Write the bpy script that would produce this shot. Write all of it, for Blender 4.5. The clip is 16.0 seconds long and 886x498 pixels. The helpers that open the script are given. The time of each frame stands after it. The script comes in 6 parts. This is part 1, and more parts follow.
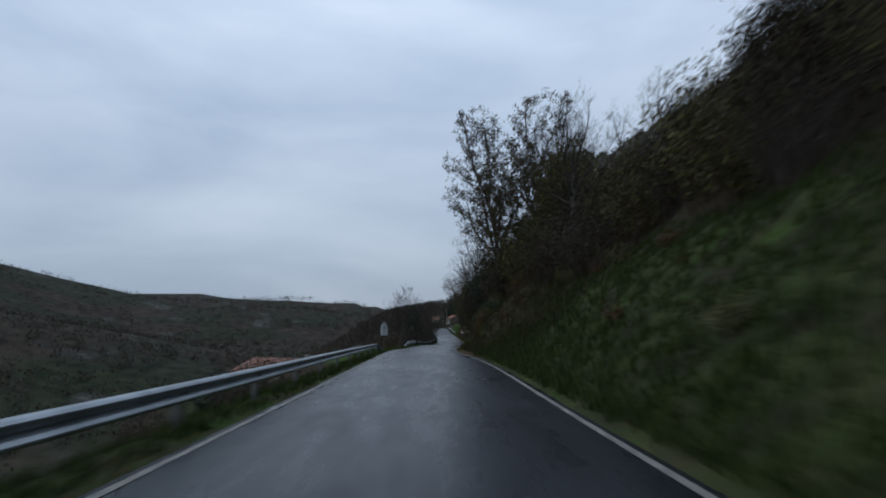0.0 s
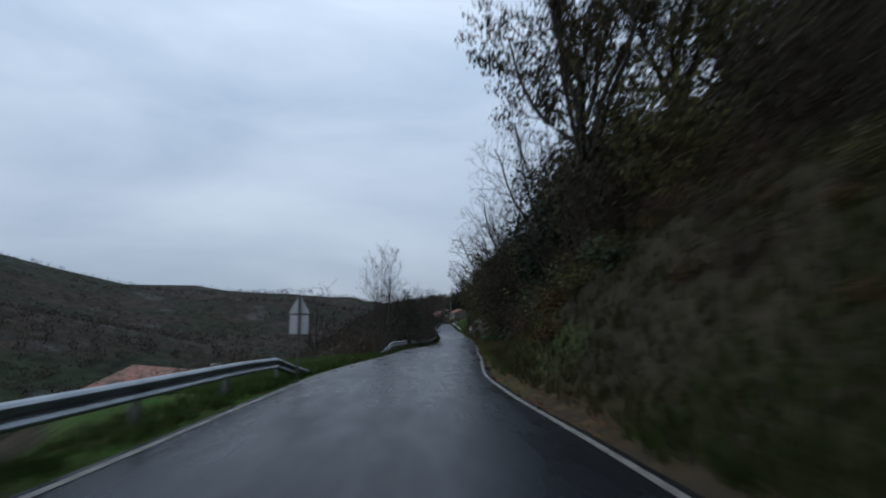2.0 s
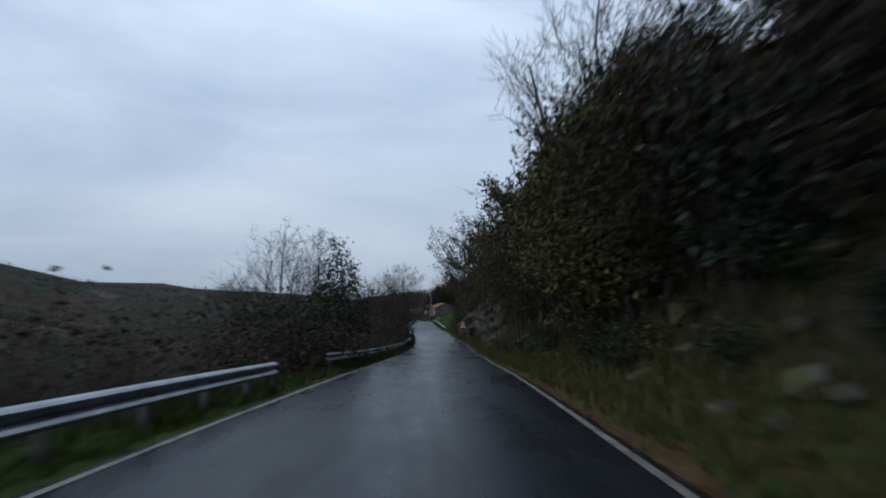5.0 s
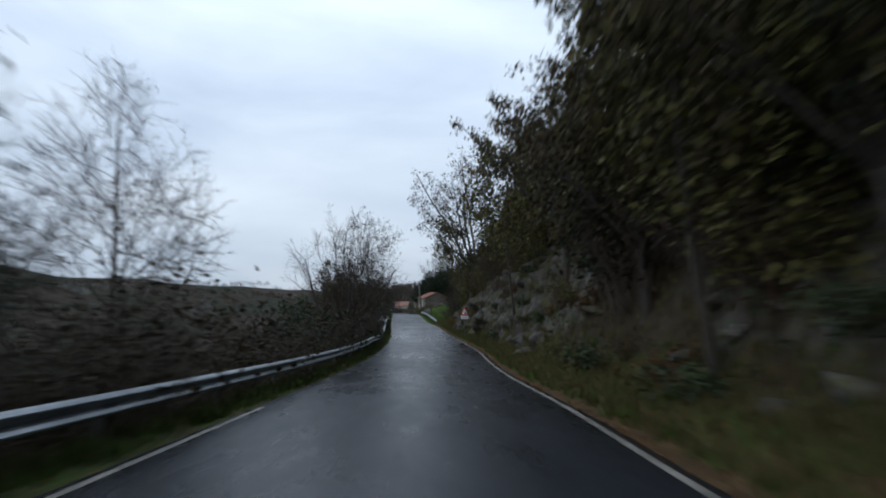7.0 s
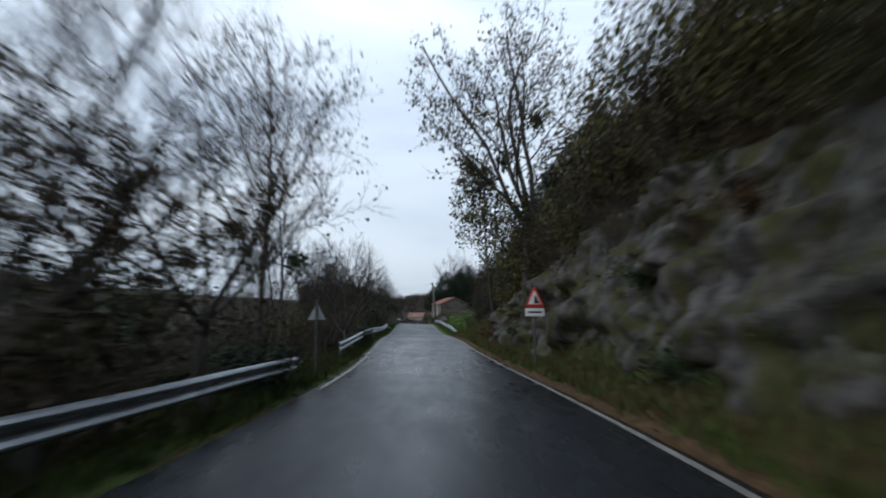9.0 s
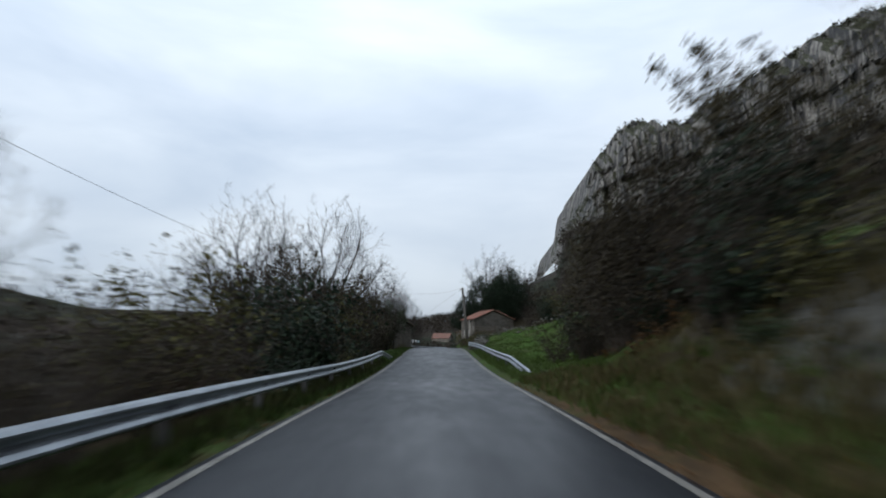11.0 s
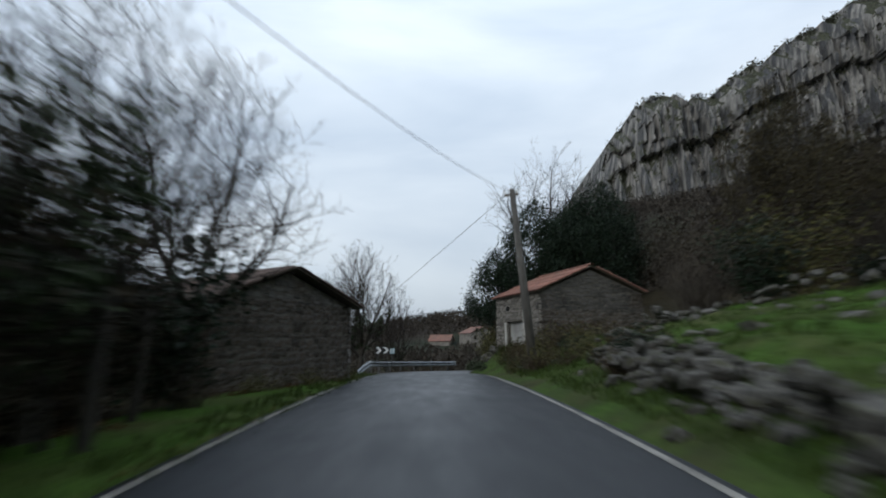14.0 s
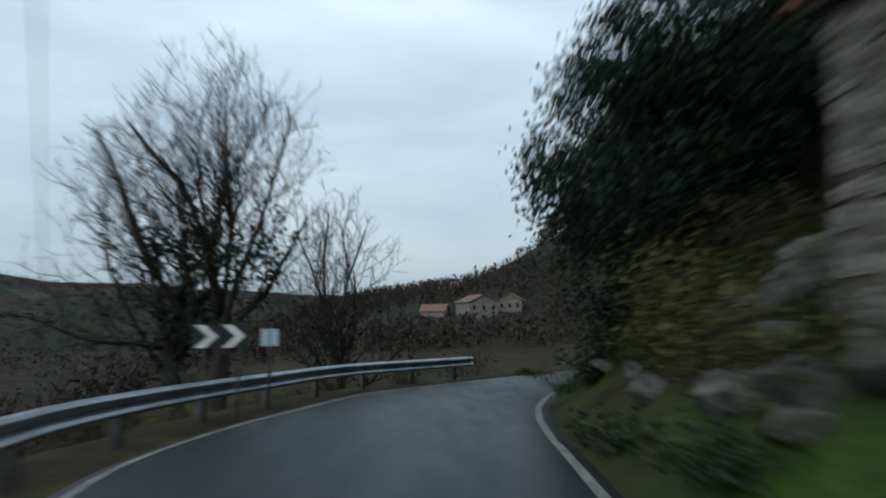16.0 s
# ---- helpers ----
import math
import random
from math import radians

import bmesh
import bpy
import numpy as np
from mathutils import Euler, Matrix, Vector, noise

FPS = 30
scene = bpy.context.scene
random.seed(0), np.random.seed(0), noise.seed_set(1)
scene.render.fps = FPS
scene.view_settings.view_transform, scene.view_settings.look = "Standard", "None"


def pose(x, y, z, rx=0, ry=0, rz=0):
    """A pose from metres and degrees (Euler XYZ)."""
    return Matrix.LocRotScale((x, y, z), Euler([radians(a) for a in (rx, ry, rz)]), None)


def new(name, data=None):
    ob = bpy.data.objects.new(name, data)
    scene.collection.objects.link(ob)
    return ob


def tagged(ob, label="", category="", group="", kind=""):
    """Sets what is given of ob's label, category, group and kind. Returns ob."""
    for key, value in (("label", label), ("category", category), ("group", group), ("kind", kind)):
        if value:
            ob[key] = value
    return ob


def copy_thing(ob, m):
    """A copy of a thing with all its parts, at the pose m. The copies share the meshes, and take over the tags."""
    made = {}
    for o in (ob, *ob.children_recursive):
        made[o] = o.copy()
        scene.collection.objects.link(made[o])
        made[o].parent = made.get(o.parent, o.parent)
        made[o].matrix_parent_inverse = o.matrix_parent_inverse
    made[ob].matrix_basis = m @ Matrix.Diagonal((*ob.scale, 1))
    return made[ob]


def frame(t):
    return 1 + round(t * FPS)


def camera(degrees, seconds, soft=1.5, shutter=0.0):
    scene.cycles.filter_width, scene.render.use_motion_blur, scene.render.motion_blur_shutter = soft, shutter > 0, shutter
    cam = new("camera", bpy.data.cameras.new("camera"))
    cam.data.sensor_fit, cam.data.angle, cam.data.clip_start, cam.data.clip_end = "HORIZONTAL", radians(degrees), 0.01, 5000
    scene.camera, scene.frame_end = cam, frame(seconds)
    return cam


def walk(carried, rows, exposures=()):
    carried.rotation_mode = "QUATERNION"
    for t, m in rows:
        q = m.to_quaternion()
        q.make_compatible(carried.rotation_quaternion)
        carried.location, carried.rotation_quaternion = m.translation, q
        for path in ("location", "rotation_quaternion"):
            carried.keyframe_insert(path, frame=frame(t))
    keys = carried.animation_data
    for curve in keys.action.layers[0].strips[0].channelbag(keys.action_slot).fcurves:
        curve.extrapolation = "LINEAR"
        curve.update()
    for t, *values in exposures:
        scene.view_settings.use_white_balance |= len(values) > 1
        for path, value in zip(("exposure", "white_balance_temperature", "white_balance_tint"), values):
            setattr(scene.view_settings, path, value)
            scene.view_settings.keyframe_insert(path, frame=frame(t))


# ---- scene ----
# t, x, y, z, tilt, roll, turn: metres and degrees
cam = camera(76.0, 16.0, soft=1.9, shutter=0.7)
PATH = [
    (0.00, -0.000, -0.000, 1.400, 96.31, 0.72, -1.81),
    (0.50, 0.136, 7.122, 1.147, 96.30, 0.25, -1.72),
    (1.00, 0.268, 14.252, 0.884, 96.27, 0.17, -1.68),
    (1.50, 0.380, 21.301, 0.630, 96.28, -0.26, -1.55),
    (2.00, 0.503, 28.313, 0.373, 95.94, -0.10, -1.59),
    (2.50, 0.633, 34.658, 0.047, 95.88, 0.27, -1.65),
    (3.00, 0.798, 41.450, -0.165, 96.31, -0.53, -1.91),
    (3.50, 0.980, 47.980, -0.441, 96.07, -0.35, -2.17),
    (4.00, 1.239, 53.487, -0.625, 96.09, -0.23, -3.08),
    (4.20, 1.338, 55.927, -0.744, 94.84, 0.39, -3.07),
    (4.70, 1.624, 62.090, -1.065, 95.39, 0.16, -3.36),
    (5.25, 2.000, 69.008, -1.364, 96.05, 0.02, -3.97),
    (5.80, 2.459, 76.042, -1.642, 95.87, 0.06, -4.62),
    (6.30, 2.935, 82.524, -1.945, 95.16, 0.37, -4.91),
    (6.50, 3.132, 85.146, -2.085, 95.18, 0.44, -4.80),
    (7.00, 3.628, 91.823, -2.485, 95.41, 0.32, -4.52),
    (7.50, 4.076, 98.391, -2.881, 95.26, 0.20, -4.15),
    (8.00, 4.515, 104.997, -3.213, 95.57, 0.42, -3.83),
    (8.50, 4.885, 111.675, -3.518, 96.01, 0.65, -3.34),
    (9.00, 5.208, 118.268, -3.710, 96.81, -0.12, -2.79),
    (9.50, 5.465, 125.641, -3.901, 97.11, -0.32, -2.25),
    (9.70, 5.543, 128.611, -3.953, 97.23, -0.24, -2.08),
    (10.20, 5.666, 136.345, -3.975, 98.52, -0.04, -1.00),
    (10.75, 5.665, 145.237, -3.872, 99.01, 0.01, -0.17),
    (11.30, 5.596, 154.376, -3.781, 98.33, 0.05, -0.15),
    (11.80, 5.551, 162.777, -3.843, 96.75, 0.06, -0.49),
    (12.00, 5.538, 166.138, -3.903, 96.80, -0.19, -0.39),
    (12.50, 5.465, 174.510, -3.979, 97.82, -0.04, -0.19),
    (13.00, 5.412, 182.675, -3.916, 98.46, -0.01, -0.18),
    (13.50, 5.343, 190.863, -3.778, 99.13, 0.19, -0.19),
    (14.00, 5.261, 198.943, -3.625, 99.13, 0.48, -0.35),
    (14.50, 5.222, 206.594, -3.481, 98.53, 0.52, -0.48),
    (15.00, 5.226, 214.046, -3.551, 97.74, 1.05, -0.40),
    (15.50, 5.240, 220.414, -3.652, 97.48, 0.18, -0.57),
    (16.00, 5.239, 226.780, -3.839, 96.24, 0.49, -1.05),
]
walk(cam, [(r[0], pose(*r[1:])) for r in PATH],
     exposures=((0.0, -0.2, 6100, 10), (2.0, -0.1, 6100, 10), (4.0, -0.15, 6050, 10), (6.5, 0.22, 6350, 10), (9.0, 0.38, 6500, 10), (12.0, 0.25, 6700, 10), (14.5, 0.2, 6650, 8), (16.0, 0.1, 6400, 2)))

# ---- overcast dusk sky and a very soft sun ----
world = bpy.data.worlds.new("overcast_sky")
scene.world = world
world.use_nodes = True
wt = world.node_tree
wt.nodes.clear()


def wnode(kind, **props):
    n = wt.nodes.new(kind)
    for k, v in props.items():
        n.inputs[k].default_value = v
    return n


sky = wt.nodes.new("ShaderNodeTexSky")
sky.sky_type, sky.sun_disc = "NISHITA", False
sky.sun_elevation, sky.sun_rotation = radians(14), radians(40)
coord = wt.nodes.new("ShaderNodeTexCoord")
stretch = wnode("ShaderNodeMapping", Scale=(1.0, 1.0, 3.2))
clouds = wnode("ShaderNodeTexNoise", Scale=1.9, Detail=5.0, Roughness=0.5, Distortion=0.3)
wt.links.new(coord.outputs["Generated"], stretch.inputs["Vector"])
wt.links.new(stretch.outputs["Vector"], clouds.inputs["Vector"])
tone = wt.nodes.new("ShaderNodeValToRGB")
tone.color_ramp.elements[0].position, tone.color_ramp.elements[0].color = 0.30, (5.0, 6.2, 7.9, 1)
tone.color_ramp.elements[1].position, tone.color_ramp.elements[1].color = 0.72, (8.2, 9.3, 10.6, 1)
wt.links.new(clouds.outputs["Fac"], tone.inputs["Fac"])
lift = wt.nodes.new("ShaderNodeSeparateXYZ")
wt.links.new(coord.outputs["Generated"], lift.inputs["Vector"])
high = wt.nodes.new("ShaderNodeMapRange")
high.inputs["From Min"].default_value, high.inputs["From Max"].default_value = 0.0, 0.55
high.inputs["To Min"].default_value, high.inputs["To Max"].default_value = 0.68, 1.15
wt.links.new(lift.outputs["Z"], high.inputs["Value"])
shade = wt.nodes.new("ShaderNodeVectorMath")
shade.operation = "SCALE"
wt.links.new(tone.outputs["Color"], shade.inputs[0])
wt.links.new(high.outputs["Result"], shade.inputs["Scale"])
mixed = wt.nodes.new("ShaderNodeMix")
mixed.data_type = "RGBA"
mixed.inputs["Factor"].default_value = 0.93
wt.links.new(sky.outputs["Color"], mixed.inputs["A"])
wt.links.new(shade.outputs["Vector"], mixed.inputs["B"])
back = wnode("ShaderNodeBackground", Strength=0.095)
wt.links.new(mixed.outputs["Result"], back.inputs["Color"])
wo = wt.nodes.new("ShaderNodeOutputWorld")
wt.links.new(back.outputs["Background"], wo.inputs["Surface"])
sun = new("sun", bpy.data.lights.new("sun", "SUN"))
sun.data.energy, sun.data.angle, sun.data.color = 0.5, radians(25), (1.0, 0.96, 0.9)
sun.rotation_euler = (radians(60), 0, radians(-40))


# ---- materials ----
def mat(name, dark, light, scale=6.0, rough=0.8, bump=0.3, detail=6.0, second=None, metal=0.0, spec=0.5, fine=None, per_object=0.0, mapped=None, coat=0.0):
    m = bpy.data.materials.new(name)
    m.use_nodes = True
    nt = m.node_tree
    bs = nt.nodes["Principled BSDF"]
    L = nt.links.new
    tc = nt.nodes.new("ShaderNodeTexCoord")
    mp = nt.nodes.new("ShaderNodeMapping")
    L(tc.outputs["Object"], mp.inputs["Vector"])
    if mapped:
        mp.inputs["Scale"].default_value = mapped
    n1 = nt.nodes.new("ShaderNodeTexNoise")
    n1.inputs["Scale"].default_value, n1.inputs["Detail"].default_value = scale, detail
    L(mp.outputs["Vector"], n1.inputs["Vector"])
    r = nt.nodes.new("ShaderNodeValToRGB")
    r.color_ramp.elements[0].position, r.color_ramp.elements[0].color = 0.33, (*dark, 1)
    r.color_ramp.elements[1].position, r.color_ramp.elements[1].color = 0.68, (*light, 1)
    L(n1.outputs["Fac"], r.inputs["Fac"])
    col = r.outputs["Color"]
    n2 = nt.nodes.new("ShaderNodeTexNoise")
    n2.inputs["Scale"].default_value, n2.inputs["Detail"].default_value = (fine or scale * 7), 4.0
    L(mp.outputs["Vector"], n2.inputs["Vector"])
    if second:
        mask = nt.nodes.new("ShaderNodeTexNoise")
        mask.inputs["Scale"].default_value, mask.inputs["Detail"].default_value = second[1], 5.0
        L(mp.outputs["Vector"], mask.inputs["Vector"])
        mr = nt.nodes.new("ShaderNodeMapRange")
        mr.inputs["From Min"].default_value, mr.inputs["From Max"].default_value = second[2], second[2] + 0.12
        L(mask.outputs["Fac"], mr.inputs["Value"])
        mx = nt.nodes.new("ShaderNodeMix")
        mx.data_type = "RGBA"
        L(mr.outputs["Result"], mx.inputs["Factor"])
        L(col, mx.inputs["A"])
        mx.inputs["B"].default_value = (*second[0], 1)
        col = mx.outputs["Result"]
    if per_object:
        oi = nt.nodes.new("ShaderNodeObjectInfo")
        mr2 = nt.nodes.new("ShaderNodeMapRange")
        mr2.inputs["To Min"].default_value, mr2.inputs["To Max"].default_value = 1 - per_object, 1 + per_object
        L(oi.outputs["Random"], mr2.inputs["Value"])
        hs = nt.nodes.new("ShaderNodeHueSaturation")
        L(mr2.outputs["Result"], hs.inputs["Value"])
        L(col, hs.inputs["Color"])
        col = hs.outputs["Color"]
    L(col, bs.inputs["Base Color"])
    bs.inputs["Metallic"].default_value = metal
    bs.inputs["Specular IOR Level"].default_value = spec
    rr = nt.nodes.new("ShaderNodeMapRange")
    rr.inputs["To Min"].default_value, rr.inputs["To Max"].default_value = max(rough - 0.12, 0.03), min(rough + 0.12, 1)
    L(n2.outputs["Fac"], rr.inputs["Value"])
    L(rr.outputs["Result"], bs.inputs["Roughness"])
    if bump:
        b = nt.nodes.new("ShaderNodeBump")
        b.inputs["Strength"].default_value, b.inputs["Distance"].default_value = min(bump, 1.0), 0.03
        L(n2.outputs["Fac"], b.inputs["Height"])
        L(b.outputs["Normal"], bs.inputs["Normal"])
    return m


def leafmat(name, dark, light, rough=0.6, spec=0.12):
    m = bpy.data.materials.new(name)
    m.use_nodes = True
    nt = m.node_tree
    bs = nt.nodes["Principled BSDF"]
    g = nt.nodes.new("ShaderNodeNewGeometry")
    r = nt.nodes.new("ShaderNodeValToRGB")
    r.color_ramp.elements[0].color, r.color_ramp.elements[1].color = (*dark, 1), (*light, 1)
    nt.links.new(g.outputs["Random Per Island"], r.inputs["Fac"])
    nt.links.new(r.outputs["Color"], bs.inputs["Base Color"])
    bs.inputs["Roughness"].default_value = rough
    bs.inputs["Specular IOR Level"].default_value = spec
    return m


M_LINE = mat("road_paint", (0.13, 0.118, 0.10), (0.29, 0.272, 0.24), 3.0, 0.6, 0.2, 8, second=((0.055, 0.054, 0.052), 6.0, 0.54), fine=40)
M_STEEL = mat("galvanised_steel", (0.24, 0.26, 0.28), (0.38, 0.41, 0.44), 2.5, 0.43, 0.06, 5, metal=0.95, second=((0.16, 0.14, 0.12), 1.3, 0.66))
M_POST = mat("post_steel", (0.06, 0.06, 0.06), (0.13, 0.13, 0.13), 5.0, 0.55, 0.1, 5, metal=0.6)
M_ROCK = mat("limestone", (0.026, 0.024, 0.021), (0.125, 0.118, 0.107), 1.3, 0.9, 1.0, 12, second=((0.054, 0.055, 0.018), 0.8, 0.43), fine=9, per_object=0.35)
M_STONE = mat("wall_stone", (0.095, 0.087, 0.077), (0.32, 0.29, 0.25), 2.6, 0.9, 0.8, 10, second=((0.10, 0.095, 0.085), 1.4, 0.58), fine=18, per_object=0.3, spec=0.2)
M_FIELDSTONE = mat("field_stone", (0.042, 0.040, 0.036), (0.175, 0.165, 0.148), 2.2, 0.9, 0.9, 11, second=((0.06, 0.062, 0.032), 1.1, 0.54), fine=14, per_object=0.3, spec=0.2)
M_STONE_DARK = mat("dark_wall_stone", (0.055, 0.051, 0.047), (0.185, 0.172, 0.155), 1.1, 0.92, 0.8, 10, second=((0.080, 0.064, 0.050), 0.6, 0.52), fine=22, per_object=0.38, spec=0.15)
M_MORTAR = mat("lime_mortar", (0.07, 0.062, 0.052), (0.15, 0.135, 0.112), 4.0, 0.92, 0.5, 8, spec=0.15)
M_TILE = mat("clay_tile", (0.13, 0.056, 0.038), (0.30, 0.125, 0.082), 3.0, 0.75, 0.3, 6, second=((0.085, 0.072, 0.056), 1.6, 0.52), per_object=0.3)
M_TILE_DARK = mat("weathered_tile", (0.05, 0.035, 0.028), (0.13, 0.08, 0.06), 3.0, 0.8, 0.3, 6, per_object=0.25)
M_RENDER = mat("pale_render", (0.36, 0.34, 0.30), (0.50, 0.475, 0.43), 2.0, 0.85, 0.25, 7, second=((0.25, 0.23, 0.2), 0.9, 0.62))
M_DOOR = mat("grey_door_paint", (0.24, 0.23, 0.21), (0.36, 0.35, 0.325), 1.5, 0.55, 0.1, 5)
M_WOOD = mat("old_wood", (0.055, 0.042, 0.03), (0.14, 0.11, 0.08), 4.0, 0.8, 0.4, 8, mapped=(4, 4, 0.4))
M_POLE = mat("pole_wood", (0.055, 0.050, 0.044), (0.125, 0.115, 0.10), 3.0, 0.8, 0.3, 6, mapped=(2, 2, 0.5))
M_BARK = mat("bark", (0.022, 0.019, 0.016), (0.065, 0.056, 0.045), 5.0, 0.9, 0.8, 8, mapped=(3, 3, 0.6))
M_BARK_PALE = mat("pale_bark", (0.034, 0.030, 0.026), (0.085, 0.077, 0.066), 5.0, 0.9, 0.6, 8, mapped=(3, 3, 0.6))
M_TWIG = leafmat("twigs", (0.030, 0.025, 0.021), (0.085, 0.070, 0.058), 0.85)
# Darkened copy of the twig colour, so crowns read as silhouettes against the sky.
M_TWIG_DARK = leafmat("silhouette_twigs", (0.016, 0.013, 0.011), (0.050, 0.040, 0.034), 0.85)
M_TWIG_RED = leafmat("red_brown_twigs", (0.036, 0.024, 0.018), (0.095, 0.062, 0.046), 0.85)
M_DRY = leafmat("dry_leaves", (0.022, 0.020, 0.010), (0.085, 0.068, 0.034))
M_IVY = leafmat("ivy_leaves", (0.012, 0.020, 0.009), (0.038, 0.058, 0.022), 0.5, 0.2)
M_EVER = leafmat("evergreen_leaves", (0.008, 0.014, 0.009), (0.026, 0.042, 0.023), 0.5)
M_OLIVE = leafmat("olive_leaves", (0.026, 0.027, 0.010), (0.122, 0.114, 0.040))
M_RUST = leafmat("rusty_fern", (0.034, 0.021, 0.010), (0.105, 0.06, 0.026), 0.8)
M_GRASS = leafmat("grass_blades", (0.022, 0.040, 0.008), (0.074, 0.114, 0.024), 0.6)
# Darker copy of the blade green, with the bank's shade mixed into its colour.
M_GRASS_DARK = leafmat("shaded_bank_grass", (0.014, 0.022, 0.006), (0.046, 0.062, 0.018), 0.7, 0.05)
M_GRASS_BROWN = leafmat("withered_grass_blades", (0.015, 0.016, 0.007), (0.052, 0.050, 0.021), 0.7, 0.05)
M_GRASS_DRY = leafmat("dry_grass_blades", (0.04, 0.036, 0.016), (0.12, 0.098, 0.046), 0.7, 0.05)
M_LITTER = leafmat("fallen_leaves", (0.055, 0.028, 0.012), (0.17, 0.085, 0.03), 0.6)
M_FARWOOD = leafmat("far_woods", (0.032, 0.027, 0.022), (0.066, 0.055, 0.043), 0.9)
M_LEDGE = leafmat("ledge_scrub", (0.014, 0.016, 0.010), (0.055, 0.052, 0.032), 0.9)
M_RED = mat("sign_red", (0.42, 0.02, 0.02), (0.55, 0.04, 0.03), 4, 0.4, 0.02)
M_WHITE = mat("sign_white", (0.62, 0.62, 0.62), (0.78, 0.78, 0.77), 5, 0.4, 0.02)
M_BLACK = mat("sign_black", (0.012, 0.012, 0.012), (0.02, 0.02, 0.02), 5, 0.5, 0.02)
M_SIGNBACK = mat("sign_back", (0.30, 0.32, 0.33), (0.42, 0.44, 0.45), 3, 0.5, 0.05, metal=0.4)
M_TEAL = mat("sign_pale_blue", (0.25, 0.36, 0.40), (0.34, 0.46, 0.50), 3, 0.5, 0.02)
M_DARKHOLE = mat("dark_opening", (0.006, 0.006, 0.006), (0.012, 0.011, 0.010), 3, 0.9, 0.0)
M_CABLE = mat("cable_rubber", (0.03, 0.03, 0.03), (0.05, 0.05, 0.05), 3, 0.6, 0.0)
M_GLASS = mat("dark_window_glass", (0.012, 0.014, 0.016), (0.02, 0.022, 0.025), 2, 0.1, 0.0)


def ground_material():
    m = bpy.data.materials.new("hillside_ground")
    m.use_nodes = True
    nt = m.node_tree
    L = nt.links.new
    bs = nt.nodes["Principled BSDF"]
    tc = nt.nodes.new("ShaderNodeTexCoord")

    def noise_(scale, detail=6.0):
        n = nt.nodes.new("ShaderNodeTexNoise")
        n.inputs["Scale"].default_value, n.inputs["Detail"].default_value = scale, detail
        L(tc.outputs["Object"], n.inputs["Vector"])
        return n.outputs["Fac"]

    def ramp(fac, a, b, lo=0.32, hi=0.68):
        r = nt.nodes.new("ShaderNodeValToRGB")
        r.color_ramp.elements[0].position, r.color_ramp.elements[0].color = lo, (*a, 1)
        r.color_ramp.elements[1].position, r.color_ramp.elements[1].color = hi, (*b, 1)
        L(fac, r.inputs["Fac"])
        return r.outputs["Color"]

    def mix(f, a, b):
        x = nt.nodes.new("ShaderNodeMix")
        x.data_type = "RGBA"
        L(f, x.inputs["Factor"])
        L(a, x.inputs["A"])
        L(b, x.inputs["B"])
        return x.outputs["Result"]

    def attr(name):
        a = nt.nodes.new("ShaderNodeAttribute")
        a.attribute_name = name
        return a.outputs["Fac"]

    def soften(f, n, width=0.55):
        s = nt.nodes.new("ShaderNodeMath")
        s.operation = "MULTIPLY_ADD"
        L(n, s.inputs[0])
        s.inputs[1].default_value = width
        L(f, s.inputs[2])
        r = nt.nodes.new("ShaderNodeMapRange")
        r.inputs["From Min"].default_value, r.inputs["From Max"].default_value = 0.62, 0.92
        L(s.outputs[0], r.inputs["Value"])
        return r.outputs["Result"]

    mid, fine, wide = noise_(0.9), noise_(9.0), noise_(0.05, 9)
    scrub = mix(wide, ramp(mid, (0.022, 0.017, 0.012), (0.056, 0.043, 0.029)), ramp(noise_(0.16, 10), (0.018, 0.018, 0.011), (0.058, 0.049, 0.030)))
    grass = mix(ramp(noise_(0.5, 9), (0, 0, 0), (1, 1, 1), 0.41, 0.67), ramp(fine, (0.022, 0.052, 0.008), (0.062, 0.122, 0.019)), ramp(noise_(2.2, 9), (0.026, 0.034, 0.011), (0.078, 0.084, 0.030)))
    rock = ramp(noise_(1.6, 12), (0.025, 0.024, 0.021), (0.13, 0.125, 0.11))
    litter = ramp(noise_(4.0, 8), (0.036, 0.026, 0.016), (0.115, 0.070, 0.036))
    woods = mix(ramp(noise_(0.012, 7), (0, 0, 0), (1, 1, 1), 0.44, 0.56), ramp(noise_(0.11, 9), (0.020, 0.016, 0.013), (0.060, 0.047, 0.037)), ramp(noise_(0.14, 9), (0.012, 0.016, 0.011), (0.040, 0.044, 0.027)))
    bare = ramp(noise_(0.35, 10), (0.034, 0.032, 0.029), (0.10, 0.095, 0.087))
    distant = mix(ramp(noise_(0.021, 10), (0, 0, 0), (1, 1, 1), 0.62, 0.70), woods, bare)
    c = mix(attr("far"), scrub, distant)
    c = mix(soften(attr("green"), mid), c, grass)
    c = mix(soften(attr("litter"), noise_(2.0)), c, litter)
    c = mix(soften(attr("rock"), noise_(0.8, 8)), c, rock)
    L(c, bs.inputs["Base Color"])
    bs.inputs["Roughness"].default_value = 0.9
    bs.inputs["Specular IOR Level"].default_value = 0.06
    b = nt.nodes.new("ShaderNodeBump")
    b.inputs["Strength"].default_value, b.inputs["Distance"].default_value = 0.9, 0.12
    L(noise_(3.5, 10), b.inputs["Height"])
    L(b.outputs["Normal"], bs.inputs["Normal"])
    return m


M_GROUND = ground_material()


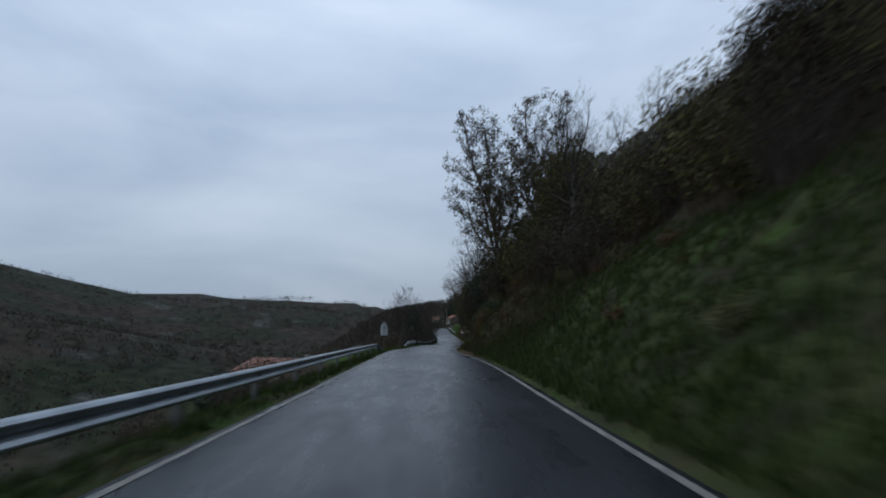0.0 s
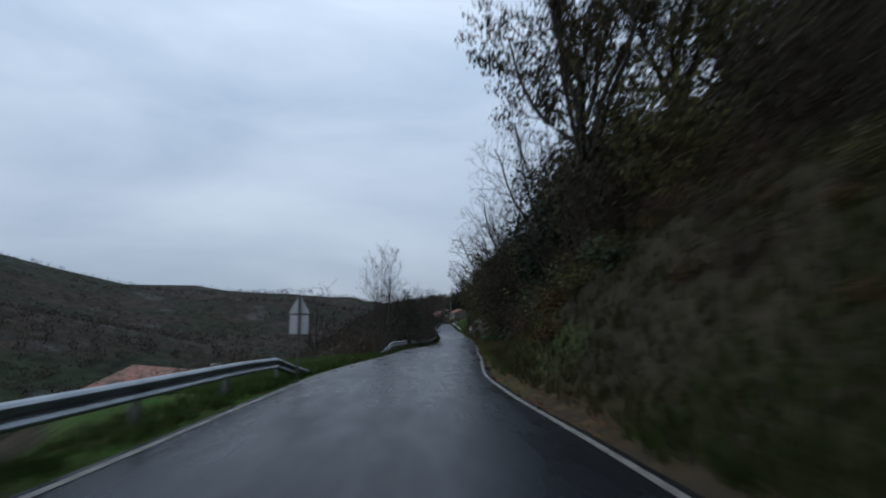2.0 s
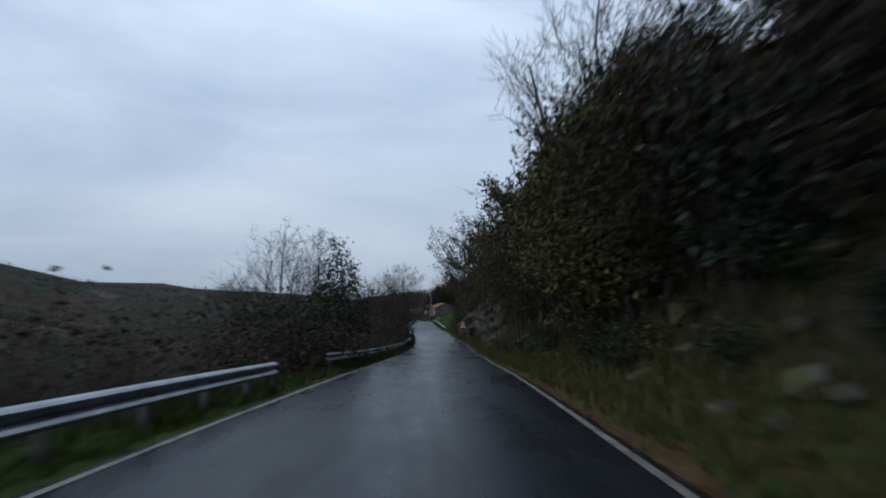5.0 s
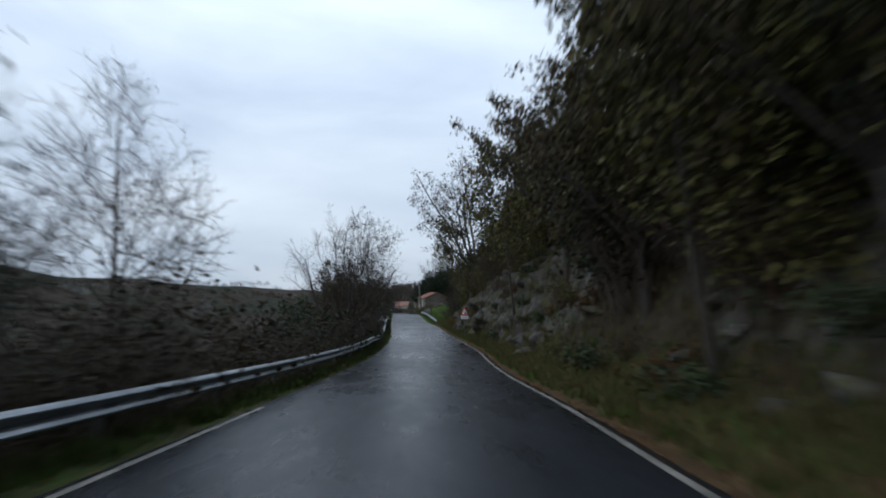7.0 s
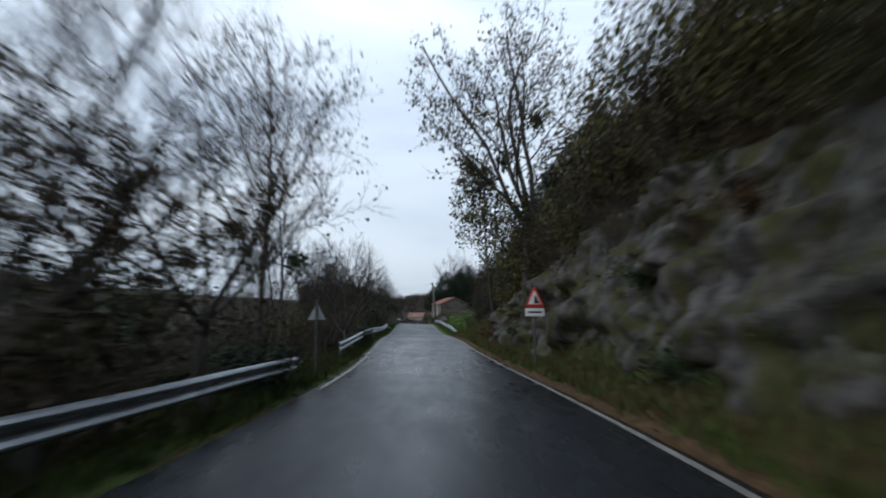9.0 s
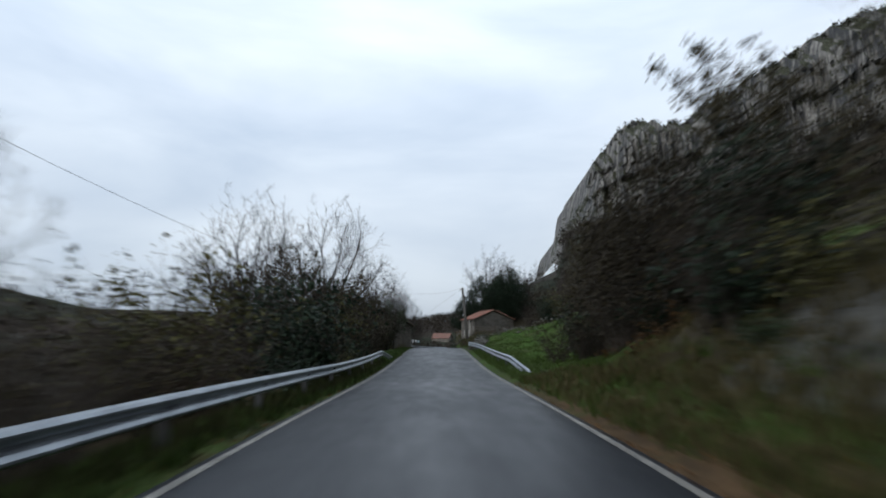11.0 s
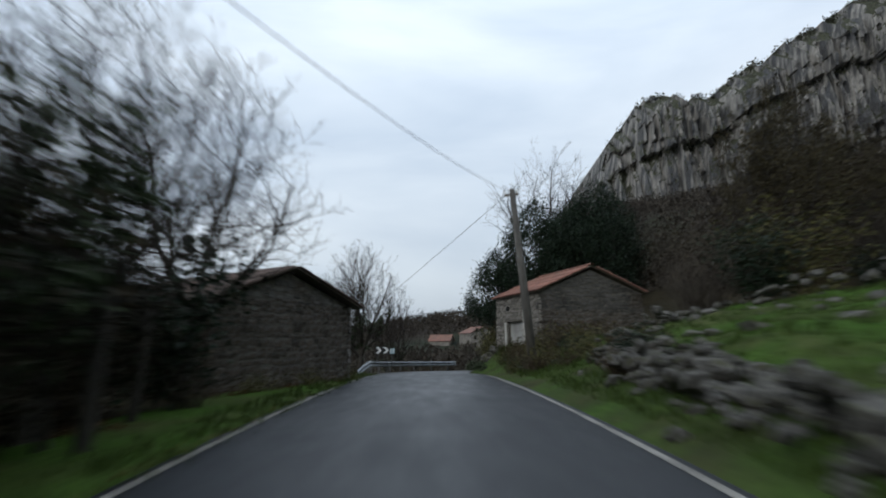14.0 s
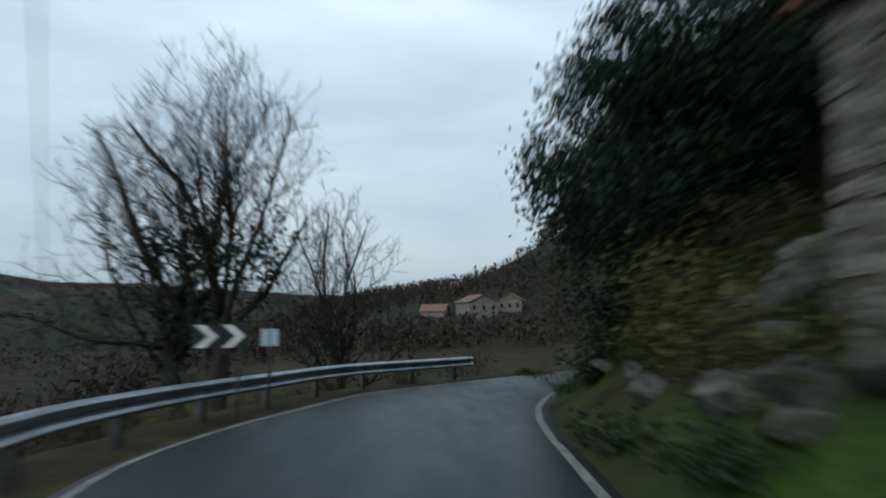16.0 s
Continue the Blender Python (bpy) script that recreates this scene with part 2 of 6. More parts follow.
def node_kit(m):
    """Short ways to wire a material."""
    m.use_nodes = True
    nt = m.node_tree
    tc = nt.nodes.new("ShaderNodeTexCoord")

    def noise_(scale, detail=6.0, stretch=(1, 1, 1)):
        mp = nt.nodes.new("ShaderNodeMapping")
        mp.inputs["Scale"].default_value = stretch
        nt.links.new(tc.outputs["Object"], mp.inputs["Vector"])
        n = nt.nodes.new("ShaderNodeTexNoise")
        n.inputs["Scale"].default_value, n.inputs["Detail"].default_value = scale, detail
        nt.links.new(mp.outputs["Vector"], n.inputs["Vector"])
        return n.outputs["Fac"]

    def ramp(fac, lo, a, hi, b):
        r = nt.nodes.new("ShaderNodeValToRGB")
        r.color_ramp.elements[0].position, r.color_ramp.elements[0].color = lo, (*a, 1)
        r.color_ramp.elements[1].position, r.color_ramp.elements[1].color = hi, (*b, 1)
        nt.links.new(fac, r.inputs["Fac"])
        return r.outputs["Color"]

    def mix(f, a, b):
        x = nt.nodes.new("ShaderNodeMix")
        x.data_type = "RGBA"
        nt.links.new(f, x.inputs["Factor"])
        nt.links.new(a, x.inputs["A"])
        nt.links.new(b, x.inputs["B"])
        return x.outputs["Result"]

    def span(v, lo, hi, a, b):
        r = nt.nodes.new("ShaderNodeMapRange")
        for key, val in (("From Min", lo), ("From Max", hi), ("To Min", a), ("To Max", b)):
            r.inputs[key].default_value = val
        nt.links.new(v, r.inputs["Value"])
        return r.outputs["Result"]

    def bump(height, strength, distance):
        b = nt.nodes.new("ShaderNodeBump")
        b.inputs["Strength"].default_value, b.inputs["Distance"].default_value = strength, distance
        nt.links.new(height, b.inputs["Height"])
        nt.links.new(b.outputs["Normal"], nt.nodes["Principled BSDF"].inputs["Normal"])
    return nt, nt.nodes["Principled BSDF"], noise_, ramp, mix, span, bump


def asphalt():
    """Worn wet asphalt: aggregate, repairs, damp patches and rubbed tracks along the road."""
    m = bpy.data.materials.new("wet_asphalt")
    nt, bs, noise_, ramp, mix, span, bump = node_kit(m)
    grain, tracks, patches = noise_(70, 3), noise_(0.9, 5, (1.6, 0.05, 1)), noise_(0.35, 8, (1, 0.45, 1))
    # Base greys lean blue, putting the sky's reflection into the asphalt colour.
    c = mix(span(tracks, 0.4, 0.62, 0, 1), ramp(grain, 0.3, (0.009, 0.0105, 0.0135), 0.75, (0.022, 0.025, 0.031)), ramp(grain, 0.3, (0.013, 0.015, 0.019), 0.75, (0.031, 0.035, 0.043)))
    c = mix(span(patches, 0.55, 0.62, 0, 0.7), c, ramp(grain, 0.3, (0.008, 0.0095, 0.012), 0.8, (0.019, 0.022, 0.027)))
    place = nt.nodes.new("ShaderNodeSeparateXYZ")
    nt.links.new(nt.nodes["Texture Coordinate"].outputs["Object"], place.inputs["Vector"])
    dry = span(place.outputs["Y"], 140, 172, 0, 1)
    c = mix(dry, c, ramp(grain, 0.3, (0.017, 0.019, 0.022), 0.75, (0.048, 0.052, 0.058)))
    nt.links.new(c, bs.inputs["Base Color"])
    wet = nt.nodes.new("ShaderNodeMath")
    wet.operation = "ADD"
    nt.links.new(span(patches, 0.35, 0.65, 0.12, 0.02), wet.inputs[0])
    nt.links.new(span(noise_(2.6, 6, (1, 0.25, 1)), 0.3, 0.7, 0.17, 0.28), wet.inputs[1])
    matt = nt.nodes.new("ShaderNodeMath")
    matt.operation = "MULTIPLY_ADD"
    nt.links.new(dry, matt.inputs[0])
    matt.inputs[1].default_value = 0.13
    nt.links.new(wet.outputs[0], matt.inputs[2])
    nt.links.new(matt.outputs[0], bs.inputs["Roughness"])
    bs.inputs["Specular IOR Level"].default_value = 0.13
    bump(grain, 0.3, 0.008)
    return m


def cliff_stone():
    """Limestone with dark water streaks down it and scrub on the ledges."""
    m = bpy.data.materials.new("cliff_limestone")
    nt, bs, noise_, ramp, mix, span, bump = node_kit(m)
    pale = ramp(noise_(0.30, 12, (1, 1, 0.22)), 0.36, (0.075, 0.073, 0.072), 0.66, (0.36, 0.335, 0.30))
    c = mix(span(noise_(0.16, 9, (1, 1, 0.16)), 0.50, 0.58, 0, 0.85), pale, ramp(noise_(1.2, 8), 0.3, (0.03, 0.032, 0.035), 0.7, (0.10, 0.10, 0.105)))
    geo = nt.nodes.new("ShaderNodeNewGeometry")
    up = nt.nodes.new("ShaderNodeSeparateXYZ")
    nt.links.new(geo.outputs["Normal"], up.inputs["Vector"])
    level = nt.nodes.new("ShaderNodeMath")
    level.operation = "MULTIPLY_ADD"
    nt.links.new(noise_(0.09, 10), level.inputs[0])
    level.inputs[1].default_value = 1.5
    nt.links.new(up.outputs["Z"], level.inputs[2])
    c = mix(span(level.outputs[0], 1.05, 1.2, 0, 1), c, ramp(noise_(0.7, 8), 0.3, (0.018, 0.02, 0.010), 0.7, (0.062, 0.062, 0.030)))
    nt.links.new(c, bs.inputs["Base Color"])
    bs.inputs["Roughness"].default_value = 0.92
    bump(noise_(0.7, 12, (1, 1, 0.4)), 1.0, 0.8)
    return m


M_ASPHALT, M_CLIFF = asphalt(), cliff_stone()


# ---- mesh helpers ----
def mesh_of(name, verts, faces, material):
    me = bpy.data.meshes.new(name)
    me.from_pydata([tuple(v) for v in verts], [], faces)
    me.materials.append(material)
    me.update()
    return me


def part(name, bm, material, parent=None, label="", smooth=False):
    if isinstance(bm, tuple):
        me = mesh_of(name, bm[0], bm[1], material)
    else:
        me = bpy.data.meshes.new(name)
        bm.to_mesh(me)
        bm.free()
        me.materials.append(material)
    if smooth:
        me.polygons.foreach_set("use_smooth", [True] * len(me.polygons))
    ob = new(name, me)
    ob.parent = parent
    if label:
        tagged(ob, label)
    return ob


def box(bm, size, at, turn=0.0, bevel=0.0, m=None):
    r = bmesh.ops.create_cube(bm, size=1.0, matrix=Matrix.Translation(at) @ Matrix.Rotation(turn, 4, "Z") @ (m or Matrix()) @ Matrix.Diagonal((*size, 1)))
    if bevel:
        es = list({e for v in r["verts"] for e in v.link_edges})
        bmesh.ops.bevel(bm, geom=es, offset=bevel, segments=1, affect="EDGES")
    return bm


def one_box(size, at=(0, 0, 0), bevel=0.0, turn=0.0):
    bm = bmesh.new()
    return box(bm, size, at, turn, bevel)


def tube(V, F, pts, radii, n=5):
    """Adds a tapered tube along pts to the lists V and F."""
    base = len(V)
    k = len(pts)
    for i, p in enumerate(pts):
        a = Vector(pts[min(i + 1, k - 1)]) - Vector(pts[max(i - 1, 0)])
        a = a.normalized() if a.length > 1e-6 else Vector((0, 0, 1))
        u = a.orthogonal().normalized()
        w = a.cross(u)
        for j in range(n):
            t = 2 * math.pi * j / n
            q = Vector(p) + (u * math.cos(t) + w * math.sin(t)) * radii[i]
            V.append((q.x, q.y, q.z))
    for i in range(k - 1):
        for j in range(n):
            a, b = base + i * n + j, base + i * n + (j + 1) % n
            F.append((a, b, b + n, a + n))
    F.append(tuple(base + j for j in reversed(range(n))))
    F.append(tuple(base + (k - 1) * n + j for j in range(n)))


def leaf(V, F, p, size, rnd, droop=0.0):
    """A small folded leaf of two triangles."""
    a = Vector((rnd.gauss(0, 1), rnd.gauss(0, 1), rnd.gauss(0, 0.6) - droop)).normalized()
    b = a.orthogonal().normalized()
    b = (b * math.cos(rnd.random() * 6.3) + a.cross(b) * math.sin(rnd.random() * 6.3)).normalized()
    c = a.cross(b)
    k = len(V)
    p = Vector(p)
    for q in (p, p + a * size * 0.5 + b * size * 0.32 + c * size * 0.1, p + a * size, p + a * size * 0.5 - b * size * 0.32 + c * size * 0.1):
        V.append((q.x, q.y, q.z))
    F.append((k, k + 1, k + 2))
    F.append((k, k + 2, k + 3))


# ---- the lie of the road ----
STATIONS = [  # left edge x, y, right edge x, y
    (-3.1, -60, 2.3, -60), (-3.1, -5, 2.35, -5), (-3.05, 6, 2.5, 6), (-3.0, 27, 2.9, 27), (-3.02, 35, 2.75, 35), (-3.1, 41, 2.5, 41),
    (-3.05, 46, 2.45, 46), (-2.6, 53, 2.95, 53), (-2.25, 59, 3.5, 59), (-2.0, 64, 3.85, 64), (-1.35, 73, 4.5, 73), (-0.8, 80, 5.1, 80),
    (0.0, 91, 6.0, 91), (0.35, 97, 6.5, 97), (0.75, 103, 7.0, 103), (1.45, 111, 7.35, 111), (2.0, 117, 7.75, 117), (2.55, 124, 8.3, 124),
    (2.9, 131, 8.45, 131), (3.1, 138, 8.35, 138), (3.12, 145, 8.15, 145), (3.0, 155, 8.05, 155), (2.8, 168, 8.05, 168),
    (2.7, 180, 7.9, 180), (2.5, 196, 7.85, 196), (2.3, 207, 7.75, 207), (2.1, 216, 7.65, 216), (2.0, 223, 7.5, 223), (1.95, 228, 7.2, 228),
    (2.0, 231.2, 6.8, 231.0)]
BEND = [(1.65, 233.5, 6.9, 233.5), (1.8, 235.5, 7.0, 235.3), (2.4, 238.0, 7.25, 237.4), (3.6, 241.4, 7.8, 239.8), (5.6, 244.0, 8.7, 242.2),
        (8.0, 246.6, 10.2, 244.0), (11.0, 250.0, 13.4, 247.6), (14.0, 255.5, 17.0, 254), (17, 264, 20.5, 263.2), (22, 282, 25.5, 281.2)]
ROAD_Z = [(-60, 1.6), (0, 0.0), (14.2, -0.52), (28.3, -1.03), (41.5, -1.56), (53.5, -2.02), (62, -2.47), (76, -3.04), (85, -3.48), (98.4, -4.28),
          (111.7, -4.92), (125.6, -5.3), (136.3, -5.38), (154, -5.18), (174.5, -5.38), (190.9, -5.18), (206.6, -4.88), (220, -5.05),
          (226.8, -5.24), (232, -5.46), (238, -5.74), (244, -6.02), (250, -6.3), (268, -7.0), (300, -8.0)]


def spline(keys, vals, q):
    """Smooth values between knots, by cubic Hermite pieces."""
    keys, vals, q = np.array(keys, float), np.array(vals, float), np.array(q, float)
    h = np.diff(keys)
    s = np.diff(vals) / h
    m = np.concatenate([[s[0]], (s[1:] * h[:-1] + s[:-1] * h[1:]) / (h[1:] + h[:-1]), [s[-1]]])
    i = np.clip(np.searchsorted(keys, q) - 1, 0, len(h) - 1)
    t = np.clip((q - keys[i]) / h[i], 0, 1)
    return ((2 * t**3 - 3 * t**2 + 1) * vals[i] + (t**3 - 2 * t**2 + t) * h[i] * m[i] + (3 * t**2 - 2 * t**3) * vals[i + 1] + (t**3 - t**2) * h[i] * m[i + 1])


ALL = STATIONS + BEND
_k = np.arange(len(ALL))
_len = np.concatenate([[0], np.cumsum([math.hypot(b[0] + b[2] - a[0] - a[2], b[1] + b[3] - a[1] - a[3]) / 2 for a, b in zip(ALL, ALL[1:])])])
_q = np.concatenate([np.arange(0, _len[-11], 1.0), np.arange(_len[-11], _len[-1], 0.4)])
EL = np.stack([spline(_len, [a[0] for a in ALL], _q), spline(_len, [a[1] for a in ALL], _q)], 1)
ER = np.stack([spline(_len, [a[2] for a in ALL], _q), spline(_len, [a[3] for a in ALL], _q)], 1)
MID = (EL + ER) / 2
HALF = np.linalg.norm(ER - EL, axis=1) / 2
ROADH = spline([a[0] for a in ROAD_Z], [a[1] for a in ROAD_Z], MID[:, 1])
RUN = np.gradient(MID, axis=0)
RUN /= np.linalg.norm(RUN, axis=1)[:, None]


def smooth(a, b, x):
    t = np.clip((x - a) / (b - a), 0, 1)
    return t * t * (3 - 2 * t)


def wobble(x, y, scale, seed=0.0):
    """Cheap rolling noise between -1 and 1."""
    x, y = x / scale + seed * 1.7, y / scale - seed * 2.3
    return (np.sin(x * 1.9 + 1.3 * np.sin(y * 1.1)) + np.sin(y * 2.3 + 1.7 * np.sin(x * 0.9 + 2)) + 0.6 * np.sin(3.7 * x - 2.9 * y + seed) + 0.5 * np.sin(5.3 * y + 4.7 * x)) / 3.1


def table(s, keys, vals):
    return np.interp(s, keys, vals)


# bank beside the right edge, by distance along the road (y of the nearest point)
BK = [-60, 30, 38, 48, 60, 70, 84, 104, 118, 132, 142, 152, 162, 172, 190, 210, 220, 226, 231, 236, 244, 262]
B_VERGE = [0.6, 0.6, 0.7, 0.8, 1.2, 1.5, 1.8, 1.9, 1.7, 1.6, 1.4, 1.2, 1.0, 1.6, 1.6, 1.4, 1.3, 0.8, 0.5, 0.4, 0.4, 0.6]
B_WIDTH = [5.5, 5.5, 4.0, 2.6, 2.4, 2.4, 2.2, 2.2, 1.6, 1.6, 2.2, 3.0, 3.0, 3.0, 3.0, 2.0, 2.0, 1.4, 1.6, 2.6, 3.0, 3.0]
B_RISE = [4.6, 4.6, 4.2, 3.6, 3.2, 3.0, 2.8, 3.0, 4.4, 4.4, 3.4, 2.4, 2.0, 0.4, 0.5, 0.8, 0.9, 0.8, 1.7, 2.6, 3.0, 2.0]
B_SLOPE = [0.80, 0.80, 0.85, 0.85, 0.85, 0.85, 0.85, 0.85, 0.85, 0.85, 0.80, 0.70, 0.50, 0.30, 0.31, 0.27, 0.2, 0.2, 0.22, 0.24, 0.25, 0.25]
# ground beside the left edge: level strip, then a fall
LK = [-60, 36, 44, 60, 70, 80, 126, 133, 140, 148, 160, 180, 190, 210, 224, 230, 260]
L_LEVEL = [1.1, 1.1, 5.0, 5.0, 2.0, 1.1, 1.2, 3.5, 3.0, 1.2, 1.2, 2.5, 9.0, 9.0, 9.0, 1.6, 1.6]
L_FALL = [0.65, 0.65, 0.5, 0.5, 0.7, 0.8, 0.8, 0.5, 0.4, 0.35, 0.3, 0.2, 0.1, 0.1, 0.15, 0.45, 0.5]
RIDGE_B = [-180, -120, -75, -50, -37, -33, -28, -23, -17, -11, -6, -2, 2, 180]
RIDGE_E = [0.05, 0.08, 0.105, 0.112, 0.098, 0.058, 0.040, 0.034, 0.028, 0.016, 0.003, 0.0, 0.0, 0.05]


def lie(x, y):
    """Nearest station, signed distance from the road's middle, distance past the edge."""
    x, y = np.atleast_1d(np.asarray(x, float)), np.atleast_1d(np.asarray(y, float))
    k = np.empty(len(x), int)
    for a in range(0, len(x), 4000):
        k[a:a + 4000] = ((x[a:a + 4000, None] - MID[None, :, 0])**2 + (y[a:a + 4000, None] - MID[None, :, 1])**2).argmin(1)
    dx, dy = x - MID[k, 0], y - MID[k, 1]
    d = dx * RUN[k, 1] - dy * RUN[k, 0]
    along = np.abs(dx * RUN[k, 0] + dy * RUN[k, 1])
    d = np.sign(d + 1e-9) * np.hypot(d, np.where(along > 1.0, along, 0))
    return k, d, np.abs(d) - HALF[k]


def terrain(x, y):
    """Height of the ground, and how green, stony and leaf-strewn it is."""
    x, y = np.atleast_1d(np.asarray(x, float)), np.atleast_1d(np.asarray(y, float))
    k, d, e = lie(x, y)
    s, z0 = MID[k, 1], ROADH[k]
    g = np.clip(e, 0, None)
    # right-hand bank
    ve, wi, ri, sl = (table(s, BK, t) for t in (B_VERGE, B_WIDTH, B_RISE, B_SLOPE))
    f = np.clip((g - ve) / wi, 0, 1)
    lump = wobble(x, y, 2.2, 1) * 0.35 * smooth(0.2, 1.0, f)
    right = 0.24 * np.clip(g - 0.2, 0, np.maximum(ve - 0.2, 0.1)) + ri * (f * 0.65 + 0.35 * smooth(0, 1, f)) + sl * np.clip(g - ve - wi, 0, 70) + 0.12 * np.clip(g - 75, 0, 400)
    right += lump + wobble(x, y, 9, 2) * np.clip(g - ve - wi, 0, 12) * 0.06
    right += 0.20 * np.clip(s - 180, 0, 400) * smooth(14, 60, g)
    right -= 0.95 * np.exp(-((g - 7.3) / 3.2)**2) * smooth(172, 182, s) * smooth(212, 202, s)
    # left-hand fall
    le, fa = table(s, LK, L_LEVEL), table(s, LK, L_FALL)
    h = np.clip(g - le, 0, None)
    left = -0.04 * np.clip(g, 0, le) - fa * np.clip(h, 0, 8) - 0.42 * np.clip(h - 8, 0, 85) + wobble(x, y, 3.0, 4) * 0.25 * smooth(0.4, 3, h)
    near = z0 + np.where(d > 0, right, left)
    # far land
    r = np.hypot(x, y)
    b = np.degrees(np.arctan2(x, y))
    ridge = np.interp(b, RIDGE_B, RIDGE_E) * np.cos(np.radians(np.clip(b, -75, 75))) * 1000
    rough = wobble(x, y, 110, 5) * 9 + wobble(x, y, 37, 6) * 3.5 + wobble(x, y, 14, 7) * 1.2
    far = -48 + smooth(260, 1000, r) * (48 + ridge) + rough * (0.35 + smooth(300, 900, r))
    far += 34 * np.exp(-(((x + 250) / 130)**2 + ((y - 340) / 110)**2))
    ahead = -10 + smooth(325, 520, y) * np.interp(x, [-90, -60, -32, 14, 40, 65, 120, 300], [6, 8, 10, 17, 27, 42, 66, 110]) - 0.10 * np.clip(y - 540, 0, 600) + rough * 0.25
    ahead = np.maximum(ahead, far)
    far = np.where(y > 240, far + (ahead - far) * smooth(-95, -25, x) * smooth(240, 300, y), far)
    hillr = 0.18 * np.clip(x - 40, 0, 900) + np.clip(0.18 * (y - 180), 0, 72) * smooth(20, 80, x) - 4 + rough * 0.4
    hillr = np.where(y < 140, np.maximum(hillr, 45 + 0.12 * np.clip(x, 0, 900)), hillr)
    far = np.where(d > 0, far + (np.maximum(hillr, far) - far) * smooth(20, 70, x), far)
    w = smooth(45, 130, g)
    w = np.where((y > 250), np.maximum(w, smooth(250, 290, y) * smooth(4, 25, g)), w)
    z = near * (1 - w) + far * w
    z = np.where(e < 0.35, z0 - 0.05 - 0.13 * smooth(0.1, -0.5, e), z)
    # cover
    patch = wobble(x, y, 6, 9)
    green = np.where(d > 0, np.where(s < 40, smooth(7.5, 5.5, g) * 0.45 * (1 - 0.35 * smooth(22, 36, s)), smooth(3.2, 1.4, g) * 0.55 * (1 - 0.25 * smooth(228, 234, s))), np.where(g < le + 0.8, np.interp(s, [-60, 34, 42, 70, 78, 165, 182, 224, 231], [0.5, 0.5, 0.85, 0.85, 0.45, 0.5, 0.85, 0.85, 0.35]), 0.25))
    field = (d > 0) * smooth(160, 170, y) * (0.40 + 0.60 * smooth(1.4, 2.8, g)) * smooth(27, 20, g - 0.45 * np.clip(212 - y, 0, 40) + 4 * patch) * np.where(g > 8, smooth(232, 220, y), 1.0 - 0.85 * smooth(222, 231, y))
    green = np.maximum(green, field * (0.95 - 0.25 * smooth(18, 34, g)))
    green = np.where((d < 0) & (s > 180) & (g > 3), 0.35, green)
    green = np.maximum(green, (r > 230) * (x < 15) * smooth(0.35, 0.7, wobble(x, y, 60, 11)) * 0.5)
    green = np.where(y > 300, green * 0.6, green)
    rock = np.where((d > 0) & (s > 46) & (s < 158), smooth(0.1, 0.3, f) * smooth(1.9, 0.9, (g - ve) / wi) * (0.2 + 0.15 * smooth(78, 100, s) + 0.55 * smooth(109, 116, s)), 0)
    rock = rock + 0.25 * patch * (rock > 0.1)
    litter = np.where(d > 0, smooth(1.9, 0.7, g) * table(s, BK, [0.3, 0.35, 0.5, 0.6, 0.7, 0.8, 0.75, 0.8, 0.9, 0.95, 0.9, 0.8, 0.6, 0.3, 0.25, 0.3, 0.3, 0.2, 0.2, 0.2, 0.2, 0.2]), smooth(0.7, 0.2, g) * 0.45)
    return z, np.clip(green, 0, 1), np.clip(rock, 0, 1), np.clip(litter, 0, 1), smooth(40, 110, g)


def land(x, y):
    return float(terrain(x, y)[0][0])


def spread(lo, hi, step, out_lo, out_hi, grow=1.16):
    a = list(np.arange(lo, hi, step))
    s, p = step, a[-1]
    while p < out_hi:
        s *= grow
        p += s
        a.append(p)
    s, p = step, a[0]
    while p > out_lo:
        s *= grow
        p -= s
        a.insert(0, p)
    return np.array(a)


def build_ground():
    gx, gy = spread(-13, 22, 0.5, -3800, 3200), spread(-12, 256, 0.75, -900, 4200)
    X, Y = np.meshgrid(gx, gy)
    z, green, rock, litter, far = terrain(X.ravel(), Y.ravel())
    n, m = len(gx), len(gy)
    i, j = np.meshgrid(np.arange(n - 1), np.arange(m - 1))
    a = (j * n + i).ravel()
    faces = np.stack([a, a + 1, a + 1 + n, a + n], 1)
    me = bpy.data.meshes.new("ground")
    me.from_pydata(np.stack([X.ravel(), Y.ravel(), z], 1).tolist(), [], faces.tolist())
    for name, val in (("green", green), ("rock", rock), ("litter", litter), ("far", far)):
        me.attributes.new(name, "FLOAT", "POINT").data.foreach_set("value", val.astype(np.float32))
    me.polygons.foreach_set("use_smooth", [True] * len(me.polygons))
    me.materials.append(M_GROUND)
    return tagged(new("ground", me), "grassy and scrubby hillside falling to a wide valley", "ground", kind="structure")


build_ground()


def strip(rows, material, name):
    """A sheet from rows of points across."""
    n = len(rows[0])
    V = [p for r in rows for p in r]
    F = [(a * n + b, a * n + b + 1, (a + 1) * n + b + 1, (a + 1) * n + b) for a in range(len(rows) - 1) for b in range(n - 1)]
    return part(name, (V, F), material, smooth=True)


def road_rows(k0, k1):
    out = []
    for k in range(k0, k1):
        row = []
        for u in (0.0, 0.04, 0.15, 0.3, 0.5, 0.7, 0.85, 0.96, 1.0):
            p = EL[k] + (ER[k] - EL[k]) * (u * 1.12 - 0.06)
            z = ROADH[k] + 0.05 * (1 - (2 * u - 1)**2) - 0.03 - (0.10 if u in (0.0, 1.0) else 0.0)
            row.append((p[0], p[1], z))
        out.append(row)
    return out


tagged(strip(road_rows(0, len(EL)), M_ASPHALT, "road"), "narrow wet dark asphalt country road", "road", kind="structure")


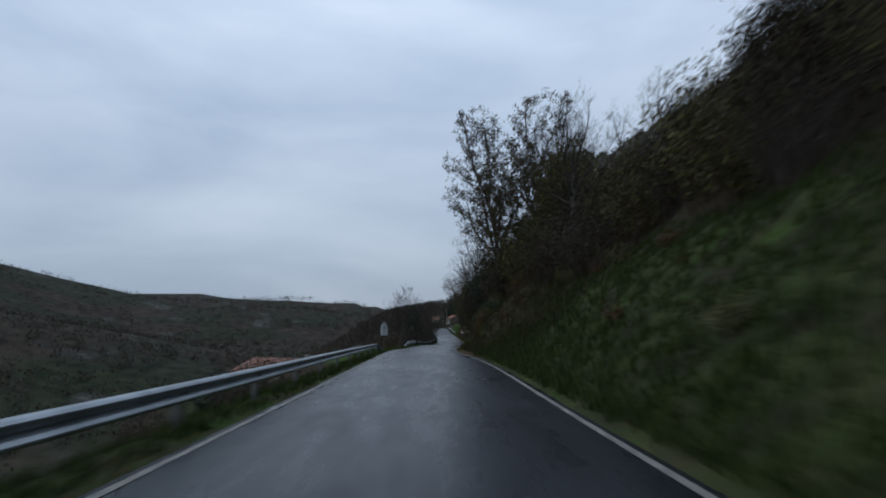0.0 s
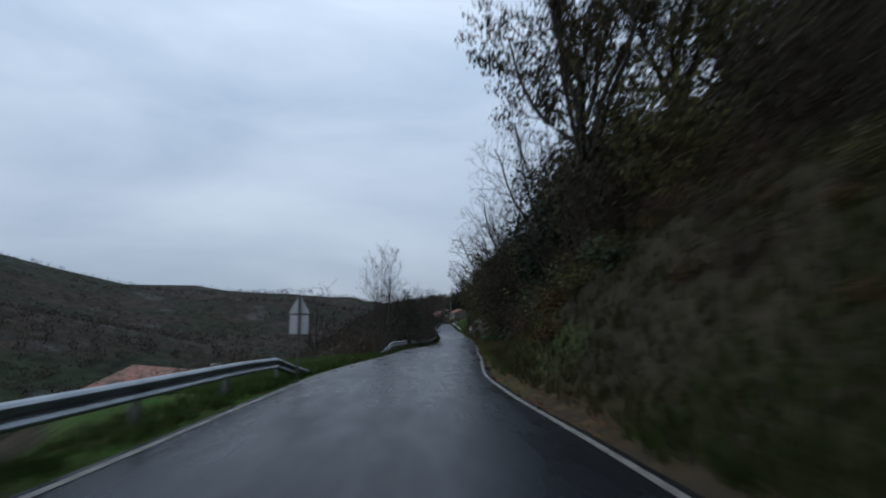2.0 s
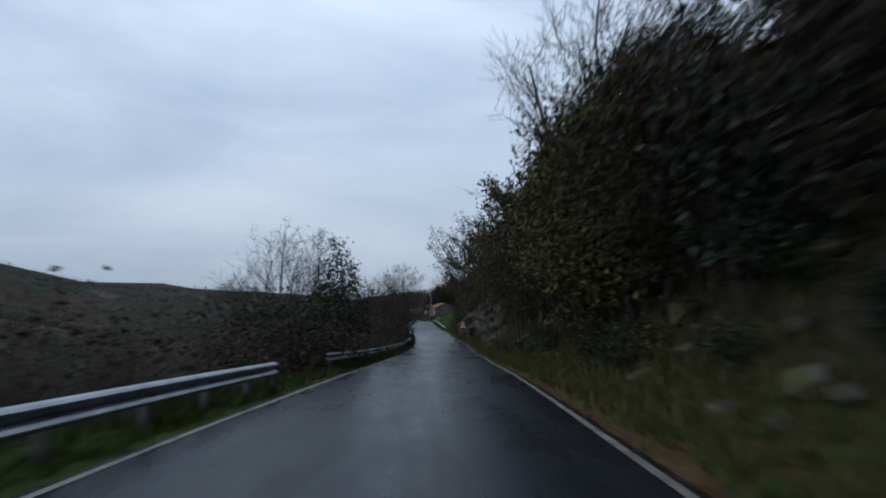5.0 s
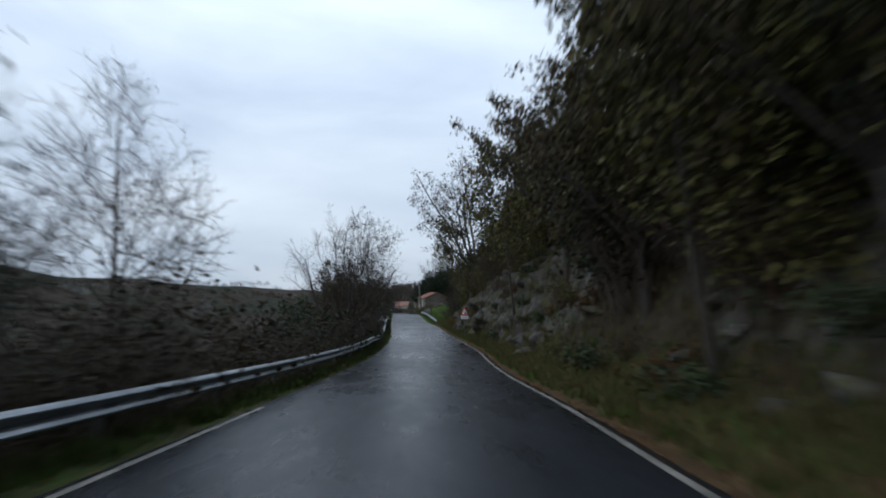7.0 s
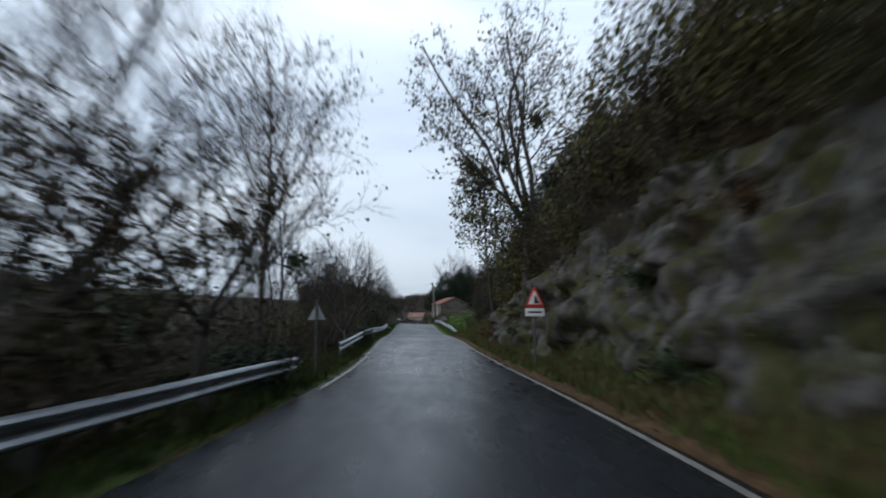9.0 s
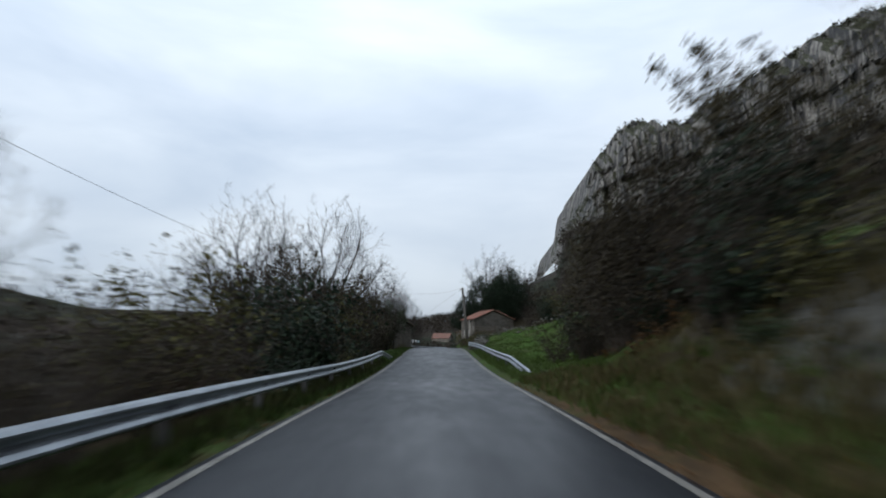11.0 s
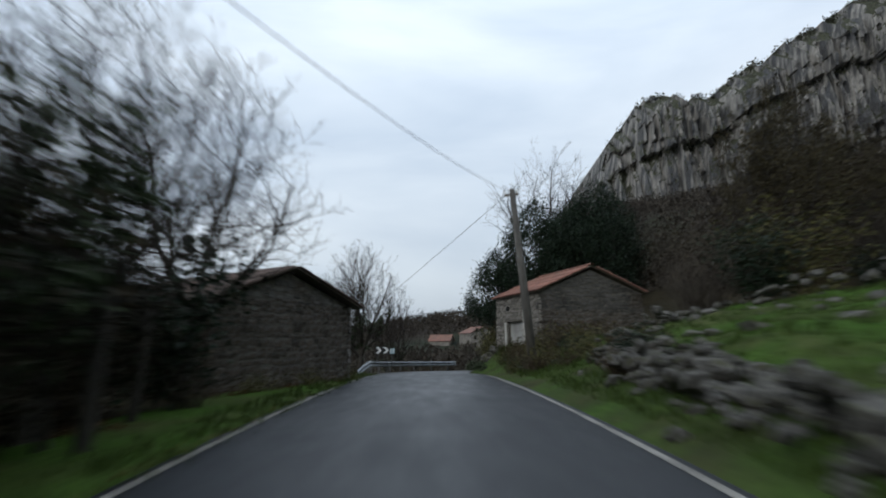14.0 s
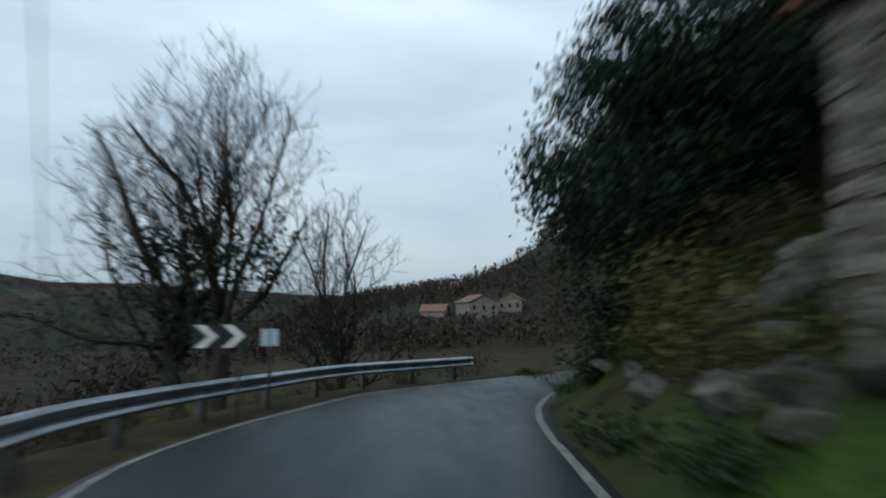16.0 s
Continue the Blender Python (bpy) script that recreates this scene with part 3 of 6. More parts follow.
def line_strip(name, edge, other, spans):
    """Worn painted edge lines; spans of y between which they are seen."""
    V, F = [], []
    for k in range(len(edge) - 1):
        y = (edge[k][1] + edge[k + 1][1]) / 2
        if not any(a <= y <= b for a, b in spans):
            continue
        q = []
        for j in (k, k + 1):
            w = (other[j] - edge[j]) / np.linalg.norm(other[j] - edge[j])
            for off in (0.02, 0.14):
                p = edge[j] + w * off
                u = (off / np.linalg.norm(other[j] - edge[j]) + 0.06) / 1.12
                q.append((p[0], p[1], ROADH[j] + 0.05 * (1 - (2 * u - 1)**2) - 0.03 + 0.006))
        b = len(V)
        V += q
        F.append((b, b + 1, b + 3, b + 2))
    return tagged(part(name, (V, F), M_LINE), "worn white painted edge line on the asphalt", "road marking", kind="structure")


line_strip("left_edge_line", EL, ER, [(-60, 104), (131.5, 215.4), (216.4, 217.6), (219.4, 220.8), (222.6, 300)])
line_strip("right_edge_line", ER, EL, [(-60, 225), (226.6, 228.2), (229.6, 300)])

M_MOSS = mat("mossy_rock_face", (0.022, 0.020, 0.018), (0.105, 0.096, 0.088), 2.2, 0.9, 1.0, 12, second=((0.047, 0.046, 0.018), 1.3, 0.47), fine=7, spec=0.15)
M_DUSKLEAF = leafmat("dusky_brown_leaves", (0.017, 0.014, 0.010), (0.055, 0.044, 0.027), 0.7)


# ---- crash barriers ----
W_PROFILE = [(0.0, 0.0), (0.05, 0.012), (0.083, 0.042), (0.083, 0.066), (0.05, 0.108), (0.004, 0.140), (0.004, 0.165), (0.05, 0.196), (0.083, 0.238), (0.083, 0.262), (0.052, 0.297), (0.0, 0.315)]


def edge_point(side, y, off):
    """A point beside the road, off metres past the painted edge."""
    E, O = (EL, ER) if side < 0 else (ER, EL)
    k = int(np.abs(E[:, 1] - y).argmin())
    w = (E[k] - O[k]) / np.linalg.norm(E[k] - O[k])
    p = E[k] + w * off
    return p[0], p[1], ROADH[k]


def guardrail(points, side, label, post_every=4.0, top=0.68):
    """A W-beam barrier along points (x, y, road height, drop); the beam faces the road."""
    root = tagged(new("guardrail"), label, "guardrail", group="crash barriers along the road")
    P = [Vector((p[0], p[1])) for p in points]
    s = np.concatenate([[0], np.cumsum([(b - a).length for a, b in zip(P, P[1:])])])
    q = np.arange(0, s[-1], 0.8)
    xs, ys, zs, dr = (np.interp(q, s, [p[i] for p in points]) for i in range(4))
    V, F = [], []
    n = len(W_PROFILE)
    ring = W_PROFILE + [(a - 0.012, b) for a, b in reversed(W_PROFILE)]
    m = len(ring)
    for i in range(len(q)):
        a, b = max(i - 1, 0), min(i + 1, len(q) - 1)
        t = Vector((xs[b] - xs[a], ys[b] - ys[a])).normalized()
        inward = Vector((t.y, -t.x)) * (1 if side < 0 else -1)
        for u, v in ring:
            p = Vector((xs[i], ys[i])) + inward * u
            V.append((p.x, p.y, zs[i] + top - 0.31 + v - dr[i]))
        if i:
            o = (i - 1) * m
            F += [(o + j, o + (j + 1) % m, o + m + (j + 1) % m, o + m + j) for j in range(m)]
    F += [tuple(range(m)), tuple(range(len(V) - m, len(V)))]
    part("beam", (V, F), M_STEEL, root, "galvanised corrugated steel beam", smooth=False)
    post = None
    for d in np.arange(1.2, s[-1], post_every):
        x, y, z, k = (np.interp(d, s, [p[i] for p in points]) for i in range(4))
        if k > 0.35:
            continue
        j = min(int(d / 0.8), len(q) - 2)
        t = Vector((xs[j + 1] - xs[j], ys[j + 1] - ys[j])).normalized()
        out = Vector((-t.y, t.x)) * (1 if side < 0 else -1)
        if post is None:
            bm = bmesh.new()
            box(bm, (0.012, 0.12, 1.1), (-0.05, 0, -0.45))
            box(bm, (0.1, 0.012, 1.1), (0, 0.054, -0.45))
            box(bm, (0.1, 0.012, 1.1), (0, -0.054, -0.45))
            box(bm, (0.1, 0.05, 0.2), (0, -0.10, 0))
            ob = part("post", bm, M_POST, root)
            post = ob.data
        else:
            ob = new("post", post)
            ob.parent = root
        ob.matrix_local = Matrix.Translation((x + out.x * 0.09, y + out.y * 0.09, z + top - 0.14 - k)) @ Matrix.Rotation(math.atan2(t.y, t.x), 4, "Z") @ Matrix.Scale(-1 if side > 0 else 1, 4, (0, 1, 0))
    return root


def rail_run(side, y0, y1, off, start=None, end=None):
    ks = [(*edge_point(side, y, off), 0.0) for y in np.arange(y0, y1 + 0.1, 2.0)]
    return (start or []) + ks + (end or [])


guardrail(rail_run(-1, -40, 42.5, 0.75, end=[(*edge_point(-1, 44.5, 0.7), 0.05), (*edge_point(-1, 46.2, 0.6), 0.3), (*edge_point(-1, 48.2, 0.42), 0.66)]), -1, "galvanised steel crash barrier ending in the grass, wet")
guardrail(rail_run(-1, 70, 80.5, 0.5, start=[(*edge_point(-1, 66.6, 0.75), 0.58), (*edge_point(-1, 68.6, 0.6), 0.22)]), -1, "short galvanised crash barrier with a sunken end", 2.0)
guardrail(rail_run(-1, 87, 130.0, 0.85, end=[(*edge_point(-1, 132.4, 0.62), 0.0)]), -1, "long wet galvanised crash barrier above the wooded slope")
guardrail(rail_run(-1, 140, 186.0, 0.75, end=[(*edge_point(-1, 188, 0.55), 0.3), (*edge_point(-1, 189.5, 0.35), 0.6)]), -1, "galvanised crash barrier beside dense scrub")
guardrail(rail_run(1, 177, 196, 0.95, start=[(*edge_point(1, 169.5, 1.3), 0.78), (*edge_point(1, 173, 1.15), 0.42)], end=[(*edge_point(1, 199.5, 0.7), 0.0), (*edge_point(1, 203, 0.35), 0.0)]), 1, "galvanised crash barrier along the green field", 4.0, 0.74)


def bend_rail():
    pts = []
    for k in range(len(EL)):
        if 230.5 < EL[k][1] < 246.0 and EL[k][0] < 7.2:
            w = (EL[k] - ER[k]) / np.linalg.norm(EL[k] - ER[k])
            p = EL[k] + w * 0.6
            pts.append((p[0], p[1], ROADH[k], 0.0))
    x, y, z, _ = pts[0]
    return [(x - 0.25, y - 3.4, z + 0.12, 0.5), (x - 0.12, y - 1.5, z + 0.06, 0.18)] + pts


guardrail(bend_rail(), -1, "galvanised crash barrier sweeping round the bend", 2.0)


# ---- road signs ----
def sign_post(root, h, at=(0, 0)):
    return part("post", one_box((0.05, 0.08, h), (at[0], at[1], h / 2), 0.008), M_POST, root, "grey steel post")


def prism(pts, y0, y1):
    """A flat plate from points (x, z), between y0 and y1."""
    n = len(pts)
    V = [(x, y0, z) for x, z in pts] + [(x, y1, z) for x, z in pts]
    F = [tuple(range(n)), tuple(range(2 * n - 1, n - 1, -1))] + [(i, i + n, (i + 1) % n + n, (i + 1) % n) for i in range(n)]
    return V, F


def tri(side, z):
    h = side * 0.866
    return [(-side / 2, z), (side / 2, z), (side * 0.03, z + h), (-side * 0.03, z + h)]


def warning_sign():
    root = tagged(new("warning_sign"), "red-bordered white triangular falling-rock sign with a plate below", "road sign")
    sign_post(root, 1.75)
    face = part("triangle", prism(tri(0.66, 1.6), -0.06, -0.045), M_RED, root, "red triangular border")
    part("white_field", prism(tri(0.44, 1.67), -0.068, -0.062), M_WHITE, face, "white inner triangle")
    part("pictogram", prism([(-0.02, 1.69), (0.17, 1.69), (0.15, 1.75), (0.09, 1.80), (0.07, 1.88), (0.0, 1.93), (-0.01, 1.83)], -0.074, -0.07), M_BLACK, face, "black rock slope pictogram")
    plate = part("distance_plate", prism([(-0.32, 1.33), (0.32, 1.33), (0.32, 1.56), (-0.32, 1.56)], -0.06, -0.045), M_WHITE, root, "white plate with a black rim")
    part("lettering_bar", prism([(-0.24, 1.42), (0.24, 1.42), (0.24, 1.47), (-0.24, 1.47)], -0.068, -0.063), M_BLACK, plate)
    root.matrix_world = pose(8.6, 134.4, -5.02, 0, 0, 4) @ Matrix.Diagonal((0.86, 0.86, 1, 1))


warning_sign()


def sign_from_behind(x, y, side, plate, h, label, turn=0.0):
    root = tagged(new("road_sign"), label, "road sign")
    sign_post(root, h)
    part("triangle", prism(tri(side, h - 0.55), 0.05, 0.065), M_SIGNBACK, root, "grey back of a triangular sign")
    part("stiffener", prism([(-side * 0.33, h - 0.42), (side * 0.33, h - 0.42), (side * 0.33, h - 0.38), (-side * 0.33, h - 0.38)], 0.035, 0.049), M_SIGNBACK, root)
    if plate:
        part("plate", prism([(-side * 0.45, h - 1.15), (side * 0.45, h - 1.15), (side * 0.45, h - 0.6), (-side * 0.45, h - 0.6)], 0.05, 0.065), M_SIGNBACK, root, "grey back of a rectangular plate")
    root.matrix_world = pose(x, y, land(x, y) - 0.1, 0, 0, turn)
    return root


sign_from_behind(-3.22, 45.0, 0.6, True, 2.6, "grey triangular sign back above a plate, post in grass")
sign_from_behind(2.45, 134.4, 0.5, False, 2.25, "blue-grey back of a triangular sign beside the trees")


def chevron_board():
    root = tagged(new("chevron_board"), "black and white double chevron curve board on posts", "road sign")
    for dx in (-0.3, 0.3):
        part("post", one_box((0.05, 0.05, 1.9), (dx, 0.03, -0.2), 0.006), M_POST, root)
    board = part("board", prism([(-0.48, 0.80), (0.48, 0.80), (0.48, 1.24), (-0.48, 1.24)], -0.03, 0.0), M_BLACK, root, "black board")
    for dx in (-0.25, 0.22):
        part("chevron", prism([(dx - 0.2, 0.82), (dx - 0.02, 0.82), (dx + 0.2, 1.02), (dx - 0.02, 1.22), (dx - 0.2, 1.22), (dx + 0.02, 1.02)], -0.04, -0.034), M_WHITE, board, "white chevron")
    root.matrix_world = pose(1.5, 237.0, -5.27, 0, 0, 6)


chevron_board()


def info_sign():
    root = tagged(new("curve_marker_sign"), "small pale blue sign with white bars on a grey post", "road sign")
    sign_post(root, 1.25)
    b = part("board", prism([(-0.18, 0.86), (0.18, 0.86), (0.18, 1.2), (-0.18, 1.2)], -0.06, -0.045), M_TEAL, root, "pale blue plate")
    for dx in (-0.09, 0.09):
        part("bar", prism([(dx - 0.02, 0.9), (dx + 0.02, 0.9), (dx + 0.02, 1.16), (dx - 0.02, 1.16)], -0.068, -0.062), M_WHITE, b)
    root.matrix_world = pose(2.02, 238.2, -5.36, 0, 0, 4)


info_sign()


# ---- stone buildings ----
def stone_mesh(seed):
    """One roughly squared wall stone of unit size."""
    rnd = random.Random(seed)
    bm = bmesh.new()
    bmesh.ops.create_cube(bm, size=1.0)
    bmesh.ops.bevel(bm, geom=list(bm.edges), offset=0.13, segments=1, affect="EDGES")
    for v in bm.verts:
        v.co += Vector([rnd.uniform(-0.1, 0.1) for _ in range(3)])
    me = bpy.data.meshes.new("stone")
    bm.to_mesh(me)
    bm.free()
    return me


STONES = {}


def stone_set(material):
    if material.name not in STONES:
        STONES[material.name] = [stone_mesh(i) for i in range(6)]
        for me in STONES[material.name]:
            me.materials.append(material)
    return STONES[material.name]


def lay_stones(parent, p0, p1, z0, top, material, rnd, course=(0.10, 0.26), length=(0.12, 0.42), holes=(), limit=300):
    """Courses of rubble on the face from p0 to p1 (outside to the right of the way); top(u) is the wall's top; the rest past the limit is one mesh."""
    p0, p1 = Vector((*p0, 0)), Vector((*p1, 0))
    way = (p1 - p0)
    total = way.length
    way.normalize()
    out = Vector((way.y, -way.x, 0))
    turn = math.atan2(way.y, way.x)
    z, made, V, F = z0, 0, [], []
    meshes = stone_set(material)
    while z < max(top(u) for u in np.linspace(0, total, 9)):
        h = rnd.uniform(*course)
        u = -rnd.uniform(0, 0.1)
        while u < total:
            w = rnd.uniform(*length)
            w = min(w, total - u + 0.05)
            c = u + w / 2
            if w > 0.08 and z + h * 0.8 < top(c) and not any(a < c < b and lo < z + h / 2 < hi for a, b, lo, hi in holes):
                m = (Matrix.Translation(p0 + way * c + out * rnd.uniform(-0.074, -0.048) + Vector((0, 0, z + h / 2 + rnd.uniform(-0.05, 0.05)))) @ Matrix.Rotation(turn, 4, "Z")
                     @ Matrix.Rotation(rnd.gauss(0, 0.13), 4, "Y") @ Matrix.Diagonal((w * rnd.uniform(0.88, 1.0), 0.16, h * rnd.uniform(0.8, 1.05), 1)))
                me = rnd.choice(meshes)
                if made < limit:
                    ob = new("stone", me)
                    ob.parent = parent
                    ob.matrix_local = m
                else:
                    b = len(V)
                    V += [tuple(m @ v.co) for v in me.vertices]
                    F += [tuple(b + i for i in f.vertices) for f in me.polygons]
                made += 1
            u += w
        z += h
    if V:
        tagged(part("rubble_masonry", (V, F), material, parent), "courses of rubble stone", kind="stuff")


def wall_solid(outline, p0, p1, thick, name, material, parent, label=""):
    """A wall standing on the line p0-p1: outline in (u, z), thickness inwards (to the left of the way)."""
    p0, p1 = Vector((*p0, 0)), Vector((*p1, 0))
    way = (p1 - p0).normalized()
    inn = Vector((-way.y, way.x, 0))
    n = len(outline)
    V = [tuple(p0 + way * u + Vector((0, 0, z))) for u, z in outline] + [tuple(p0 + way * u + inn * thick + Vector((0, 0, z))) for u, z in outline]
    F = [tuple(range(n)), tuple(range(2 * n - 1, n - 1, -1))] + [(i, i + n, (i + 1) % n + n, (i + 1) % n) for i in range(n)]
    return part(name, (V, F), material, parent, label)


def tile_mesh(material, length):
    """One curved roof tile, an arch along y."""
    V, F = [], []
    for y in (0, length):
        for i in range(6):
            a = math.pi * i / 5
            s = 1.0 if y == 0 else 0.86
            V.append((math.cos(a) * 0.11 * s, y, math.sin(a) * 0.08 * s))
        for i in range(6):
            a = math.pi * i / 5
            s = 0.86 if y == 0 else 0.74
            V.append((math.cos(a) * 0.11 * s, y, math.sin(a) * 0.08 * s - 0.012))
    for i in range(5):
        F += [(i, i + 1, i + 13, i + 12), (i + 6, i + 18, i + 19, i + 7), (i, i + 6, i + 7, i + 1)]
    return mesh_of("roof_tile", V, F, material)


def tiled_slope(parent, eave0, eave1, ridge0, ridge1, material, rnd, limit=300, pitch=0.24, step=0.42):
    """Rows of curved tiles on the slope between an eave line and a ridge line, over a slab."""
    e0, e1, r0, r1 = (Vector(p) for p in (eave0, eave1, ridge0, ridge1))
    n = (e1 - e0).cross(r0 - e0).normalized()
    if n.z < 0:
        n = -n
    t = n * 0.06
    V = [tuple(p) for p in (e0, e1, r1, r0)] + [tuple(p - t) for p in (e0, e1, r1, r0)]
    part("roof_slab", (V, [(0, 1, 2, 3), (7, 6, 5, 4), (0, 4, 5, 1), (1, 5, 6, 2), (2, 6, 7, 3), (3, 7, 4, 0)]), M_WOOD, parent, "dark boards under the tiles")
    me = tile_mesh(material, step * 1.2)
    along, up = (e1 - e0), (r0 - e0)
    cols, rows = int(along.length / pitch), max(int(up.length / step), 1)
    ax, ux = along.normalized(), up.normalized()
    made, V, F = 0, [], []
    for i in range(cols + 1):
        for j in range(rows):
            p = e0 + along * ((i + 0.1) / (cols + 0.2)) + ux * (j * step - 0.06) + n * (0.012 + 0.012 * (j % 2) + rnd.uniform(0, 0.008))
            m = Matrix.Translation(p) @ Matrix((ax, ux, n)).transposed().to_4x4() @ Matrix.Rotation(rnd.uniform(-0.03, 0.03), 4, "Z")
            if made < limit and j < 6:
                ob = new("roof_tile", me)
                ob.parent = parent
                ob.matrix_local = m
                made += 1
            else:
                b = len(V)
                V += [tuple(m @ v.co) for v in me.vertices]
                F += [tuple(b + k for k in f.vertices) for f in me.polygons]
    if V:
        tagged(part("tiling", (V, F), material, parent), "rows of curved clay tiles", kind="stuff")


def barn():
    rnd = random.Random(3)
    root = tagged(new("stone_barn"), "grey rubble-stone barn with red tile roof and pale garage door", "barn")
    N, Fc = (9.96, 225.78), (8.50, 231.19)
    way = (Vector(Fc) - Vector(N)).normalized()
    across = Vector((way.y, -way.x))
    wide, long_ = 5.62, (Vector(Fc) - Vector(N)).length
    base, eave, ridge = -5.2, -1.40, -0.19
    NR, FR = (N[0] + across.x * wide, N[1] + across.y * wide), (Fc[0] + across.x * wide, Fc[1] + across.y * wide)
    door0, door1, dtop = 1.55, 3.78, -2.72
    # side wall in pieces round the door opening, running from the far corner to the near one
    side = wall_solid([(0, base), (door0, base), (door0, dtop), (door1, dtop), (door1, base), (long_, base), (long_, eave), (0, eave)], Fc, N, 0.5, "side_wall", M_MORTAR, root, "rubble stone side wall with a garage opening")
    gable = wall_solid([(0, base), (wide, base), (wide, eave), (wide / 2, ridge - 0.1), (0, eave)], N, NR, 0.5, "gable_wall", M_MORTAR, root, "rubble stone gable, shade-darkened in its stone colour")
    wall_solid([(0, base), (long_, base), (long_, eave), (0, eave)], NR, FR, 0.5, "back_wall", M_MORTAR, root)
    wall_solid([(0, base), (wide, base), (wide, eave), (wide / 2, ridge - 0.1), (0, eave)], FR, Fc, 0.5, "far_gable", M_MORTAR, root)
    lay_stones(side, Fc, N, base + 0.2, lambda u: eave - 0.05, M_STONE, rnd, holes=((door0 - 0.2, door1 + 0.2, base, dtop + 0.15),))
    # Gable stones use a darker set than the side wall: shade held in colour.
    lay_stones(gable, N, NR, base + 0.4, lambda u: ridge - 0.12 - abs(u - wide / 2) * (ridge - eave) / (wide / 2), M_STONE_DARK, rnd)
    inn = Vector((-(Vector(N) - Vector(Fc)).normalized().y, (Vector(N) - Vector(Fc)).normalized().x))
    toN = (Vector(N) - Vector(Fc)).normalized()

    def on_side(u, depth):
        p = Vector(Fc) + toN * u + inn * depth
        return p.x, p.y

    turn = math.atan2(toN.y, toN.x)
    dm = (door0 + door1) / 2
    door = part("garage_door", one_box((door1 - door0, 0.06, dtop - base - 0.02), (*on_side(dm, 0.22), (dtop + base) / 2), 0.01, turn), M_DOOR, root, "pale grey metal garage door")
    for i in range(3):
        z = base + 1.05 + i * 0.5
        part("door_rib", one_box((door1 - door0 - 0.1, 0.02, 0.03), (*on_side(dm, 0.18), z), 0.005, turn), M_DOOR, door)
    part("door_handle", one_box((0.16, 0.05, 0.05), (*on_side(3.0, 0.16), -3.55), 0.01, turn), M_BLACK, door, "dark handle")
    part("lintel", one_box((door1 - door0 + 0.5, 0.3, 0.10), (*on_side(dm, 0.12), dtop + 0.06), 0.02, turn), M_MORTAR, root, "thin grey concrete lintel")
    for u in (door0 - 0.11, door1 + 0.11):
        part("door_jamb", one_box((0.22, 0.3, dtop - base), (*on_side(u, 0.08), (dtop + base) / 2), 0.02, turn), M_RENDER, root, "pale rendered door jamb")
    part("pilaster", one_box((0.2, 0.14, eave - dtop), (*on_side(door1 + 0.22, -0.05), (eave + dtop) / 2), 0.015, turn), M_RENDER, root, "pale rendered strip")
    # No hole is cut: a near-black block paints in the hollow's shade.
    for u, vz in ((1.77, -2.0), (4.3, -1.68)):
        part("vent_hole", one_box((0.22, 0.12, 0.25), (*on_side(u, -0.03), vz), 0.0, turn), M_DARKHOLE, root, "small dark vent opening")
    # roof
    o = 0.15
    tw, ac = Vector((*toN, 0)), Vector((*across, 0))
    s = (ridge - eave) / (wide / 2)

    def at(p, z):
        return Vector((p[0], p[1], z))
    e0, e1 = at(Fc, eave - o * s) - tw * o - ac * o, at(N, eave - o * s) + tw * o - ac * o
    r0, r1 = at(Fc, ridge) - tw * o + ac * wide / 2, at(N, ridge) + tw * o + ac * wide / 2
    f0, f1 = at(FR, eave - o * s) - tw * o + ac * o, at(NR, eave - o * s) + tw * o + ac * o
    lift = Vector((0, 0, 0.12))
    roof = tagged(new("roof"), "pitched roof of curved red clay tiles")
    roof.parent = root
    tiled_slope(roof, e0 + lift, e1 + lift, r0 + lift, r1 + lift, M_TILE, rnd)
    tiled_slope(roof, f1 + lift, f0 + lift, r1 + lift, r0 + lift, M_TILE, rnd, limit=0)
    ridge_tile = tile_mesh(M_TILE, 0.5)
    for i in range(int((r1 - r0).length / 0.42)):
        ob = new("ridge_tile", ridge_tile)
        ob.parent = roof
        ob.matrix_local = Matrix.Translation(r0 + tw * (i * 0.42) + lift * 1.3) @ Matrix.Rotation(math.atan2(tw.y, tw.x) - math.pi / 2, 4, "Z")


barn()


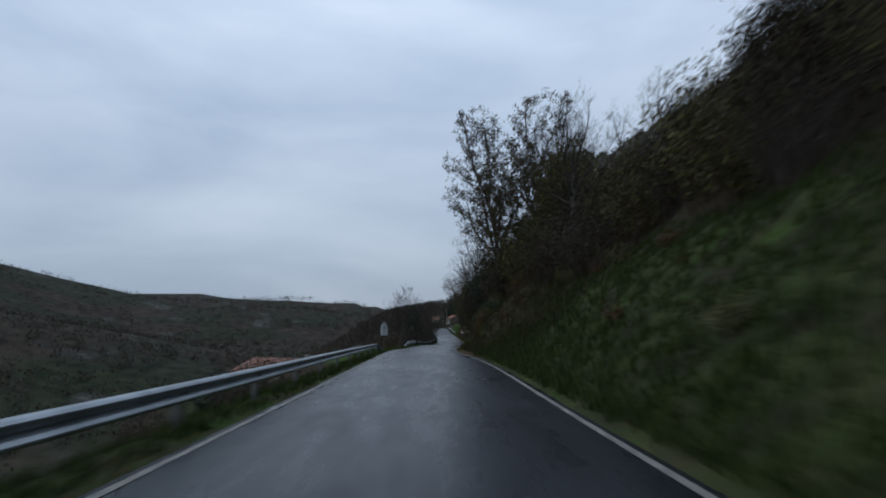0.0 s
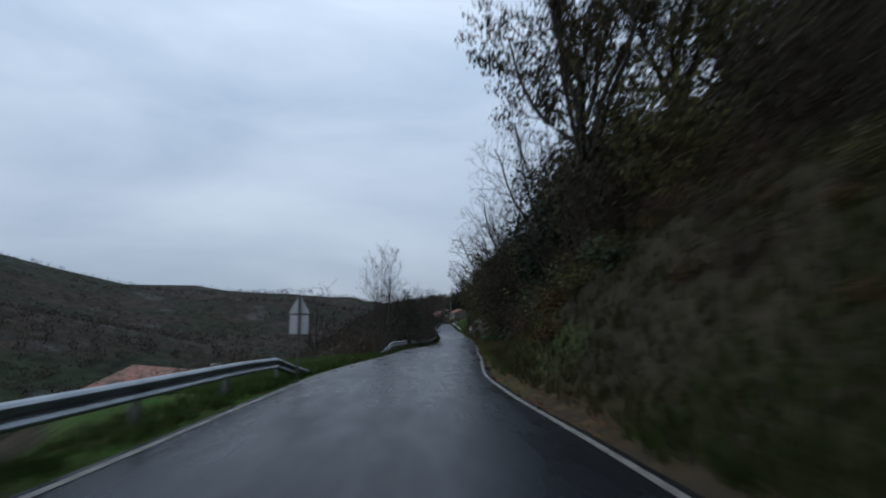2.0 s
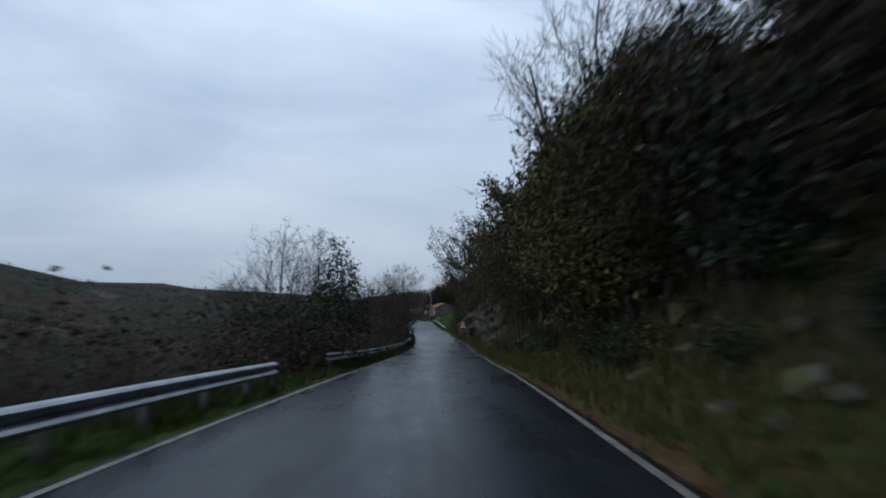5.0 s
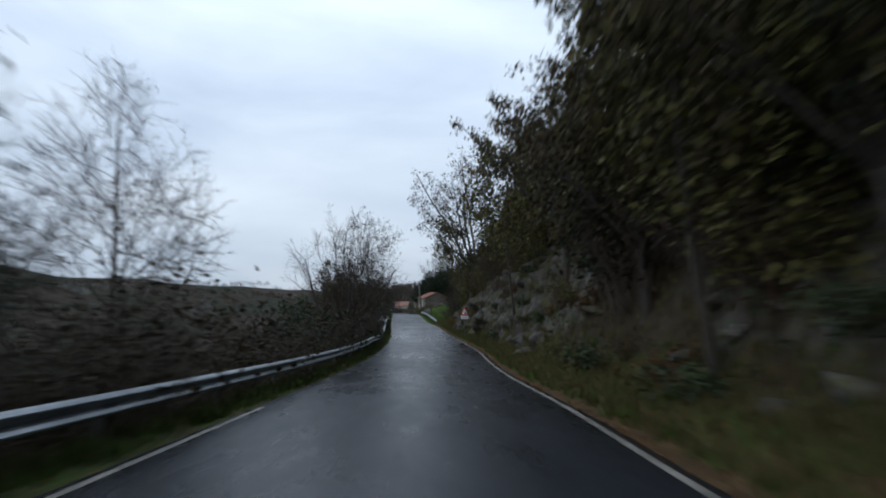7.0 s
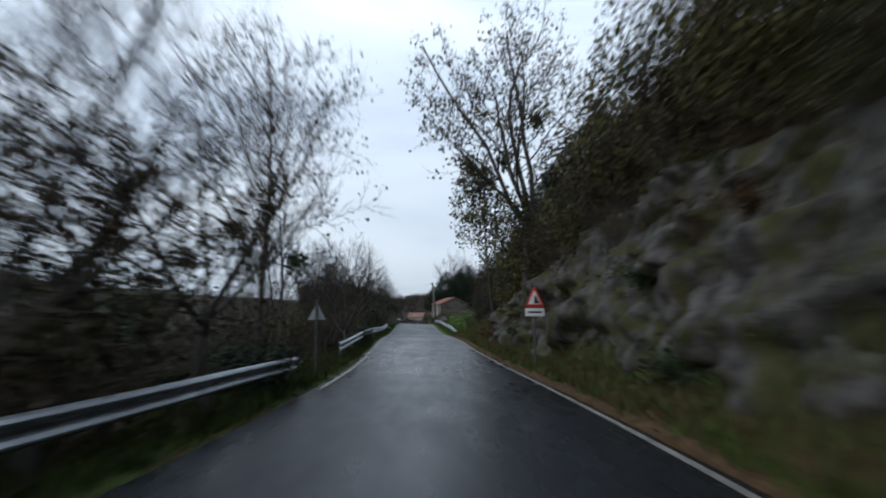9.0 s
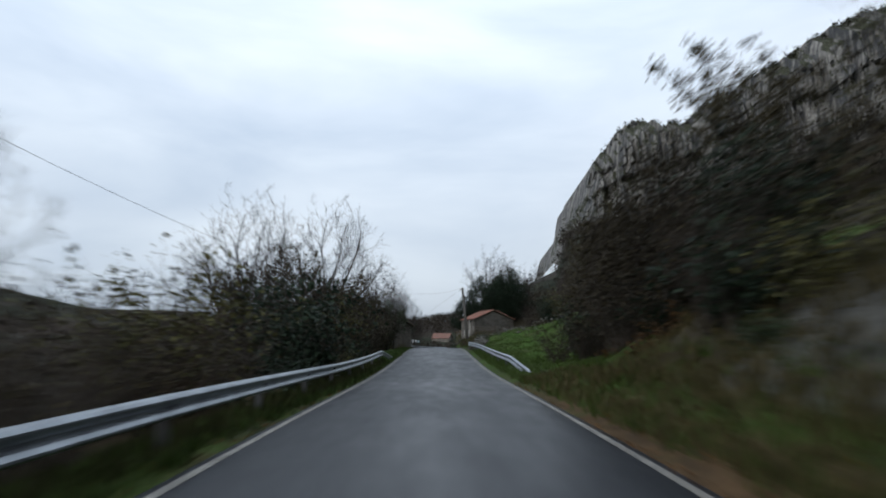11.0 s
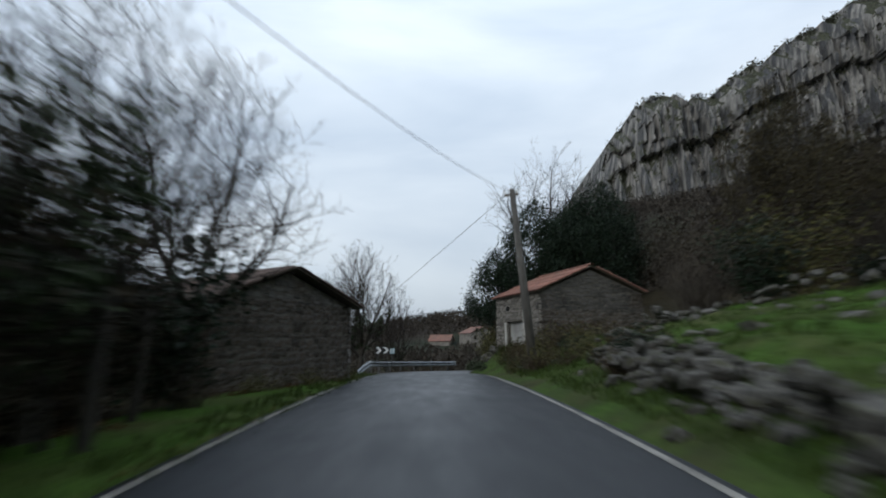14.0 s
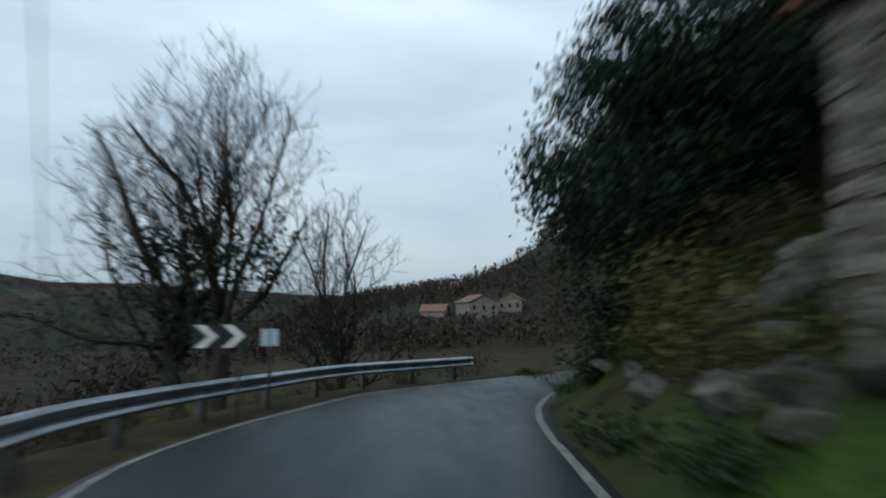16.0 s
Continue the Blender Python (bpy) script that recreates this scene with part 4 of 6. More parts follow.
def roadside_house():
    rnd = random.Random(8)
    root = tagged(new("stone_house"), "dark rubble-stone house with weathered tile roof at the roadside", "house")
    A, B = (-1.6, 216.1), (1.85, 220.85)
    way = (Vector(B) - Vector(A)).normalized()
    inn = Vector((-way.y, way.x))
    wide, deep = (Vector(B) - Vector(A)).length, 8.5
    base, eave, ridge = -5.6, -2.36, -1.2
    C, D_ = (B[0] + inn.x * deep, B[1] + inn.y * deep), (A[0] + inn.x * deep, A[1] + inn.y * deep)
    gable = wall_solid([(0, base), (wide, base), (wide, eave), (wide / 2, ridge - 0.1), (0, eave)], A, B, 0.5, "gable_wall", M_MORTAR, root, "rubble stone gable, dark and damp")
    side = wall_solid([(0, base), (deep, base), (deep, eave), (0, eave)], B, C, 0.5, "side_wall", M_MORTAR, root)
    wall_solid([(0, base), (wide, base), (wide, eave), (wide / 2, ridge - 0.1), (0, eave)], C, D_, 0.5, "back_gable", M_MORTAR, root)
    wall_solid([(0, base), (deep, base), (deep, eave), (0, eave)], D_, A, 0.5, "far_wall", M_MORTAR, root)
    lay_stones(gable, A, B, base + 0.5, lambda u: ridge - 0.1 - abs(u - wide / 2) * (ridge - eave) / (wide / 2), M_STONE_DARK, rnd, limit=300, course=(0.10, 0.30), length=(0.14, 0.46))
    lay_stones(side, B, C, base + 0.5, lambda u: eave - 0.05, M_STONE_DARK, rnd, limit=0)
    o = 0.34
    w3, i3 = Vector((*way, 0)), Vector((*inn, 0))
    s = (ridge - eave) / (wide / 2)

    def at(p, z):
        return Vector((p[0], p[1], z))
    lift = Vector((0, 0, 0.12))
    e0, e1 = at(B, eave - o * s) + w3 * o - i3 * o + lift, at(C, eave - o * s) + w3 * o + i3 * o + lift
    m0, m1 = at(A, ridge) + w3 * wide / 2 - i3 * o + lift, at(D_, ridge) + w3 * wide / 2 + i3 * o + lift
    f0, f1 = at(A, eave - o * s) - w3 * o - i3 * o + lift, at(D_, eave - o * s) - w3 * o + i3 * o + lift
    roof = tagged(new("roof"), "low pitched roof of dark weathered tiles")
    roof.parent = root
    tiled_slope(roof, e0, e1, m0, m1, M_TILE_DARK, rnd, limit=100)
    tiled_slope(roof, f1, f0, m1, m0, M_TILE_DARK, rnd, limit=200)


roadside_house()


def far_house(name, x, y, z, w, d, h, rise, wall, tile, turn, label, windows=2, group=""):
    root = tagged(new(name), label, "house", group=group)
    part("house_body", one_box((w, d, h), (0, 0, h / 2 - 1.0), 0.03), wall, root)
    o = 0.4
    for sx, nm in ((-1, "roof_slope"), (1, "roof_slope")):
        V = [(sx * (w / 2 + o), -d / 2 - o, h - 1.0 - o * rise / (w / 2)), (sx * (w / 2 + o), d / 2 + o, h - 1.0 - o * rise / (w / 2)), (0, d / 2 + o, h - 1.0 + rise), (0, -d / 2 - o, h - 1.0 + rise)]
        V += [(a, b, c + 0.16) for a, b, c in V]
        part(nm, (V, [(0, 1, 2, 3), (7, 6, 5, 4), (0, 4, 5, 1), (1, 5, 6, 2), (2, 6, 7, 3), (3, 7, 4, 0)]), tile, root, "clay tiled slope")
    for yy in (-d / 2, d / 2):
        V = [(-w / 2, yy - 0.02, h - 1.0), (w / 2, yy - 0.02, h - 1.0), (0, yy - 0.02, h - 1.0 + rise), (-w / 2, yy + 0.02, h - 1.0), (w / 2, yy + 0.02, h - 1.0), (0, yy + 0.02, h - 1.0 + rise)]
        part("gable", (V, [(0, 1, 2), (5, 4, 3), (0, 3, 4, 1), (1, 4, 5, 2), (2, 5, 3, 0)]), wall, root)
    for i in range(windows):
        for zz in ((h - 2.6,) if h < 5 else (h - 2.6, h - 5.2)):
            win = part("window", one_box((0.9, 0.12, 1.15), (-w / 2 + (i + 0.5) * w / windows, -d / 2 - 0.03, zz), 0.02), M_WOOD, root, "dark wooden window")
            part("pane", one_box((0.7, 0.06, 0.95), (-w / 2 + (i + 0.5) * w / windows, -d / 2 - 0.09, zz)), M_GLASS, win)
    root.matrix_world = pose(x, y, z, 0, 0, turn)
    return root


farm = far_house("farmhouse", -15.9, 68.2, -8.15, 6.6, 11.0, 4.0, 1.2, M_RENDER, M_TILE, 60, "pale farmhouse with bright red tile roof below the road", 2)
part("chimney", one_box((0.5, 0.6, 1.0), (0.2, -2.6, 4.3), 0.03), M_RENDER, farm, "pale rendered chimney")
for hx, hy, hz, hw, hd, hh, ht, hl in ((18, 392, None, 9, 10, 7.5, 20, "pale stone village house with red roof on the hillside"), (29, 398, None, 7, 8, 6.5, -15, "stone village house with a steep gable"),
                                       (6, 398, None, 10, 7, 4.5, 80, "low stone barn of the hamlet with dark roof")):
    far_house("village_house", hx, hy, land(hx, hy) - 2.5, hw, hd, hh, 2.0, M_STONE, M_TILE, ht, hl, 3, "hamlet houses on the far hillside")


# ---- pole and cables ----
def utility_pole():
    root = tagged(new("utility_pole"), "weathered grey utility pole beside the barn", "utility pole")
    V, F = [], []
    tube(V, F, [(0, 0, -0.6), (0, 0, 3.5), (0, 0, 7.3)], [0.19, 0.17, 0.12], 10)
    part("pole", (V, F), M_POLE, root, smooth=True)
    part("crossarm", one_box((0.6, 0.08, 0.1), (-0.05, 0, 7.05), 0.01), M_WOOD, root)
    for dx in (-0.3, 0.18):
        V, F = [], []
        tube(V, F, [(dx, 0, 7.08), (dx, 0, 7.2), (dx, 0, 7.24)], [0.03, 0.045, 0.02], 8)
        part("insulator", (V, F), M_WHITE, root)
    z = land(8.95, 221.6)
    root.matrix_world = pose(8.95, 221.6, z, 0, -5.2, 0)
    return z + 7.15


PT = utility_pole()


def cable(a, b, sag, label):
    V, F = [], []
    a, b = Vector(a), Vector(b)
    pts = [a.lerp(b, t) - Vector((0, 0, sag * 4 * t * (1 - t))) for t in np.linspace(0, 1, 25)]
    tube(V, F, pts, [0.010] * 25, 4)
    tagged(part("cable", (V, F), M_CABLE), label, "cable")


cable((8.1, 221.5, PT), (-9.5, 168, PT + 0.6), 2.5, "thin black overhead cable crossing above the road")
cable((8.15, 221.6, PT - 0.05), (-11.5, 252.5, -9.0), 0.25, "thin black overhead cable dropping towards the valley")


# ---- trees and scrub ----
def grow(seed, height, crown=(3.0, 3.0), base=0.3, lean=(0.0, 0.0), step=0.3, n=900, twig=0.45, trunk_r=None, shape=1.0, gap=0.0, stems=1, up=0.15):
    """A woody skeleton that fills its crown: branches reach for scattered points inside an egg-shaped space."""
    rnd = random.Random(seed)
    rng = np.random.default_rng(seed)
    cz, rz = height * (1 + base) / 2, height * (1 - base) / 2
    d = rng.normal(size=(n, 3))
    d /= np.linalg.norm(d, axis=1)[:, None]
    rad = rng.random(n)**(1 / 2.4)
    A = d * rad[:, None] * np.array([crown[0], crown[1], rz])
    A[:, :2] *= (1 - 0.35 * shape * (A[:, 2:3] / rz))
    A += np.array([0, 0, cz]) + np.stack([lean[0] * (A[:, 2] + cz), lean[1] * (A[:, 2] + cz), np.zeros(n)], 1)
    if gap:
        A = A[np.sin(A[:, 0] * 1.7 + seed) + np.sin(A[:, 1] * 1.9) + np.sin(A[:, 2] * 1.6 + 2) > -gap]
    nodes, parent = [], []
    for s in range(stems):
        o = np.array([rnd.gauss(0, 0.35), rnd.gauss(0, 0.35), 0]) if stems > 1 else np.zeros(3)
        k = max(int(height * max(base, 0.08) / step), 2)
        for i in range(k + 1):
            t = i / k
            h = t * height * max(base, 0.08)
            nodes.append(o * (1 + 1.2 * t) + np.array([lean[0] * h + 0.12 * math.sin(h * 1.1 + seed), lean[1] * h + 0.10 * math.sin(h * 1.4), h - 0.4 * (1 - t)]))
            parent.append(len(nodes) - 2 if i else -1)
    N = np.array(nodes)
    P = np.array(parent)
    near = ((A[:, None] - N[None])**2).sum(2)
    who, dist = near.argmin(1), near.min(1)
    for _ in range(160):
        if len(A) == 0 or len(N) > 6000:
            break
        v = A - N[who]
        v /= np.linalg.norm(v, axis=1)[:, None] + 1e-9
        acc = np.zeros_like(N)
        np.add.at(acc, who, v)
        ids = np.unique(who)
        g = acc[ids]
        g /= np.linalg.norm(g, axis=1)[:, None] + 1e-9
        g += rng.normal(0, 0.10, g.shape) + np.array([0, 0, up])
        g /= np.linalg.norm(g, axis=1)[:, None]
        fresh = N[ids] + g * step
        clear = ((fresh[:, None] - N[None])**2).sum(2).min(1) > (0.55 * step)**2
        stuck = np.isin(who, ids[~clear])
        if stuck.any():
            A, who, dist = A[~stuck], who[~stuck], dist[~stuck]
        fresh, ids = fresh[clear], ids[clear]
        if len(ids) == 0 or len(A) == 0:
            break
        b = len(N)
        N, P = np.vstack([N, fresh]), np.concatenate([P, ids])
        dn = ((A[:, None] - fresh[None])**2).sum(2)
        j, m = dn.argmin(1), dn.min(1)
        better = m < dist
        who = np.where(better, b + j, who)
        dist = np.where(better, m, dist)
        keep = dist > (1.5 * step)**2
        A, who, dist = A[keep], who[keep], dist[keep]
    m = len(N)
    kids = [[] for _ in range(m)]
    for i in range(m):
        if P[i] >= 0:
            kids[P[i]].append(i)
    load = np.zeros(m)
    for i in range(m - 1, -1, -1):
        load[i] = 1.0 if not kids[i] else sum(load[c] for c in kids[i])
    tr = trunk_r or height * 0.017
    R = np.maximum(tr * (load / load.max() * min(stems, 2))**0.6, 0.006)
    trunks, BV, BF = [], [], []
    roots = [i for i in range(m) if P[i] < 0]
    pts3 = [Vector(p) for p in N]
    for root in roots:
        TV, TF = [], []
        trunks.append((TV, TF))
        stack = [(root, None)]
        while stack:
            i, start = stack.pop()
            chain = ([start] if start is not None else []) + [i]
            while kids[chain[-1]]:
                ks = sorted(kids[chain[-1]], key=lambda c: -load[c])
                for c in ks[1:]:
                    stack.append((c, chain[-1]))
                chain.append(ks[0])
            rr_ = [R[c] for c in chain]
            if start is not None:
                rr_[0] = min(rr_[0], rr_[1] * 1.25)
            cut = next((q for q, r in enumerate(rr_) if r < 0.028), len(chain))
            if cut >= 2:
                tube(TV, TF, [pts3[c] for c in chain[:cut + 1]], rr_[:cut + 1], 7 if rr_[0] > 0.1 else 5)
            lo = max(cut - 0, 0) if cut >= 2 else 0
            if len(chain) - lo >= 2:
                q = chain[lo:]
                rq = rr_[lo:]
                if len(q) > 4:
                    q, rq = q[::2] + ([q[-1]] if len(q) % 2 == 0 else []), rq[::2] + ([rq[-1]] if len(rq) % 2 == 0 else [])
                tube(BV, BF, [pts3[c] for c in q], rq, 3)
    ends = [pts3[i] for i in range(m) if load[i] <= 3]
    tips = [i for i in range(m) if load[i] <= 2 and P[i] >= 0]
    if twig:
        for i in tips:
            a = (pts3[i] - pts3[P[i]]).normalized()
            for _ in range(3):
                v = (a + Vector((rnd.gauss(0, 0.55), rnd.gauss(0, 0.55), rnd.gauss(0.1, 0.4)))).normalized() * twig * rnd.uniform(0.5, 1.2)
                b = len(BV)
                w = v.orthogonal().normalized() * 0.007
                p = pts3[i]
                BV += [tuple(p + w), tuple(p - w), tuple(p + v)]
                BF.append((b, b + 1, b + 2))
                BV_mid = p + v * 0.45
                u = (v + Vector((rnd.gauss(0, 0.3), rnd.gauss(0, 0.3), rnd.gauss(0, 0.3))) * twig).normalized() * twig * 0.5
                b = len(BV)
                BV += [tuple(BV_mid + w * 0.8), tuple(BV_mid - w * 0.8), tuple(BV_mid + u)]
                BF.append((b, b + 1, b + 2))
    return trunks, BV, BF, ends, rnd


def branching(seed, height, crown=(3.0, 3.0), base=0.3, lean=(0.0, 0.0), density=1.0, twig=0.5, trunk_r=None, shape=1.0, stems=1, up=0.12, limbs=6, spread_=(22, 58), leader=False, sag=0.0):
    """A woody plant by repeated forking: trunk, limbs, branches and twigs, kept inside an egg-shaped crown."""
    rnd = random.Random(seed)
    cz, rz = height * (1 + base) / 2, height * (1 - base) / 2
    tr = trunk_r or height * 0.017
    TVs, BV, BF, ends = [], [], [], []
    Z = Vector((0, 0, 1))

    def inside(p):
        u = (p.z - cz) / rz
        u = u if u > 0 else u * 0.6
        w = max(1 - 0.35 * shape * u, 0.25)
        return ((p.x - lean[0] * p.z) / (crown[0] * w))**2 + ((p.y - lean[1] * p.z) / (crown[1] * w))**2 + u * u < 1

    def reach(p, d, most):
        k = 0.2
        while k < most and inside(p + d * k):
            k += 0.25
        return min(k, most)

    def turned(d, angle, around):
        o = d.orthogonal().normalized()
        o = o * math.cos(around) + d.cross(o) * math.sin(around)
        return (d * math.cos(angle) + o * math.sin(angle)).normalized()

    def sliver(p, v, w):
        o = v.orthogonal().normalized() * w
        b = len(BV)
        BV.extend((tuple(p + o), tuple(p - o), tuple(p + v)))
        BF.append((b, b + 1, b + 2))

    def shoot(p, d, length, r, level, lists):
        k = max(2, min((12, 7, 7, 7)[level], int(length / (0.55, 0.42, 0.3, 0.25)[level])))
        wig = (0.05, 0.13, 0.17, 0.2)[level]
        rise = (0.04, up * 0.55, up * 0.5, up * 0.4 - sag)[level]
        pts, rad, ways = [p], [r], [d]
        for i in range(k):
            d = (d + Vector([rnd.gauss(0, wig) for _ in range(3)]) + Z * rise).normalized()
            p = p + d * (length / k)
            pts.append(p)
            rad.append(max(r * (1 - (0.94 if leader else 0.5, 0.72, 0.8, 0.85)[level] * ((i + 1) / k)**0.8), 0.006))
            ways.append(d)
        if r > 0.03:
            tube(lists[0], lists[1], pts, rad, 7 if r > 0.09 else 5)
        else:
            tube(BV, BF, pts, rad, 3)
        if level == 3:
            ends.extend(pts[1:])
            for i in range(1, k + 1):
                for _ in range(2 if twig else 0):
                    v = turned(ways[i], rnd.uniform(0.3, 0.9), rnd.random() * 6.283) + Z * (0.12 - sag)
                    sliver(pts[i], v.normalized() * twig * rnd.uniform(0.4, 1.0), 0.0075)
            return
        per = (1.7, 2.1, 3.4)[level] * density
        count = max(int(length * per), 3)
        start = (0.1 if base < 0.1 else 0.3, 0.22, 0.12)[level]
        az = rnd.random() * 6.283
        for j in range(count):
            t = start + (1 - start) * (j + rnd.random()) / count
            i = min(int(t * k), k - 1)
            f = t * k - i
            q, a = pts[i].lerp(pts[i + 1], f), ways[i + 1]
            az += 2.4 + rnd.gauss(0, 0.4)
            dd = turned(a, radians(rnd.uniform(28, 62)), az)
            dd = (dd + Z * up * 0.8).normalized()
            most = length * (0.72 - 0.38 * t) * rnd.uniform(0.7, 1.25) if level < 2 else rnd.uniform(0.35, 1.0) * min(1.0, 0.35 + length * 0.3)
            ln = reach(q, dd, most) * rnd.uniform(0.85, 1.05)
            if ln > 0.16:
                shoot(q, dd, ln, max((rad[i] * (1 - f) + rad[i + 1] * f) * rnd.uniform(0.36, 0.56), 0.0075), level + 1, lists)

    for s in range(stems):
        lists = ([], [])
        TVs.append(lists)
        o = Vector((rnd.gauss(0, 0.25), rnd.gauss(0, 0.25), 0)) if stems > 1 else Vector()
        h = height * max(base, 0.06)
        foot = o + Vector((0, 0, -0.45))
        axis = (Vector((lean[0], lean[1], 1)) + o * 0.10).normalized()
        if leader:
            top = reach(foot + axis * h, axis, height) + h
            shoot(foot, (axis + o * 0.85 * rnd.uniform(0.2, 1.0)).normalized(), top * rnd.uniform(0.84, 1.0), tr / max(stems, 1)**0.4, 0, lists)
            continue
        pts = [foot + axis * (h + 0.45) * t + Vector((0.07 * math.sin(t * 3 + seed), 0.06 * math.sin(t * 4), 0)) * (t > 0) for t in (0, 0.12, 0.35, 0.65, 1.0)]
        rr_ = tr / max(stems, 1)**0.4
        tube(lists[0], lists[1], pts, [rr_ * q for q in (1.35, 1.12, 1.0, 0.93, 0.85)], 9)
        az = rnd.random() * 6.283
        for j in range(limbs):
            az += 6.283 / limbs + rnd.gauss(0, 0.35)
            a = radians(spread_[0] + (spread_[1] - spread_[0]) * ((j * 0.618) % 1.0))
            dd = turned(axis, a, az)
            q = pts[3].lerp(pts[4], rnd.uniform(0.15, 1.0)) if j > 1 else pts[4]
            ln = reach(q, (dd + Z * 0.25).normalized(), height) * rnd.uniform(0.8, 1.0)
            shoot(q, dd, max(ln, 0.8), rr_ * rnd.uniform(0.36, 0.58), 1, lists)
    return TVs, BV, BF, ends, rnd


def tree(name, label, seed, height, bark=None, twigs=None, leaves=None, n_leaf=0, leaf_size=0.16, ivy=0, cluster=0.2, group="", droop=0.4, filled=False, **kw):
    trunks, BV, BF, ends, rnd = (grow if filled else branching)(seed, height, **kw)
    root = tagged(new(name), label, "tree", group=group)
    for t in trunks:
        part("trunk", t, bark or M_BARK, root, "rough dark trunk and limbs", smooth=True)
    tagged(part("twig_spray", (BV, BF), twigs or M_TWIG_DARK, root, "fine bare twigs"), kind="stuff")
    if n_leaf:
        V, F = [], []
        for _ in range(n_leaf):
            e = rnd.choice(ends)
            leaf(V, F, e + Vector([rnd.gauss(0, cluster) for _ in range(3)]), leaf_size * rnd.uniform(0.6, 1.3), rnd, droop)
        tagged(part("crown", (V, F), leaves, root, "uneven crown of small leaves"), kind="stuff")
    if ivy:
        V, F = [], []
        vs = [Vector(v) for t in trunks for v in t[0] if v[2] < height * 0.5]
        for _ in range(ivy):
            v = rnd.choice(vs)
            leaf(V, F, v + Vector([rnd.gauss(0, 0.13) for _ in range(3)]), rnd.uniform(0.10, 0.2), rnd, 0.3)
        tagged(part("ivy", (V, F), M_IVY, root, "dark ivy clinging to the trunk"), kind="stuff")
    return root


def mistletoe(parent, at, r, seed):
    rnd = random.Random(seed)
    V, F = [], []
    for _ in range(220):
        d = Vector([rnd.gauss(0, 1) for _ in range(3)]).normalized()
        leaf(V, F, Vector(at) + d * r * rnd.uniform(0.2, 1), 0.14, rnd, 0)
    tagged(part("mistletoe", (V, F), M_IVY, parent, "dense dark mistletoe ball"), kind="stuff")


def plant(ob, x, y, turn=0.0, scale=1.0, sink=0.1):
    ob.matrix_basis = Matrix.Translation((x, y, land(x, y) - sink)) @ Matrix.Rotation(radians(turn), 4, "Z") @ Matrix.Scale(scale, 4)
    return ob


def again(ob, x, y, turn, scale, label=""):
    c = copy_thing(ob, Matrix.Translation((x, y, land(x, y) - 0.15)) @ Matrix.Rotation(radians(turn), 4, "Z"))
    c.scale = (scale, scale, scale * 1.0)
    if label:
        tagged(c, label)
    return c


def bush(name, label, seed, h, w, stems, n_leaf, leaf_size, leaf_m, twig_m, group):
    """Arching stems from one root with leaves along them."""
    rnd = random.Random(seed)
    V, F, LV, LF = [], [], [], []
    for s in range(stems):
        a, lean_ = rnd.random() * 6.283, rnd.uniform(0.1, 1.0)
        r = Vector((math.cos(a), math.sin(a), 0))
        base = r * rnd.uniform(0, w * 0.25) + Vector((0, 0, -0.35))
        top = h * rnd.uniform(0.55, 1.0)
        pts = []
        for i in range(4):
            t = i / 3
            pts.append(base + r * w * 0.55 * lean_ * t**1.6 + Vector((rnd.gauss(0, 0.09), rnd.gauss(0, 0.09), top * (t - 0.25 * lean_ * t * t))))
        if n_leaf < 900 or s % 2:
            tube(V, F, pts, [0.018, 0.013, 0.009, 0.004], 3)
        for k in range(5):
            i = rnd.randint(1, 3)
            p = pts[i]
            e = p + Vector((rnd.gauss(0, 0.3), rnd.gauss(0, 0.3), rnd.uniform(0.1, 0.6))) * h * 0.28
            thin = (e - p).orthogonal().normalized() * 0.008
            b = len(V)
            V += [tuple(p + thin), tuple(p - thin), tuple((p + e) / 2 + Vector((0, 0, 0.06)) - thin * 0.7), tuple((p + e) / 2 + Vector((0, 0, 0.06)) + thin * 0.7), tuple(e)]
            F += [(b, b + 1, b + 2, b + 3), (b + 3, b + 2, b + 4)]
            pts.append(e)
        for _ in range(n_leaf // stems):
            p = rnd.choice(pts[1:])
            leaf(LV, LF, p + Vector([rnd.gauss(0, 0.17) for _ in range(3)]), leaf_size * rnd.uniform(0.6, 1.4), rnd, 0.2)
    root = tagged(new(name), label, "bush", group=group)
    tagged(part("tangle", (V, F), twig_m, root, "tangled thin stems"), kind="stuff")
    if LV:
        tagged(part("foliage", (LV, LF), leaf_m, root), kind="stuff")
    return root


G_SCRUB = "scrub on the roadside banks"
THICKETS = [
    bush("brown_thicket", "tall brown thicket of bare stems and withered leaves", 51, 4.6, 4.2, 90, 1700, 0.15, M_DUSKLEAF, M_TWIG, G_SCRUB),
    bush("dark_thicket", "tall dense dark green thicket on the bank", 52, 4.4, 4.0, 60, 3000, 0.19, M_EVER, M_TWIG, G_SCRUB),
    bush("olive_thicket", "tall olive-brown thicket with drooping twigs", 53, 5.0, 4.2, 70, 2500, 0.165, M_OLIVE, M_TWIG_RED, G_SCRUB),
    bush("bare_thicket", "tall leafless grey-brown thicket", 54, 4.4, 3.8, 150, 260, 0.11, M_DUSKLEAF, M_TWIG, G_SCRUB),
]
FAR_THICKETS = [
    bush("hillside_thicket", "brown leafless thicket on the far slope", 55, 4.6, 4.2, 34, 800, 0.21, M_DUSKLEAF, M_TWIG, G_SCRUB),
    bush("hillside_thicket", "grey-brown bare thicket on the far slope", 56, 4.4, 4.0, 44, 380, 0.19, M_DUSKLEAF, M_TWIG, G_SCRUB),
]
